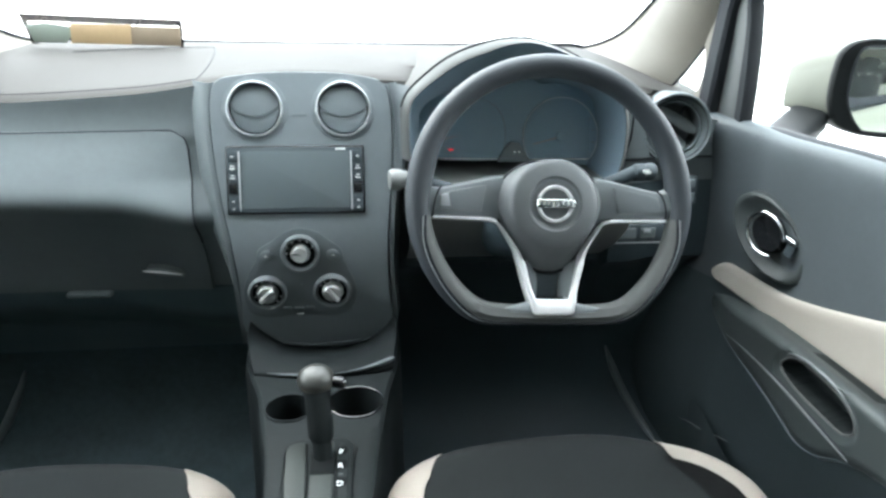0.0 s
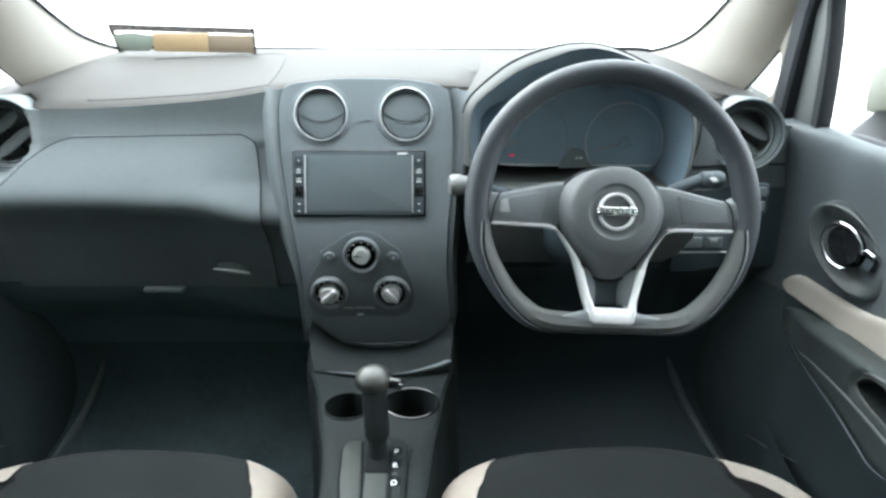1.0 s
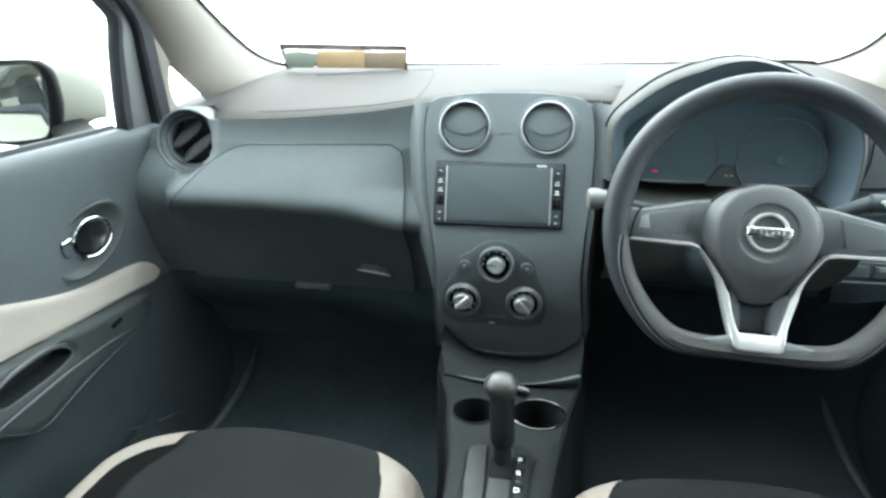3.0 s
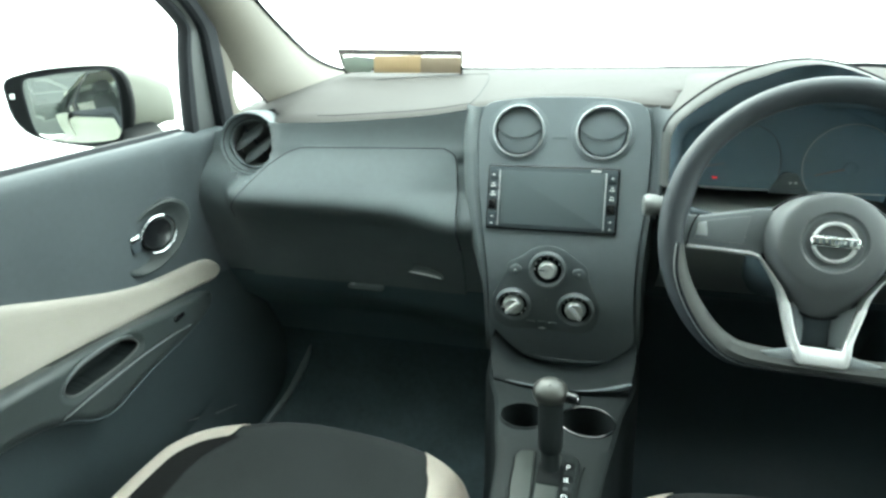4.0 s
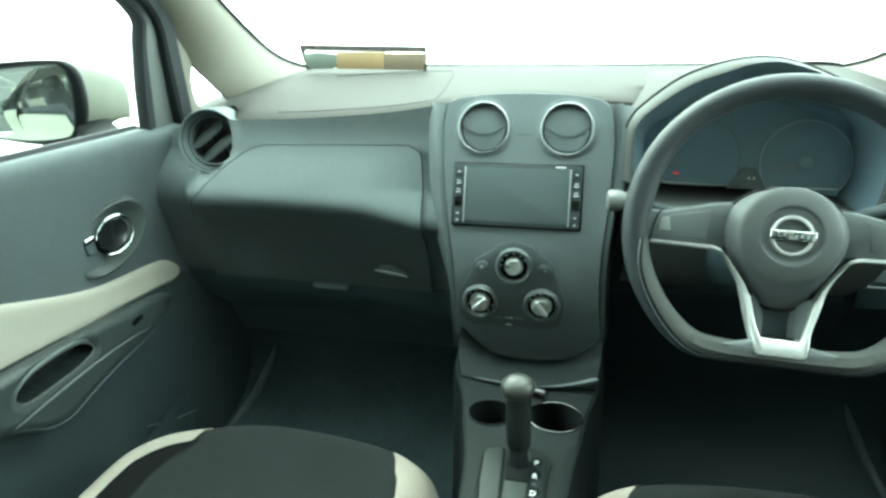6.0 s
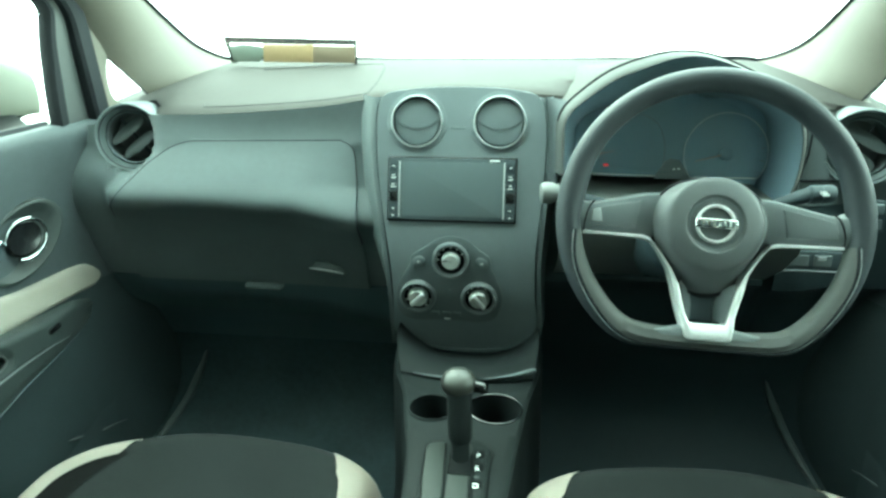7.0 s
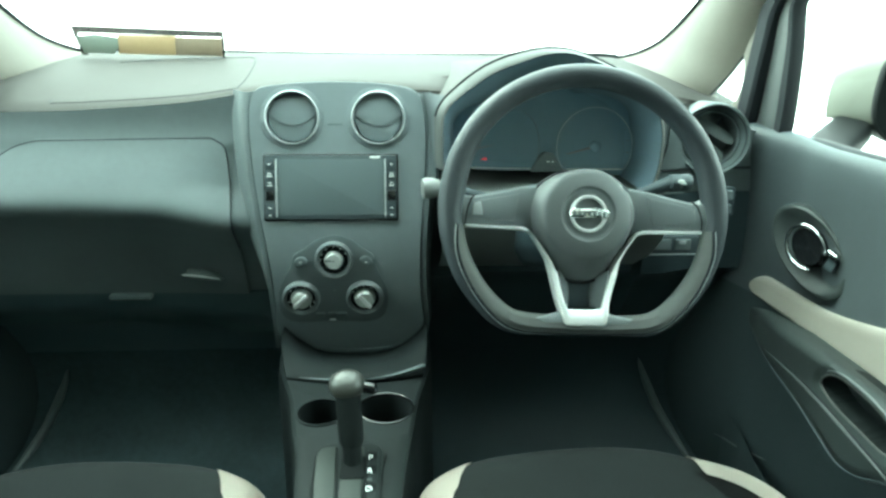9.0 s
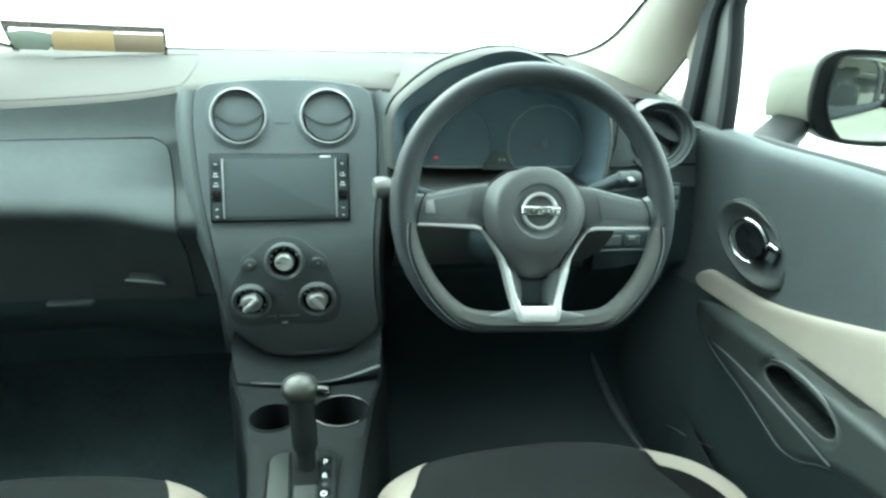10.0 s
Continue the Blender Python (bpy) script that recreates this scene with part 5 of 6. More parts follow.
    for q, w, h in ((0.34, 0.0140, 0.012), (0.38, 0.0155, 0.0135), (0.60, 0.0158, 0.0138), (0.80, 0.0158, 0.0138), (0.96, 0.0162, 0.014)):
        p = base + d * q
        rows.append([p + Vector((w * math.cos(2 * math.pi * k / 16), h * math.sin(2 * math.pi * k / 16), 0)) for k in range(16)])
    vs = grid(bm, rows, False, True)
    bm.faces.new(vs[0])
    bm.faces.new(vs[-1])
    part("lever_collar", bm, M_CONSOLE, lever, "dark grey collar under the knob")
    bm = bmesh.new()
    plate(bm, rrect(0.032, 0.040, 0.006, 4, -0.004, 0.062), f.at, 0.003, 0.0075, 0.003)
    part("lever_boot", bm, M_LEVER, lever, "black lever boot")
    bm = bmesh.new()
    kf = Frame((0.034, -0.271, 0.4205), (0, 1, 0.35), (0, -0.35, 1), (1, 0, 0))
    lathe(bm, kf, [(0.0130, -0.014), (0.0185, -0.0105), (0.0218, -0.005), (0.0228, 0.001), (0.0218, 0.0062), (0.0185, 0.0106), (0.0135, 0.0134), (0.0072, 0.0148), (0.001, 0.0152)], 36, squash=0.92, cap=False)
    knob = part("knob", bm, M_KNOBGRIP, lever, "smooth grey rounded knob")
    bm = bmesh.new()
    bf = Frame((0.0585, -0.274, 0.418), (0, 0.2, 1), (1, -0.4, 0))
    lathe(bm, bf, [(0.0075, -0.004), (0.0075, 0.010), (0.006, 0.0125), (0.001, 0.0125)], 20, cap=False)
    part("button", bm, M_PIANO, lever, "black release button")
    bm = bmesh.new()
    plate(bm, rrect(0.005, 0.006, 0.001), bf.at, 0.0122, 0.0134, 0.0005)
    part("button_cap", bm, M_CHROME, lever, "chrome button cap")


build_console()


# ---- front seats ----
def build_seat(x0, y0, zt, s, label, group):
    """s: side of the door. Outline in a (towards the door) and b (from the front edge)."""
    t = thing("front_seat", (x0, y0 - 0.28, 0.0), label, "car seat", group)
    half = [(0.012, 0.006), (0.085, -0.002), (0.142, -0.022), (0.200, -0.050), (0.234, -0.093), (0.242, -0.14), (0.243, -0.22), (0.240, -0.34), (0.232, -0.46), (0.20, -0.54), (0.0, -0.56)]
    other = [(-0.20, -0.54), (-0.232, -0.46), (-0.242, -0.34), (-0.244, -0.22), (-0.243, -0.14), (-0.238, -0.09), (-0.222, -0.046), (-0.167, -0.014), (-0.095, 0.0)]
    out = [Vector((p.x, p.y)) for p in spline([(a, b, 0) for a, b in half + other], 8, True)]
    c = Vector((0.0, -0.28))
    HP = [(0.0, 0.0), (0.35, 0.0), (0.55, 0.001), (0.70, 0.005), (0.80, 0.006), (0.86, 0.002), (0.91, -0.008), (0.95, -0.022), (0.98, -0.040), (1.0, -0.062)]

    def at(p, r, lift=0.0):
        q = c + (p - c) * r
        z = zt + smooth_table(HP, r) + lift - 0.02 * (1 - min(1, (q.y + 0.56) / 0.56)) + 0.006 * math.cos(6 * q.x)
        return Vector((x0 + s * q.x, y0 + q.y, z))

    bm = bmesh.new()
    rows = [[at(p, r) for p in out] for r in (0.02, 0.2, 0.4, 0.55, 0.66, 0.74, 0.80, 0.85, 0.89, 0.92, 0.95, 0.97, 0.985, 1.0)]
    rows.append([at(p, 0.995) - Vector((0, 0, 0.05)) for p in out])
    rows.append([at(p, 0.95) * 1.0 - Vector((0, 0, 0.13)) for p in out])
    vs = grid(bm, rows, False, True)
    bm.faces.new(vs[0])
    bm.faces.new(vs[-1])
    cushion = part("seat_cushion", bm, M_FABRIC, t, "black woven fabric cushion")

    def patch(name, mat, a0, a1, rin, rout, lift, lab):
        sel = []
        for p in out:
            d = p - c
            ang = math.degrees(math.atan2(d.y, d.x))
            sel.append((ang, p))
        sel = sorted([q for q in sel if a0 <= q[0] <= a1], key=lambda q: q[0])
        rows = []
        for r in range(11):
            row = []
            for ang, p in sel:
                lo = rin(ang)
                hi = rout
                row.append(at(p, lo + (hi - lo) * r / 10, lift))
            rows.append(row)
        b = bmesh.new()
        vs = grid(b, rows)
        bmesh.ops.solidify(b, geom=b.faces[:], thickness=0.004)
        part(name, b, mat, cushion, lab)

    def rim_door(a):
        return 0.93 - 0.17 * min(1, max(0, (63 - a) / 6)) ** 0.7

    def rim_in(a):
        return 0.955 - 0.155 * min(1, max(0, (a - 121) / 13)) ** 0.8

    patch("cream_panel", M_CREAM, -60, 63, rim_door, 1.0, 0.0025, "cream leatherette side panel")
    patch("cream_panel", M_CREAM, 121, 179, rim_in, 1.0, 0.0025, "cream leatherette corner panel")
    patch("side_fabric", M_FABRIC2, -60, 60, lambda a: 0.58 + 0.06 * (a / 60) ** 2 + 0.12 * max(0, (a - 30) / 30) ** 1.5, 0.765, 0.0012, "smooth black side fabric")
    # runners under the cushion
    for a in (-0.16, 0.16):
        bm = bmesh.new()
        box(bm, x0 + a - 0.02, x0 + a + 0.02, y0 - 0.52, y0 - 0.10, 0.0, zt - 0.10, 0.005)
        part("seat_rail", bm, M_LOW, t, "black seat runner")
    # backrest and headrest, leaning back
    bm = bmesh.new()
    rows = []
    for z, w, th in ((zt - 0.02, 0.20, 0.05), (zt + 0.02, 0.225, 0.06), (zt + 0.15, 0.235, 0.07), (zt + 0.30, 0.235, 0.07), (zt + 0.42, 0.22, 0.06), (zt + 0.50, 0.18, 0.05), (zt + 0.54, 0.12, 0.035)):
        yc = y0 - 0.60 - (z - zt) * 0.56
        rows.append([Vector((x0 + w * math.copysign(abs(math.cos(q)) ** 0.55, math.cos(q)), yc + th * math.copysign(abs(math.sin(q)) ** 0.7, math.sin(q)), z)) for q in [2 * math.pi * k / 28 for k in range(28)]])
    vs = grid(bm, rows, False, True)
    bm.faces.new(vs[0])
    bm.faces.new(vs[-1])
    part("backrest", bm, M_FABRIC, t, "black fabric backrest")
    bm = bmesh.new()
    z0 = zt + 0.58
    yc = y0 - 0.60 - 0.60 * 0.56
    rows = []
    for dz, w, th in ((0.0, 0.09, 0.03), (0.03, 0.125, 0.045), (0.10, 0.13, 0.05), (0.15, 0.11, 0.04), (0.17, 0.07, 0.02)):
        rows.append([Vector((x0 + w * math.copysign(abs(math.cos(q)) ** 0.6, math.cos(q)), yc - dz * 0.4 + th * math.sin(q), z0 + dz)) for q in [2 * math.pi * k / 24 for k in range(24)]])
    vs = grid(bm, rows, False, True)
    bm.faces.new(vs[0])
    bm.faces.new(vs[-1])
    part("headrest", bm, M_FABRIC, t, "black fabric headrest")
    for a in (-0.05, 0.05):
        bm = bmesh.new()
        sweep(bm, [Vector((x0 + a, yc + 0.03, z0 - 0.06)), Vector((x0 + a, yc - 0.005, z0 + 0.02))], 0.006, 8, up=(0, 1, 0))
        part("headrest_post", bm, M_CHROME, t)


build_seat(0.348, -0.266, 0.328, 1, "black fabric driver's seat with cream leatherette sides", "front seats")
build_seat(-0.300, -0.228, 0.298, -1, "black fabric passenger seat with cream leatherette sides", "front seats")


# ---- front doors ----
DOOR = [(0.0, 0.690), (0.05, 0.690), (0.33, 0.697), (0.40, 0.704), (0.45, 0.713), (0.53, 0.716), (0.60, 0.713), (0.64, 0.708), (0.665, 0.706), (0.678, 0.708), (0.685, 0.714), (0.689, 0.722), (0.690, 0.735)]


def door_d(y, z):
    return smooth_table(DOOR, z) - 0.32 * max(0, y + 0.01)


Z_TOP = [(-1.25, 0.450), (-0.50, 0.446), (-0.40, 0.441), (-0.30, 0.436), (-0.25, 0.430), (-0.10, 0.404), (-0.03, 0.390), (0.03, 0.372)]
Z_BOT = [(-1.25, 0.370), (-0.50, 0.370), (-0.44, 0.362), (-0.396, 0.345), (-0.36, 0.322), (-0.32, 0.311), (-0.28, 0.318), (-0.216, 0.327), (-0.10, 0.333), (-0.03, 0.340), (0.03, 0.356)]
PROT = [(-1.25, 0.070), (-0.50, 0.068), (-0.30, 0.058), (-0.20, 0.048), (-0.10, 0.034), (-0.03, 0.017), (0.01, 0.003), (0.03, -0.004)]


def build_door(s):
    who = "driver" if s > 0 else "passenger"
    t = thing("cabin_door", (MID + s * 0.75, -0.5, -0.1), "closed %s door with dark grey trim and cream insert" % who, "car door", "front doors")
    P = lambda y, z, inn=0.0: Vector((MID + s * (door_d(y, z) - inn), y, z))
    # the driver's belt line dips beside the mirror to fit the camera's view
    sag = lambda y: 0 if s < 0 else 0.003 + 0.006 * math.exp(-((y + 0.07) / 0.11) ** 2)
    bm = bmesh.new()
    rows = []
    for y in steps(0.17, -1.20, 44):
        rows.append([P(y, z) - Vector((0, 0, sag(y) * max(0, (z - 0.62) / 0.07))) for z in [0.405, 0.44, 0.47, 0.50, 0.53, 0.56, 0.59, 0.62, 0.645, 0.660, 0.670, 0.677, 0.682, 0.686, 0.6885, 0.690]])
    grid(bm, rows)
    part("door_panel", bm, M_DOOR, t, "dark grey grained door panel")
    bm = bmesh.new()
    grid(bm, [[P(y, z) for z in (0.02, 0.08, 0.16, 0.24, 0.30, 0.34, 0.38, 0.405)] for y in steps(0.17, -1.20, 44)])
    part("lower_panel", bm, M_LOWDOOR, t, "black lower door panel")
    # outer skin and sill
    bm = bmesh.new()
    rows = []
    for y in steps(0.20, -1.20, 20):
        rows.append([Vector((MID + s * d, y, z)) for d, z in ((0.760, 0.632), (0.79, 0.625), (0.815, 0.605), (0.832, 0.55), (0.838, 0.42), (0.830, 0.2), (0.815, 0.0), (0.79, -0.14), (0.74, -0.15))])
    grid(bm, rows)
    part("outer_skin", bm, M_PAINT, t, "off-white outer door skin in dimmed paint")
    bm = bmesh.new()
    rows = []
    for y in steps(0.04, -1.20, 24):
        if s < 0:
            sec = ((0.716, 0.672), (0.724, 0.690), (0.729, 0.6955), (0.738, 0.696), (0.748, 0.690), (0.765, 0.672), (0.768, 0.655))
        else:
            sec = ((0.717, 0.676), (0.7190, 0.6870), (0.7235, 0.6910), (0.732, 0.6922), (0.748, 0.6900), (0.762, 0.672), (0.766, 0.655))
        rows.append([Vector((MID + s * d, y, z - sag(y) - 0.2 * max(0, y + 0.02) * (s > 0))) for d, z in sec])
    grid(bm, rows)
    part("belt_seal", bm, M_RUBBER, t, "black rubber belt seal along the window")
    # window frame: dark sash, grey strip
    def bar(name, mat, pts, wy, wx, lab):
        b = bmesh.new()
        sm = spline(pts, 5)
        rows = []
        for i, p in enumerate(sm):
            a, e = sm[max(i - 1, 0)], sm[min(i + 1, len(sm) - 1)]
            d = (e - a).normalized()
            n = Vector((0, d.z, -d.y)).normalized()
            q = Vector((s, 0, 0))
            rows.append([p + n * k * wy + q * h * wx for k, h in ((-1, 0.6), (-1, -0.6), (-0.75, -1), (0.75, -1), (1, -0.6), (1, 0.6), (0.75, 1), (-0.75, 1))])
        vs = grid(b, rows, False, True)
        b.faces.new(vs[0])
        b.faces.new(vs[-1])
        part(name, b, mat, t, lab)
    X = lambda d: MID + s * d
    bar("window_sash", M_RUBBER, [(X(0.712), 0.046, 0.66), (X(0.711), 0.049, 0.74), (X(0.708), 0.057, 0.82), (X(0.704), 0.063, 0.875), (X(0.700), 0.036, 0.903), (X(0.690), -0.02, 0.935), (X(0.665), -0.20, 1.03), (X(0.62), -0.55, 1.12), (X(0.60), -1.15, 1.14)], 0.011, 0.012, "black window sash")
    bar("frame_strip", M_GREYMETAL, [(X(0.706), 0.084, 0.66), (X(0.705), 0.084, 0.74), (X(0.702), 0.086, 0.82), (X(0.698), 0.090, 0.880), (X(0.692), 0.062, 0.920), (X(0.682), 0.0, 0.955), (X(0.655), -0.18, 1.05), (X(0.61), -0.55, 1.145), (X(0.60), -1.15, 1.16)], 0.029, 0.008, "grey painted door frame")
    bar("door_seal", M_RUBBER, [(X(0.690), 0.128, 0.66), (X(0.690), 0.123, 0.70), (X(0.690), 0.117, 0.76), (X(0.690), 0.111, 0.82), (X(0.690), 0.104, 0.868), (X(0.686), 0.076, 0.905), (X(0.675), 0.010, 0.948), (X(0.645), -0.18, 1.045), (X(0.60), -0.55, 1.14), (X(0.59), -1.15, 1.155)], 0.0195, 0.014, "thick black door seal")
    # rear edge of the window frame
    bar("window_sash", M_RUBBER, [(X(0.712), -1.105, 0.66), (X(0.700), -1.110, 0.85), (X(0.66), -1.12, 1.02), (X(0.60), -1.14, 1.14)], 0.011, 0.012, "black window sash")
    bar("frame_strip", M_GREYMETAL, [(X(0.706), -1.145, 0.66), (X(0.692), -1.150, 0.85), (X(0.65), -1.155, 1.02), (X(0.60), -1.16, 1.16)], 0.022, 0.008, "grey painted door frame")
    bar("door_seal", M_RUBBER, [(X(0.690), -1.180, 0.62), (X(0.676), -1.184, 0.85), (X(0.64), -1.188, 1.02), (X(0.59), -1.19, 1.155)], 0.014, 0.014, "thick black door seal")
    # cream insert
    up = [(-1.18, 0.60), (-0.80, 0.585), (-0.55, 0.562), (-0.41, 0.528), (-0.326, 0.501), (-0.224, 0.470), (-0.157, 0.455), (-0.094, 0.449), (-0.02, 0.4445), (0.030, 0.440)]
    lo = [(-1.18, 0.415), (-0.80, 0.412), (-0.55, 0.411), (-0.444, 0.414), (-0.321, 0.412), (-0.224, 0.411), (-0.107, 0.407), (-0.02, 0.403), (0.020, 0.402)]
    bm = bmesh.new()
    rows = []
    for y0 in steps(-1.18, 0.020, 60) + [0.030, 0.036, 0.040, 0.043, 0.045]:
        y = y0 - (0.012 if s < 0 else 0.026) * max(0, min(1, (y0 + 0.3) / 0.3))
        a, b = smooth_table(lo, y) - (0.006 if s < 0 else 0), smooth_table(up, min(y, 0.030))
        if y0 > 0.020:
            k = (y0 - 0.020) / 0.0255
            m = (a + b) / 2 + 0.001
            w = (b - a) / 2 * math.sqrt(max(0.0, 1 - k * k))
            a, b = m - w, m + w
        rows.append([P(y, a + (b - a) * q, 0.001 + 0.007 * min(1, 8 * min(q, 1 - q)) ** 0.5) for q in (0, 0.02, 0.05, 0.12, 0.25, 0.4, 0.55, 0.7, 0.85, 0.93, 0.97, 1.0)])
    grid(bm, rows)
    part("cream_insert", bm, M_INSERT, t, "cream leatherette door insert")
    # armrest, with the pull pocket sunk into it
    slot = [(p.x, p.y) for p in spline([(-0.396, 0.397, 0), (-0.388, 0.409, 0), (-0.362, 0.418, 0), (-0.322, 0.420, 0), (-0.285, 0.418, 0), (-0.258, 0.411, 0), (-0.241, 0.397, 0), (-0.245, 0.386, 0), (-0.285, 0.380, 0), (-0.335, 0.380, 0), (-0.372, 0.381, 0), (-0.389, 0.387, 0)], 5, True)]

    if s > 0:
        slot = [(y - 0.008, 0.381 + (z - 0.380) * 1.12) for y, z in slot]

    def sunk(y, z):
        """How deep the armrest's face lies at a place: a sloping rim, then the steep pocket."""
        if not (-0.45 < y < -0.20 and 0.34 < z < 0.46):
            return 0.0
        best, inside = 9.0, False
        for (ay, az), (by, bz) in zip(slot, slot[1:] + slot[:1]):
            ey, ez = by - ay, bz - az
            k = max(0.0, min(1.0, ((y - ay) * ey + (z - az) * ez) / (ey * ey + ez * ez + 1e-12)))
            best = min(best, math.hypot(y - ay - k * ey, z - az - k * ez))
            if (az > z) != (bz > z) and y < ay + (z - az) / (bz - az) * ey:
                inside = not inside
        if inside:
            k = min(1.0, best / 0.0030)
            return 0.0050 + 0.034 * k * k * (3 - 2 * k)
        k = max(0.0, 1 - best / 0.0115)
        return 0.0050 * k

    bm = bmesh.new()
    rows = []
    for y in steps(0.03, -0.19, 10) + steps(-0.195, -0.43, 94) + steps(-0.45, -1.20, 24):
        a, b, p = smooth_table(Z_TOP, y) - (0.004 if s < 0 else 0), smooth_table(Z_BOT, y), smooth_table(PROT, y)
        d0 = door_d(y, 0.40)
        ad = min(a + 0.004, 0.417 if s > 0 else lerp_table([(-0.45, 0.417), (-0.36, 0.4135), (-0.27, 0.409), (-0.168, 0.402), (-0.04, 0.391)], y))
        row = [Vector((X(d0 + 0.012), y, ad)), Vector((X(d0 - p * 0.45), y, (ad + a) / 2 + 0.001)), Vector((X(d0 - p * 0.8), y, a - 0.001)), Vector((X(d0 - p * 0.96), y, a - 0.005))]
        z0, z1 = a - 0.011, b + 0.020
        row += [Vector((X(d0 - p + sunk(y, z)), y, z)) for z in steps(z0, z1, 40)]
        row += [Vector((X(d0 - p * 0.95), y, b + 0.008)), Vector((X(d0 - p * 0.8), y, b)), Vector((X(d0 + 0.012), y, b - 0.012))]
        rows.append(row)
    vs = grid(bm, rows)
    # the pocket's inside is split off and coloured black to paint its shade
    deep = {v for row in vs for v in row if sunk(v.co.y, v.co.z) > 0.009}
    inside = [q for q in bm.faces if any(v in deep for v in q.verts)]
    shaded = bmesh.new()
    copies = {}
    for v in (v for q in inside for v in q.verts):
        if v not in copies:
            copies[v] = shaded.verts.new(v.co)
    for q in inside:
        shaded.faces.new([copies[v] for v in q.verts])
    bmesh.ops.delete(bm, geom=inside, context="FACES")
    arm = part("armrest", bm, M_ARM, t, "dark grey moulded armrest with a sunken pull pocket", sharp=60)
    A = lambda y, z, inn=0.0: Vector((X(door_d(y, 0.40) - smooth_table(PROT, y) - inn), y, z))
    # paler bars paint the highlights on the pocket's rim and inner edge
    lip = [slot[k] for k in range(0, 27)]
    bm = bmesh.new()
    sweep(bm, [A(-0.32 + (y + 0.32) * 1.06, 0.402 + (z - 0.402) * 1.32, -0.0020) for y, z in lip], lambda q: 0.0006 + 0.0016 * math.sin(math.pi * q) ** 0.6, 8, up=(1, 0, 0))
    part("pocket_rim", bm, M_HUB, arm, "pale bar for the highlight on the pocket's rim")
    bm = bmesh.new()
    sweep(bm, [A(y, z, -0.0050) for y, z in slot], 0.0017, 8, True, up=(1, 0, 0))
    part("pocket_edge", bm, M_ARMLIP, arm, "pale bar for the highlight on the pocket's inner edge")
    part("pocket_shade", shaded, M_CONSOLE, arm, "pocket inside, blackened for the shade in it")
    crease = [(-0.412, 0.3635), (-0.34, 0.3680), (-0.25, 0.3700), (-0.148, 0.3620), (-0.081, 0.3500)]
    # ridge coloured paler than the armrest to paint its highlight
    bm = bmesh.new()
    sweep(bm, [A(y, smooth_table(crease, y), 0.0002) for y in steps(-0.09, -0.412, 30)], lambda q: 0.0006 + 0.0018 * math.sin(math.pi * q ** 1.4) ** 0.6, 8, up=(1, 0, 0))
    part("armrest_ridge", bm, M_HUB, arm, "raised ridge under the pocket, paler for its highlight")
    bm = bmesh.new()
    sweep(bm, [A(y, smooth_table(crease, y) + 0.0042, 0.0) for y in steps(-0.16, -0.408, 24)], 0.0010, 6, up=(1, 0, 0))
    part("armrest_joint", bm, M_RUBBER, arm, "dark joint along the ridge")
    # thin paler bar paints the highlight along the lower edge
    bm = bmesh.new()
    sweep(bm, [A(y, smooth_table(Z_BOT, y) + 0.007, -0.001) for y in steps(-0.06, -0.42, 28)], lambda q: 0.0006 + 0.0012 * math.sin(math.pi * q), 6, up=(1, 0, 0))
    part("armrest_highlight", bm, M_LOW, arm, "pale bar for the highlight on the armrest's lower edge")
    # switch on the front of the armrest
    if s < 0:
        bm = bmesh.new()
        plate(bm, rrect(0.030, 0.009, 0.003, 3, -0.128, 0.386), lambda a, b, h: A(a, b, h), -0.004, 0.004, 0.0015)
        part("window_switch", bm, M_PIANO, arm, "small black window switch")
    else:
        for k, (a, z) in enumerate(((-0.024, 0.358), (-0.056, 0.376))):
            bm = bmesh.new()
            plate(bm, rrect(0.006 - 0.002 * k, 0.004, 0.001, 2, a, z), lambda a, b, h: P(a, b, h), -0.002, 0.004, 0.0005)
            part("switch_mark", bm, M_WHITE, arm, "tiny white switch mark")
    # door handle in its oval recess
    hc = P(-0.098, 0.524, 0.0) if s < 0 else P(-0.094, 0.526, 0.004)
    w = Vector((-s, 0.30, 0.0)).normalized()
    fwd = Vector((s * 0.30, 1, 0)).normalized()
    th = radians(24)
    u = fwd * math.cos(th) + Vector((0, 0, 1)) * math.sin(th)
    v = Vector((0, 0, 1)) * math.cos(th) - fwd * math.sin(th)
    hw = Vector((-s, -0.30, 0.15)).normalized()
    u = (u - hw * u.dot(hw)).normalized()
    v = (v - hw * v.dot(hw) - u * v.dot(u)).normalized()
    hf = Frame(hc + hw * 0.012, v, hw, u)
    bm = bmesh.new()
    lathe(bm, hf, [(0.088, -0.018), (0.084, 0.0010), (0.079, 0.0026), (0.074, 0.0012), (0.064, -0.005), (0.050, -0.012), (0.001, -0.014)], 48, squash=0.56, cap=False)
    hb = part("handle_recess", bm, M_ARM, t, "oval black handle recess")
    hf2 = Frame(hf.at(0.004, 0.003), v, hf.w, u)
    hf2.w, hf2.u = hf.w, hf.u
    bm = bmesh.new()
    pts = [hf2.at(0.0365 * math.cos(radians(a)), 0.0290 * math.sin(radians(a)), 0.007) for a in range(-150, 150, 7)]
    sweep(bm, pts, lambda q: 0.0015 + 0.0016 * math.sin(math.pi * min(1, q * 1.05)) ** 0.5, 10, up=(s, 0, 0))
    lever = part("handle_lever", bm, M_HANDLE, hb, "chrome handle ring")
    bm = bmesh.new()
    lathe(bm, hf2, [(0.0335, -0.010), (0.0325, 0.002), (0.029, 0.0045), (0.018, 0.003), (0.001, 0.002)], 36, squash=0.76, cap=False)
    part("lever_face", bm, M_PIANO, hb, "dark satin lever face")
    bm = bmesh.new()
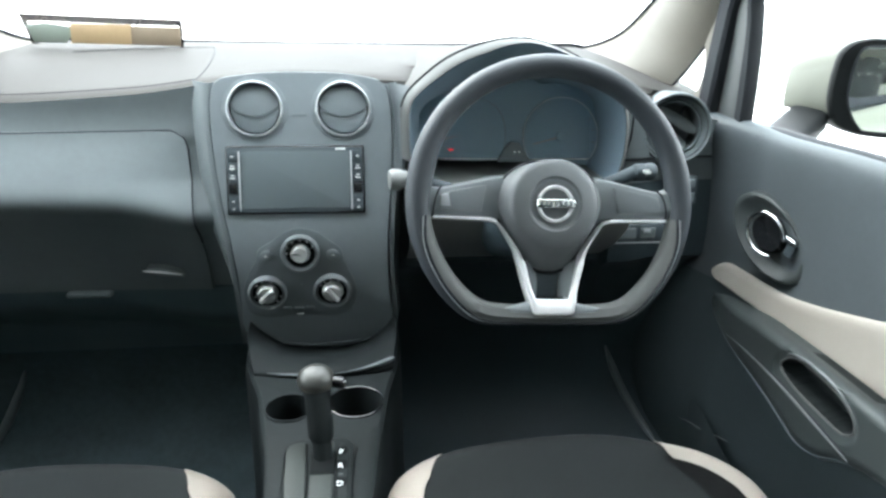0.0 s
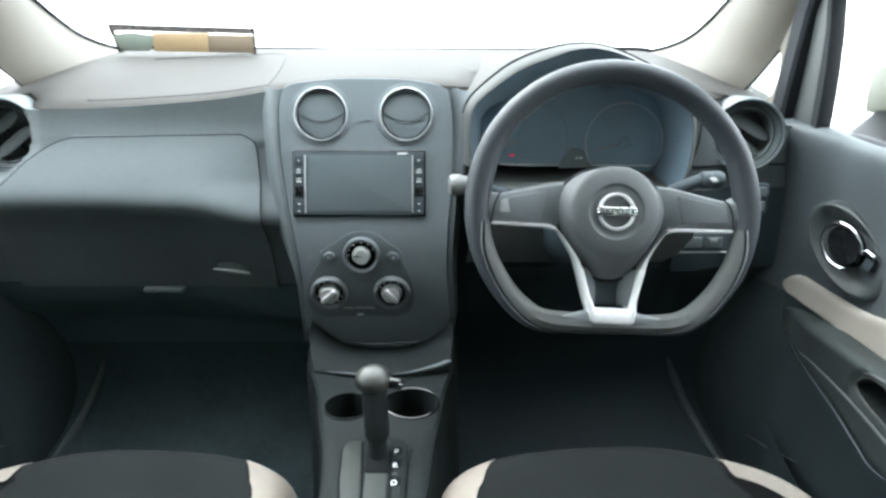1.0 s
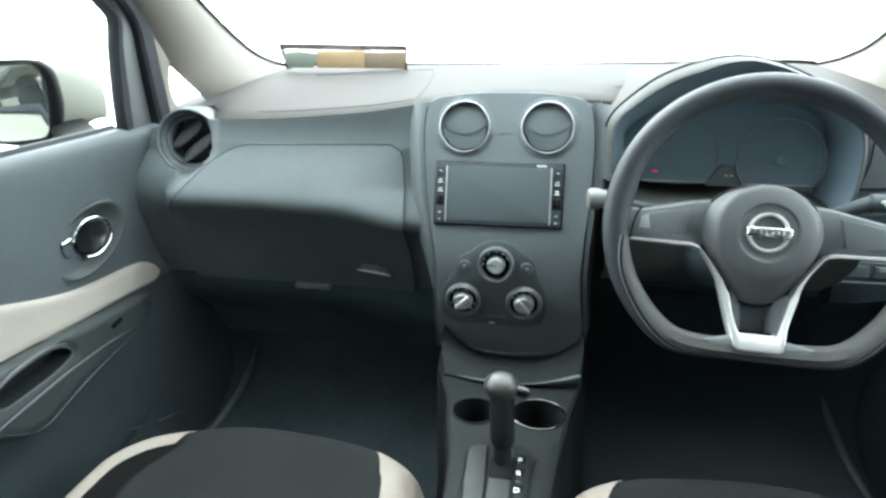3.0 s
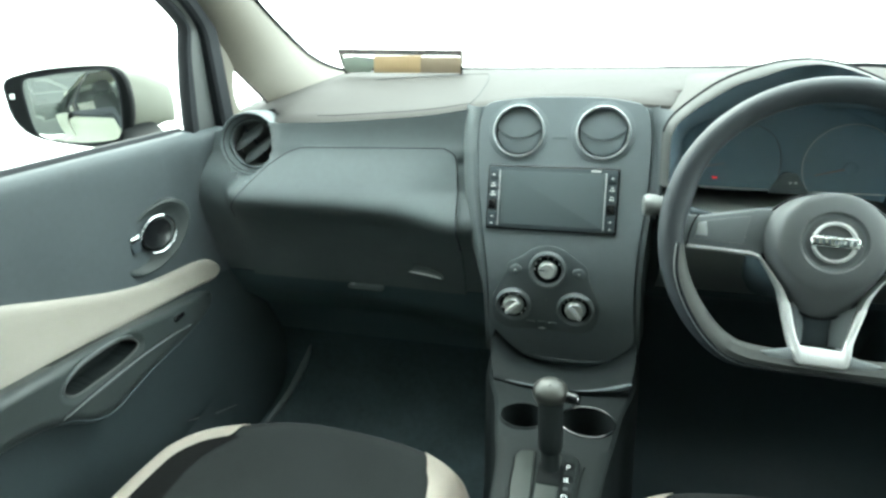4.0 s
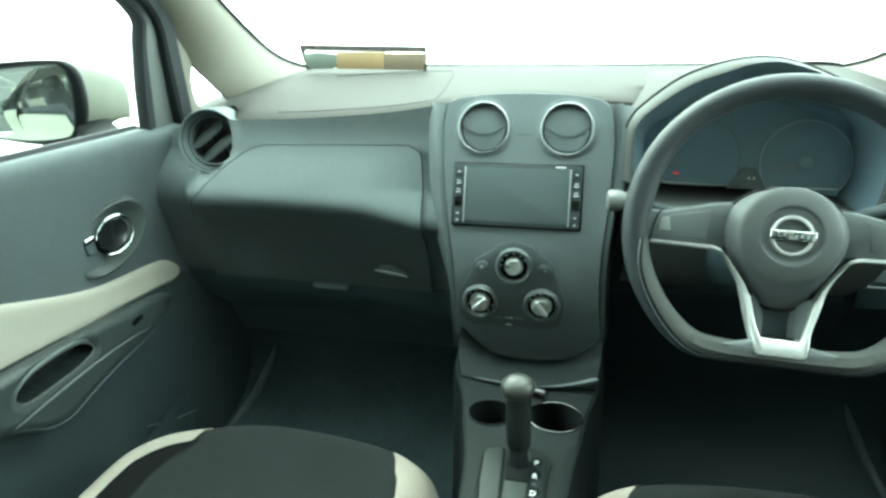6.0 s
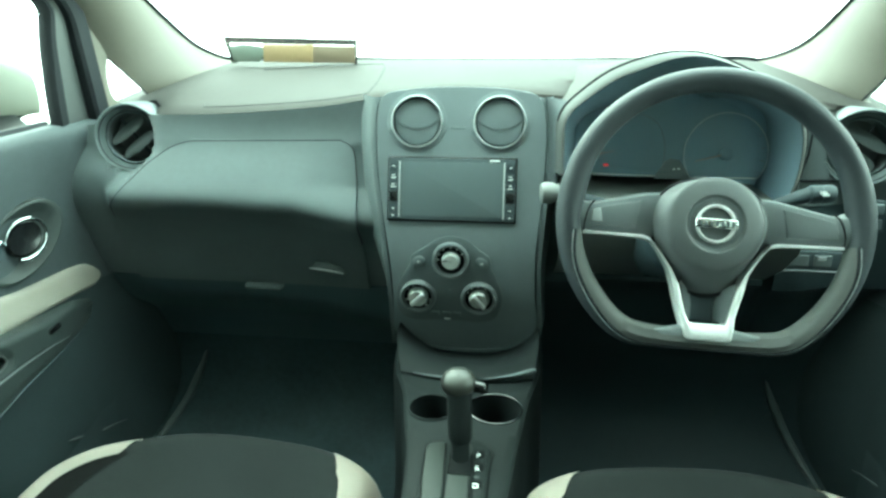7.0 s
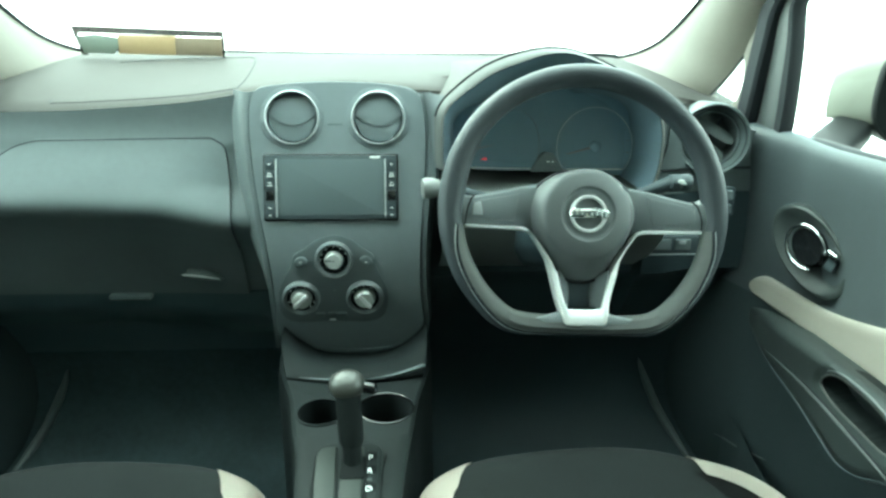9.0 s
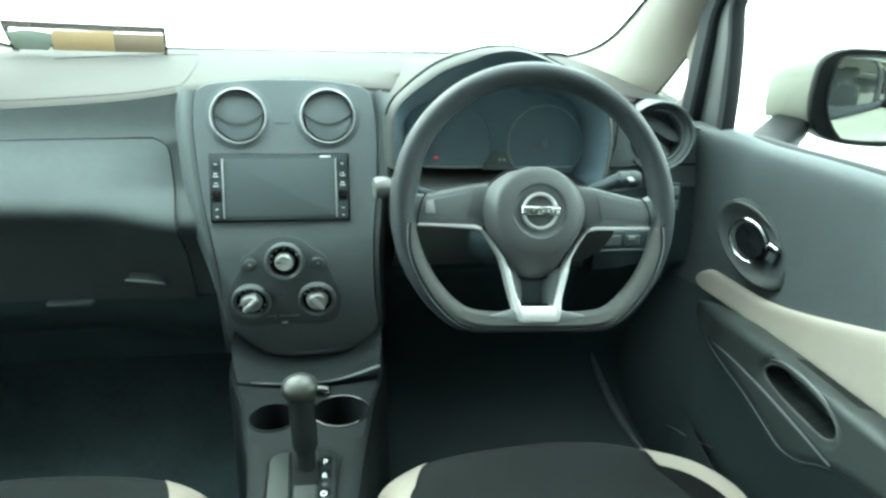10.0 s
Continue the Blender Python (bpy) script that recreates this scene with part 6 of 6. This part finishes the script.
    turn = lambda pts, q: [(a * math.cos(q) - b * math.sin(q), a * math.sin(q) + b * math.cos(q)) for a, b in pts]
    plate(bm, turn(rrect(0.020, 0.0095, 0.003, 3, -0.043, 0.014), radians(-18)), hf2.at, -0.004, 0.010, 0.003)
    part("lock_tab", bm, M_HANDLE, hb, "chrome lock tab")
    bm = bmesh.new()
    plate(bm, turn(rrect(0.016, 0.020, 0.004, 3, -0.047, 0.000), radians(-18)), hf2.at, -0.006, 0.005, 0.002)
    part("lock_base", bm, M_LOW, hb)
    # map pocket low on the door
    bm = bmesh.new()
    rows = []
    for y in steps(0.0, -0.9, 24):
        rows.append([Vector((X(door_d(y, 0.2) - d * min(1, max(0.05, (-0.02 - y) / 0.3))), y, z - 0.03 * max(0, y + 0.3))) for d, z in ((-0.01, 0.03), (0.05, 0.04), (0.065, 0.06), (0.070, 0.16), (0.066, 0.170), (0.058, 0.165), (0.05, 0.08))])
    grid(bm, rows)
    pocket = part("map_pocket", bm, M_LOWDOOR, t, "black map pocket")
    # thin paler bar paints the faint highlight along the pocket's upper lip
    bm = bmesh.new()
    sweep(bm, [P(y, z, 0.004) for y, z in [(q.x, q.y) for q in spline([(0.014, 0.108, 0), (-0.037, 0.123, 0), (-0.088, 0.145, 0), (-0.130, 0.164, 0)], 5)]], lambda q: 0.0006 + 0.0018 * math.sin(math.pi * q), 6, up=(1, 0, 0))
    part("pocket_lip", bm, M_HUB, pocket, "thin pale bar for the highlight on the map pocket's lip")


build_door(-1)
build_door(1)


# ---- pillars, windscreen, quarter windows ----
def build_pillar(s):
    name = "pillar_passenger_side" if s < 0 else "pillar_driver_side"
    X = lambda x: MID + s * x
    # the driver's quarter window is narrowed to fit the camera's view
    nar = 0.012 if s > 0 else 0.0
    V = lambda p: Vector((X(p[0]), p[1], p[2]))
    W = [(0.545, 0.432, 0.766), (0.585, 0.414, 0.778), (0.618, 0.388, 0.800), (0.638, 0.350, 0.834), (0.643, 0.280, 0.879), (0.640, 0.200, 0.926), (0.618, 0.0, 1.040), (0.575, -0.22, 1.140)]
    Hh = [(0.600, 0.340, 0.735), (0.640, 0.262, 0.716), (0.652 + nar, 0.234 - nar, 0.718), (0.670 + nar * 0.8, 0.204 - nar * 0.8, 0.757), (0.687, 0.176 - nar * 0.7, 0.793), (0.688, 0.132, 0.850), (0.665, 0.020, 0.950), (0.62, -0.22, 1.080)]
    rows = []
    for a, b in zip(spline(W, 4), spline(Hh, 4)):
        va, vb = V(a), V(b)
        row = [va - Vector((s * -0.010, -0.014, 0.0))]
        for q in steps(0, 1, 8):
            p = va.lerp(vb, q)
            bulge = 0.016 * math.sin(math.pi * q) ** 0.8
            row.append(p + Vector((-s * bulge, -bulge * 0.8, 0)))
        row.append(vb + Vector((s * 0.012, 0.012, 0.0)))
        rows.append(row)
    bm = bmesh.new()
    grid(bm, rows)
    # strip behind the quarter window, then down to the dashboard
    hole = [(0.687, 0.176 - nar * 0.7, 0.793), (0.689, 0.170 - nar * 0.7, 0.77), (0.688, 0.167 - nar * 0.7, 0.745), (0.684, 0.168 - nar * 0.7, 0.722), (0.678 + nar * 0.3, 0.176 - nar * 0.7, 0.709), (0.668 + nar * 0.6, 0.196 - nar, 0.706), (0.658 + nar, 0.220 - nar, 0.711), (0.652 + nar, 0.234 - nar, 0.718)]
    edge = [(0.690, 0.120, 0.866), (0.693, 0.122, 0.80), (0.694, 0.126, 0.75), (0.692, 0.130, 0.70), (0.685, 0.14, 0.665), (0.672, 0.18, 0.66), (0.655, 0.23, 0.67), (0.640, 0.262, 0.690)]
    rows = []
    for a, b in zip(spline(hole, 3), spline(edge, 3)):
        va, vb = V(a), V(b)
        rows.append([va + Vector((s * 0.014, 0.006, 0))] + [va.lerp(vb, q) + Vector((-s * 0.005 * math.sin(math.pi * q), 0, 0)) for q in steps(0, 1, 5)])
    grid(bm, rows)
    # gap filler between the strip and the upper piece
    a, b, c2 = V((0.687, 0.176 - nar * 0.7, 0.793)), V((0.688, 0.132, 0.850)), V((0.690, 0.120, 0.866))
    bm.faces.new([bm.verts.new(p) for p in (a, b, c2)])
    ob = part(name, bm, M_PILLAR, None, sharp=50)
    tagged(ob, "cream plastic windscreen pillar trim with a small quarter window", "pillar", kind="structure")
    # quarter glass
    bm = bmesh.new()
    tri = [(0.700, 0.190, 0.800), (0.702, 0.172, 0.70), (0.672, 0.245, 0.700)]
    f = [bm.verts.new(V(p)) for p in tri] + [bm.verts.new(V(p) + Vector((s * 0.004, 0, 0))) for p in tri]
    bm.faces.new(f[:3])
    bm.faces.new(f[3:])
    for i in range(3):
        bm.faces.new((f[i], f[(i + 1) % 3], f[3 + (i + 1) % 3], f[3 + i]))
    g = part("window_4" if s < 0 else "window_5", bm, M_GLASS, sharp=10)
    g.visible_shadow = False
    tagged(g, "small clear triangular quarter window", "window", kind="structure")
    bm = bmesh.new()
    loop = spline([(0.687, 0.176 - nar * 0.7, 0.793), (0.670 + nar * 0.8, 0.204 - nar * 0.8, 0.757), (0.652 + nar, 0.234 - nar, 0.718)], 6)
    sweep(bm, [V(p) + Vector((s * 0.001, -0.001, 0)) for p in loop], 0.0020, 6)
    sl = part("trim", bm, M_RUBBER)
    tagged(sl, "thin black quarter window seal", "window seal", kind="structure")
    return [V(p) for p in spline(W, 4)]


edge_l = build_pillar(-1)
edge_r = build_pillar(1)


def build_centre_pillar(s):
    bm = bmesh.new()
    rows = []
    for z in steps(0.30, 1.15, 12):
        k = max(0, z - 0.66) / 0.49
        x, w = 0.672 - 0.08 * k ** 1.3, 0.075 - 0.025 * k
        rows.append([Vector((MID + s * (x + dx), -1.262 + a * w, z)) for a, dx in ((-1, 0.03), (-0.95, 0.006), (-0.6, 0), (0.6, 0), (0.95, 0.006), (1, 0.03))])
    grid(bm, rows)
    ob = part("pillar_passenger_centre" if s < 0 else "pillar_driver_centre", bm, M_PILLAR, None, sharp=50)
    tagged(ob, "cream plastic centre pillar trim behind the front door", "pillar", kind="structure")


build_centre_pillar(-1)
build_centre_pillar(1)


def build_windscreen():
    bm = bmesh.new()
    rows = []
    for a, b in zip(edge_l, edge_r):
        row = []
        for q in steps(0, 1, 16):
            p = a.lerp(b, q)
            bow = 1 - (2 * q - 1) ** 2
            row.append(p + Vector((0, 0.020 + 0.045 * bow, 0.004 + 0.01 * bow)))
        rows.append(row)
    vs = grid(bm, rows)
    bmesh.ops.solidify(bm, geom=bm.faces[:], thickness=0.005)
    g = part("window_1", bm, M_GLASS)
    g.visible_shadow = False
    tagged(g, "large clear windscreen over the dashboard", "windscreen", kind="structure")
    bm = bmesh.new()
    base = []
    for q in steps(0, 1, 40):
        p = edge_l[0].lerp(edge_r[0], q)
        bow = 1 - (2 * q - 1) ** 2
        base.append(Vector((p.x, p.y - 0.004 + 0.030 * bow, pad_z(p.x, p.y + 0.026 * bow) + 0.0065 + 0.002 * bow)))
    path = list(reversed(edge_l[1:])) + base + edge_r[1:]
    path = [p + Vector((0, 0.004, 0.001)) for p in path]
    sweep(bm, path, 0.0046, 8)
    tagged(part("trim", bm, M_RUBBER), "black windscreen edge seal", "window seal", kind="structure")


build_windscreen()


def build_side_glass(s):
    bm = bmesh.new()
    X = lambda d: MID + s * d
    rows = []
    low = [(0.737, y, 0.688) for y in steps(0.045, -1.18, 10)]
    top = [(lerp_table([(-1.18, 0.615), (-0.55, 0.635), (-0.2, 0.68), (0.0, 0.705), (0.045, 0.708)], y), y, lerp_table([(-1.18, 1.14), (-0.55, 1.12), (-0.20, 1.03), (0.0, 0.925), (0.045, 0.88)], y)) for y in steps(0.045, -1.18, 10)]
    for a, b in zip(low, top):
        rows.append([Vector((X(a[0] + (b[0] - a[0]) * q), a[1], a[2] + (b[2] - a[2]) * q)) for q in steps(0, 1, 5)])
    grid(bm, rows)
    bmesh.ops.solidify(bm, geom=bm.faces[:], thickness=0.004)
    g = part("window_2" if s < 0 else "window_3", bm, M_GLASS)
    g.visible_shadow = False
    tagged(g, "clear side window of the front door", "window", kind="structure")


build_side_glass(-1)
build_side_glass(1)


# ---- outer body behind the front doors, bonnet and roof ----
def build_body():
    t = thing("car_body", (MID, -1.0, -0.15), "off-white car body in dimmed paint with dark tinted rear windows", "car body", kind="structure")
    for s in (-1, 1):
        X = lambda d: MID + s * d
        bm = bmesh.new()
        rows = []
        for y in steps(-1.215, -2.50, 20):
            k = max(0, (-2.1 - y)) * 0.12
            rows.append([Vector((X(d - k), y, z)) for d, z in ((0.64, 0.0), (0.64, 0.69), (0.75, 0.70), (0.79, 0.69), (0.815, 0.66), (0.836, 0.56), (0.842, 0.42), (0.834, 0.2), (0.815, 0.0), (0.79, -0.14))])
        grid(bm, rows)
        part("rear_side_panel", bm, M_PAINT, t, "off-white rear side in dimmed paint")
        bm = bmesh.new()
        rows = []
        for y in steps(-1.26, -2.45, 12):
            rows.append([Vector((X(0.765 - 0.13 * q), y, 0.70 + 0.40 * q)) for q in steps(0, 1, 5)])
        solid(bm, rows, 0.005)
        g = part("rear_window", bm, M_TINT, t, "green-tinted rear side window")
        g.visible_shadow = False
        for y in (-1.23, -1.83, -2.42):
            bm = bmesh.new()
            rows = []
            for q in steps(0, 1, 5):
                x = X(0.770 - 0.13 * q)
                rows.append([Vector((x, y - 0.03, 0.69 + 0.42 * q)), Vector((x + s * 0.008, y - 0.028, 0.69 + 0.42 * q)), Vector((x + s * 0.008, y + 0.028, 0.69 + 0.42 * q)), Vector((x, y + 0.03, 0.69 + 0.42 * q))])
            solid(bm, rows, 0.01)
            part("window_post", bm, M_RUBBER, t, "black window post")
        bm = bmesh.new()
        sweep(bm, [Vector((X(0.786), y, 0.700)) for y in steps(-1.22, -2.5, 24)], 0.009, 8)
        part("belt_moulding", bm, M_RUBBER, t, "black belt moulding")
        bm = bmesh.new()
        rows = []
        for y in steps(0.21, 1.25, 14):
            k = 0.10 * max(0, y - 0.6) ** 2
            rows.append([Vector((X(d - k), y, z - 0.10 * max(0, y - 0.3))) for d, z in ((0.52, 0.60), (0.66, 0.595), (0.76, 0.575), (0.82, 0.52), (0.836, 0.42), (0.825, 0.2), (0.80, -0.05))])
        grid(bm, rows)
        part("front_wing", bm, M_PAINT, t, "off-white front wing in dimmed paint")
    bm = bmesh.new()
    rows = []
    for x in steps(MID - 0.54, MID + 0.54, 10):
        q = ((x - MID) / 0.54) ** 2
        rows.append([Vector((x, y, 0.665 - 0.012 * q - 0.13 * max(0, y - 0.45) - 0.3 * max(0, y - 1.05) ** 1.5)) for y in steps(0.52, 1.30, 12)])
    solid(bm, rows, 0.01)
    part("bonnet", bm, M_PAINT, t, "off-white bonnet in dimmed paint")
    bm = bmesh.new()
    rows = []
    for x in steps(MID - 0.62, MID + 0.62, 10):
        q = ((x - MID) / 0.62) ** 2
        rows.append([Vector((x, y, 1.275 - 0.07 * q - 0.06 * max(0, (y + 0.6) / 0.4) ** 2 - 0.10 * max(0, -1.7 - y) ** 2)) for y in steps(-0.22, -2.45, 16)])
    solid(bm, rows, 0.012)
    part("roof", bm, M_PAINT, t, "off-white roof in dimmed paint")
    bm = bmesh.new()
    box(bm, MID - 0.66, MID + 0.66, -2.50, -2.46, -0.1, 0.78, 0.01)
    box(bm, MID - 0.66, MID + 0.66, -2.50, -2.46, 1.10, 1.22, 0.01)
    part("tailgate", bm, M_PAINT, t, "off-white tailgate in dimmed paint")
    bm = bmesh.new()
    box(bm, MID - 0.60, MID + 0.60, -2.485, -2.478, 0.77, 1.11)
    g = part("tailgate_window", bm, M_TINT, t, "green-tinted tailgate window")
    g.visible_shadow = False


build_body()


# ---- door mirrors ----
def build_mirror(s):
    c = Vector((-1.04, 0.10, 0.72)) if s < 0 else Vector((1.055, 0.10, 0.72))
    n = Vector((-s * (0.532 if s < 0 else 0.455), -0.90, 0.064)).normalized()
    v = (Vector((0, 0, 1)) - n * n.z).normalized()
    f = Frame(c, v, n)
    t = thing("door_mirror", (MID + s * 0.84, 0.15, 0.62), "off-white door mirror, paint dimmed, in a black shroud beside the door", "door mirror", "door mirrors")
    out = [(-0.101, 0.061), (-0.105, 0.027), (-0.097, -0.020), (-0.065, -0.055), (0.005, -0.077), (0.078, -0.086), (0.117, -0.061), (0.133, -0.013), (0.132, 0.046), (0.117, 0.075), (0.085, 0.086), (-0.009, 0.084), (-0.066, 0.075)]
    if s > 0:
        out = [(-0.093, 0.081), (-0.106, 0.063), (-0.1095, 0.038), (-0.1103, 0.010), (-0.1085, -0.016), (-0.104, -0.036), (-0.093, -0.057), (-0.071, -0.073), (-0.032, -0.080), (0.030, -0.079), (0.075, -0.062), (0.108, -0.022), (0.118, 0.027), (0.114, 0.061), (0.080, 0.080), (0.020, 0.0895), (-0.035, 0.0925), (-0.068, 0.0910)]
    o2 = [(p.x, p.y) for p in spline([(a, b, 0) for a, b in out], 5, True)]
    cx, cy = sum(p[0] for p in o2) / len(o2), sum(p[1] for p in o2) / len(o2)
    side = -s
    sc = lambda k, kx=0, ky=0: [(cx + (a - cx) * k + kx, cy + (b - cy) * k + ky) for a, b in o2]
    # black shroud round the glass
    bm = bmesh.new()
    rows = []
    for k, h in ((0.60, -0.002), (0.70, 0.001), (0.90, 0.003), (0.96, 0.003), (1.0, -0.002), (1.01, -0.010), (1.0, -0.030)):
        rows.append([f.at(a, b, h) for a, b in sc(k)])
    grid(bm, rows, False, True)
    part("shroud", bm, M_SHROUD, t, "black mirror shroud")
    bm = bmesh.new()
    pane = [(-0.0655, 0.0590), (-0.030, 0.0680), (0.019, 0.0740), (0.070, 0.0765), (0.094, 0.0755), (0.108, 0.060), (0.1135, 0.022), (0.1085, -0.037), (0.102, -0.060), (0.086, -0.0715), (0.031, -0.0740), (-0.010, -0.0685), (-0.046, -0.0580), (-0.0620, -0.040), (-0.0680, 0.010)]
    if s > 0:
        pane = [(-0.071, 0.0745), (-0.079, 0.057), (-0.082, 0.027), (-0.080, -0.014), (-0.0675, -0.044), (-0.054, -0.062), (-0.038, -0.071), (0.028, -0.0685), (0.070, -0.053), (0.095, -0.020), (0.102, 0.020), (0.098, 0.055), (0.070, 0.070), (0.030, 0.0765), (-0.005, 0.0785), (-0.056, 0.078)]
    pane = [(p.x, p.y) for p in spline([(a, b, 0) for a, b in pane], 4, True)]
    plate(bm, pane, f.at, -0.012, 0.0040, 0.001)
    part("mirror_glass", bm, M_MIRROR, t, "mirror glass")
    bm = bmesh.new()
    sweep(bm, [f.at(a, b, 0.0036) for a, b in pane], 0.0020, 8, True, up=tuple(n))
    part("glass_edge", bm, M_RUBBER, t, "dark edge of the mirror glass")
    # painted cap swelling forwards
    bm = bmesh.new()
    rows = []
    far = 1.0 if s < 0 else 0.87
    for k, h, kx, ky in ((1.0, -0.026, 0, 0), (1.0, -0.040, 0.010, 0.0), (0.985, -0.065, 0.030, -0.003), (0.95, -0.095, 0.056, -0.010), (0.88, -0.122, 0.080, -0.018), (0.70, -0.142, 0.092, -0.024), (0.05, -0.150, 0.092, -0.024)):
        row = []
        for a, b in sc(k, kx * side * far, ky):
            bb = max(b, -0.045)
            row.append(f.at(a, bb, h))
        rows.append(row)
    vs = grid(bm, rows, False, True)
    bm.faces.new(vs[-1])
    part("cap", bm, M_PAINT, t, "off-white mirror cap in dimmed paint")
    # black underside and arm to the door
    bm = bmesh.new()
    rows = []
    for k, h, kx in ((1.0, -0.012, 0.0), (0.99, -0.040, 0.012), (0.96, -0.070, 0.034), (0.95, -0.095, 0.056), (0.88, -0.123, 0.081), (0.70, -0.143, 0.093), (0.05, -0.151, 0.093)):
        rows.append([f.at(cx + (a - cx) * k + kx * side * far, min(b * (1 - 0.5 * max(0, -h - 0.04) / 0.1), -0.044), h - 0.001) for a, b in o2])
    vs = grid(bm, rows, False, True)
    bm.faces.new(vs[-1])
    part("underside", bm, M_SHROUD, t, "black mirror underside")
    bm = bmesh.new()
    # arm: a broad rounded wedge from under the cap down to the door
    p0, p1 = f.at(0.155 * side, -0.055, -0.100), f.at(0.098 * side, -0.062, -0.022)
    tip, te = (p0 + p1) / 2, (p0 - p1) / 2
    root, base_e = Vector((MID + s * 0.762, 0.018, 0.640)), Vector((0, 0.055, 0))
    rows = []
    for q in steps(0, 1, 7):
        m, e = tip.lerp(root, q), te.lerp(base_e, q)
        hz = 0.020 + 0.006 * q
        row = []
        for k in range(20):
            ca, sa = math.cos(2 * math.pi * k / 20), math.sin(2 * math.pi * k / 20)
            row.append(m + e * math.copysign(abs(ca) ** 0.5, ca) + Vector((0, 0, hz * math.copysign(abs(sa) ** 0.5, sa))))
        rows.append(row)
    vs = grid(bm, rows, False, True)
    bm.faces.new(vs[0])
    bm.faces.new(vs[-1])
    part("arm", bm, M_SHROUD, t, "black mirror arm")
    bm = bmesh.new()
    plate(bm, rrect(0.008, 0.010, 0.001, 3, (-0.090 if s < 0 else 0.104), 0.030), f.at, 0.002, 0.0066, 0.0004)
    part("sticker", bm, M_WHITE, t, "tiny white sticker")


build_mirror(-1)
build_mirror(1)


# ---- card in a clear sleeve on the dashboard ----
def build_card():
    t = thing("dashboard_card", (-0.385, 0.35, 0.77), "tan and green card in a clear sleeve at the windscreen", "card")
    a, b = Vector((-0.519, 0.352, 0.772)), Vector((-0.238, 0.350, 0.768))
    u = (b - a).normalized()
    w = Vector((0, -1, 0.15)).normalized()
    w = (w - u * w.dot(u)).normalized()
    f = Frame((a + b) / 2, w.cross(u), w, u)
    L = (b - a).length
    def piece(name, x0, x1, z0, z1, h, mat, lab):
        bm = bmesh.new()
        plate(bm, [(x0, z0), (x1, z0), (x1, z1), (x0, z1)], f.at, h, h + 0.0015, 0.0005, 2)
        part(name, bm, mat, t, lab)
    bm = bmesh.new()
    plate(bm, [(-L / 2 + 0.018, 0.001), (-L / 2 + 0.074, 0.001), (-L / 2 + 0.083, 0.012), (-L / 2 + 0.084, 0.031), (-L / 2 + 0.040, 0.0365), (-L / 2 + 0.006, 0.031)], f.at, 0.0, 0.0015, 0.0005, 2)
    part("green_section", bm, M_CARD2, t, "dull green section")
    piece("tan_section", -L / 2 + 0.0835, -L / 2 + 0.190, 0.001, 0.0365, 0.0008, M_CARD, "tan card section")
    piece("brown_section", -L / 2 + 0.1885, L / 2 - 0.003, 0.001, 0.0345, 0.0, M_CARD3, "brown section")
    def film(name, outline, lab):
        bm = bmesh.new()
        bm.faces.new([bm.verts.new(f.at(a, b, -0.004)) for a, b in outline])
        part(name, bm, M_CLEAR, t, lab)

    film("sleeve_border", [(-L / 2 - 0.003, 0.0385), (L / 2, 0.0365), (L / 2, 0.0485), (-L / 2 - 0.006, 0.0515)], "hazy upper sleeve border")
    film("sleeve_border", [(-L / 2 + 0.012, -0.002), (-L / 2 + 0.024, -0.002), (-L / 2 + 0.008, 0.0384), (-L / 2 - 0.003, 0.0384)], "hazy sleeve border")
    film("sleeve_border", [(L / 2 - 0.006, -0.002), (L / 2 + 0.001, -0.002), (L / 2 + 0.001, 0.0364), (L / 2 - 0.006, 0.0364)], "hazy sleeve border")
    for a in (-L / 2 + 0.085, L / 2 - 0.092, L / 2 - 0.082):
        film("sleeve_stitch", [(a - 0.002, 0.031), (a + 0.002, 0.031), (a + 0.002, 0.039), (a - 0.002, 0.039)], "hazy sleeve stitch")


build_card()


# ---- building behind the car, seen in the door mirrors, made tall to block rear sky ----
def build_building():
    t = thing("building", (0, -6.0, -0.30), "grey clad building with dark windows behind the car", "building", kind="structure")
    bm = bmesh.new()
    box(bm, -14.0, 14.0, -8.0, -6.0, -0.30, 11.0)
    wall = part("building_wall", bm, M_BUILD, t, "grey clad building wall")
    bm = bmesh.new()
    box(bm, -14.2, 14.2, -8.2, -5.6, 11.0, 11.2, 0.02)
    part("roof", bm, M_BEAM, t, "pale flat roof edge")
    for k in range(33):
        x, up = -12.5 + 2.5 * (k % 11), 3.3 * (k // 11)
        bm = bmesh.new()
        box(bm, x - 0.95, x + 0.95, -6.03, -5.97, up + 0.5, up + 2.6, 0.01)
        w = part("window", bm, M_DARKGLASS, t, "dark window")
        for a in (-0.98, 0.0, 0.98):
            bm = bmesh.new()
            box(bm, x + a - 0.04, x + a + 0.04, -6.06, -5.95, up + 0.46, up + 2.64, 0.005)
            part("window_frame", bm, M_BEAM, w, "pale window frame")
        for z in (0.46, 1.9, 2.62):
            bm = bmesh.new()
            box(bm, x - 0.98, x + 0.98, -6.055, -5.96, up + z - 0.03, up + z + 0.03, 0.005)
            part("window_frame", bm, M_BEAM, w, "pale window frame")


build_building()
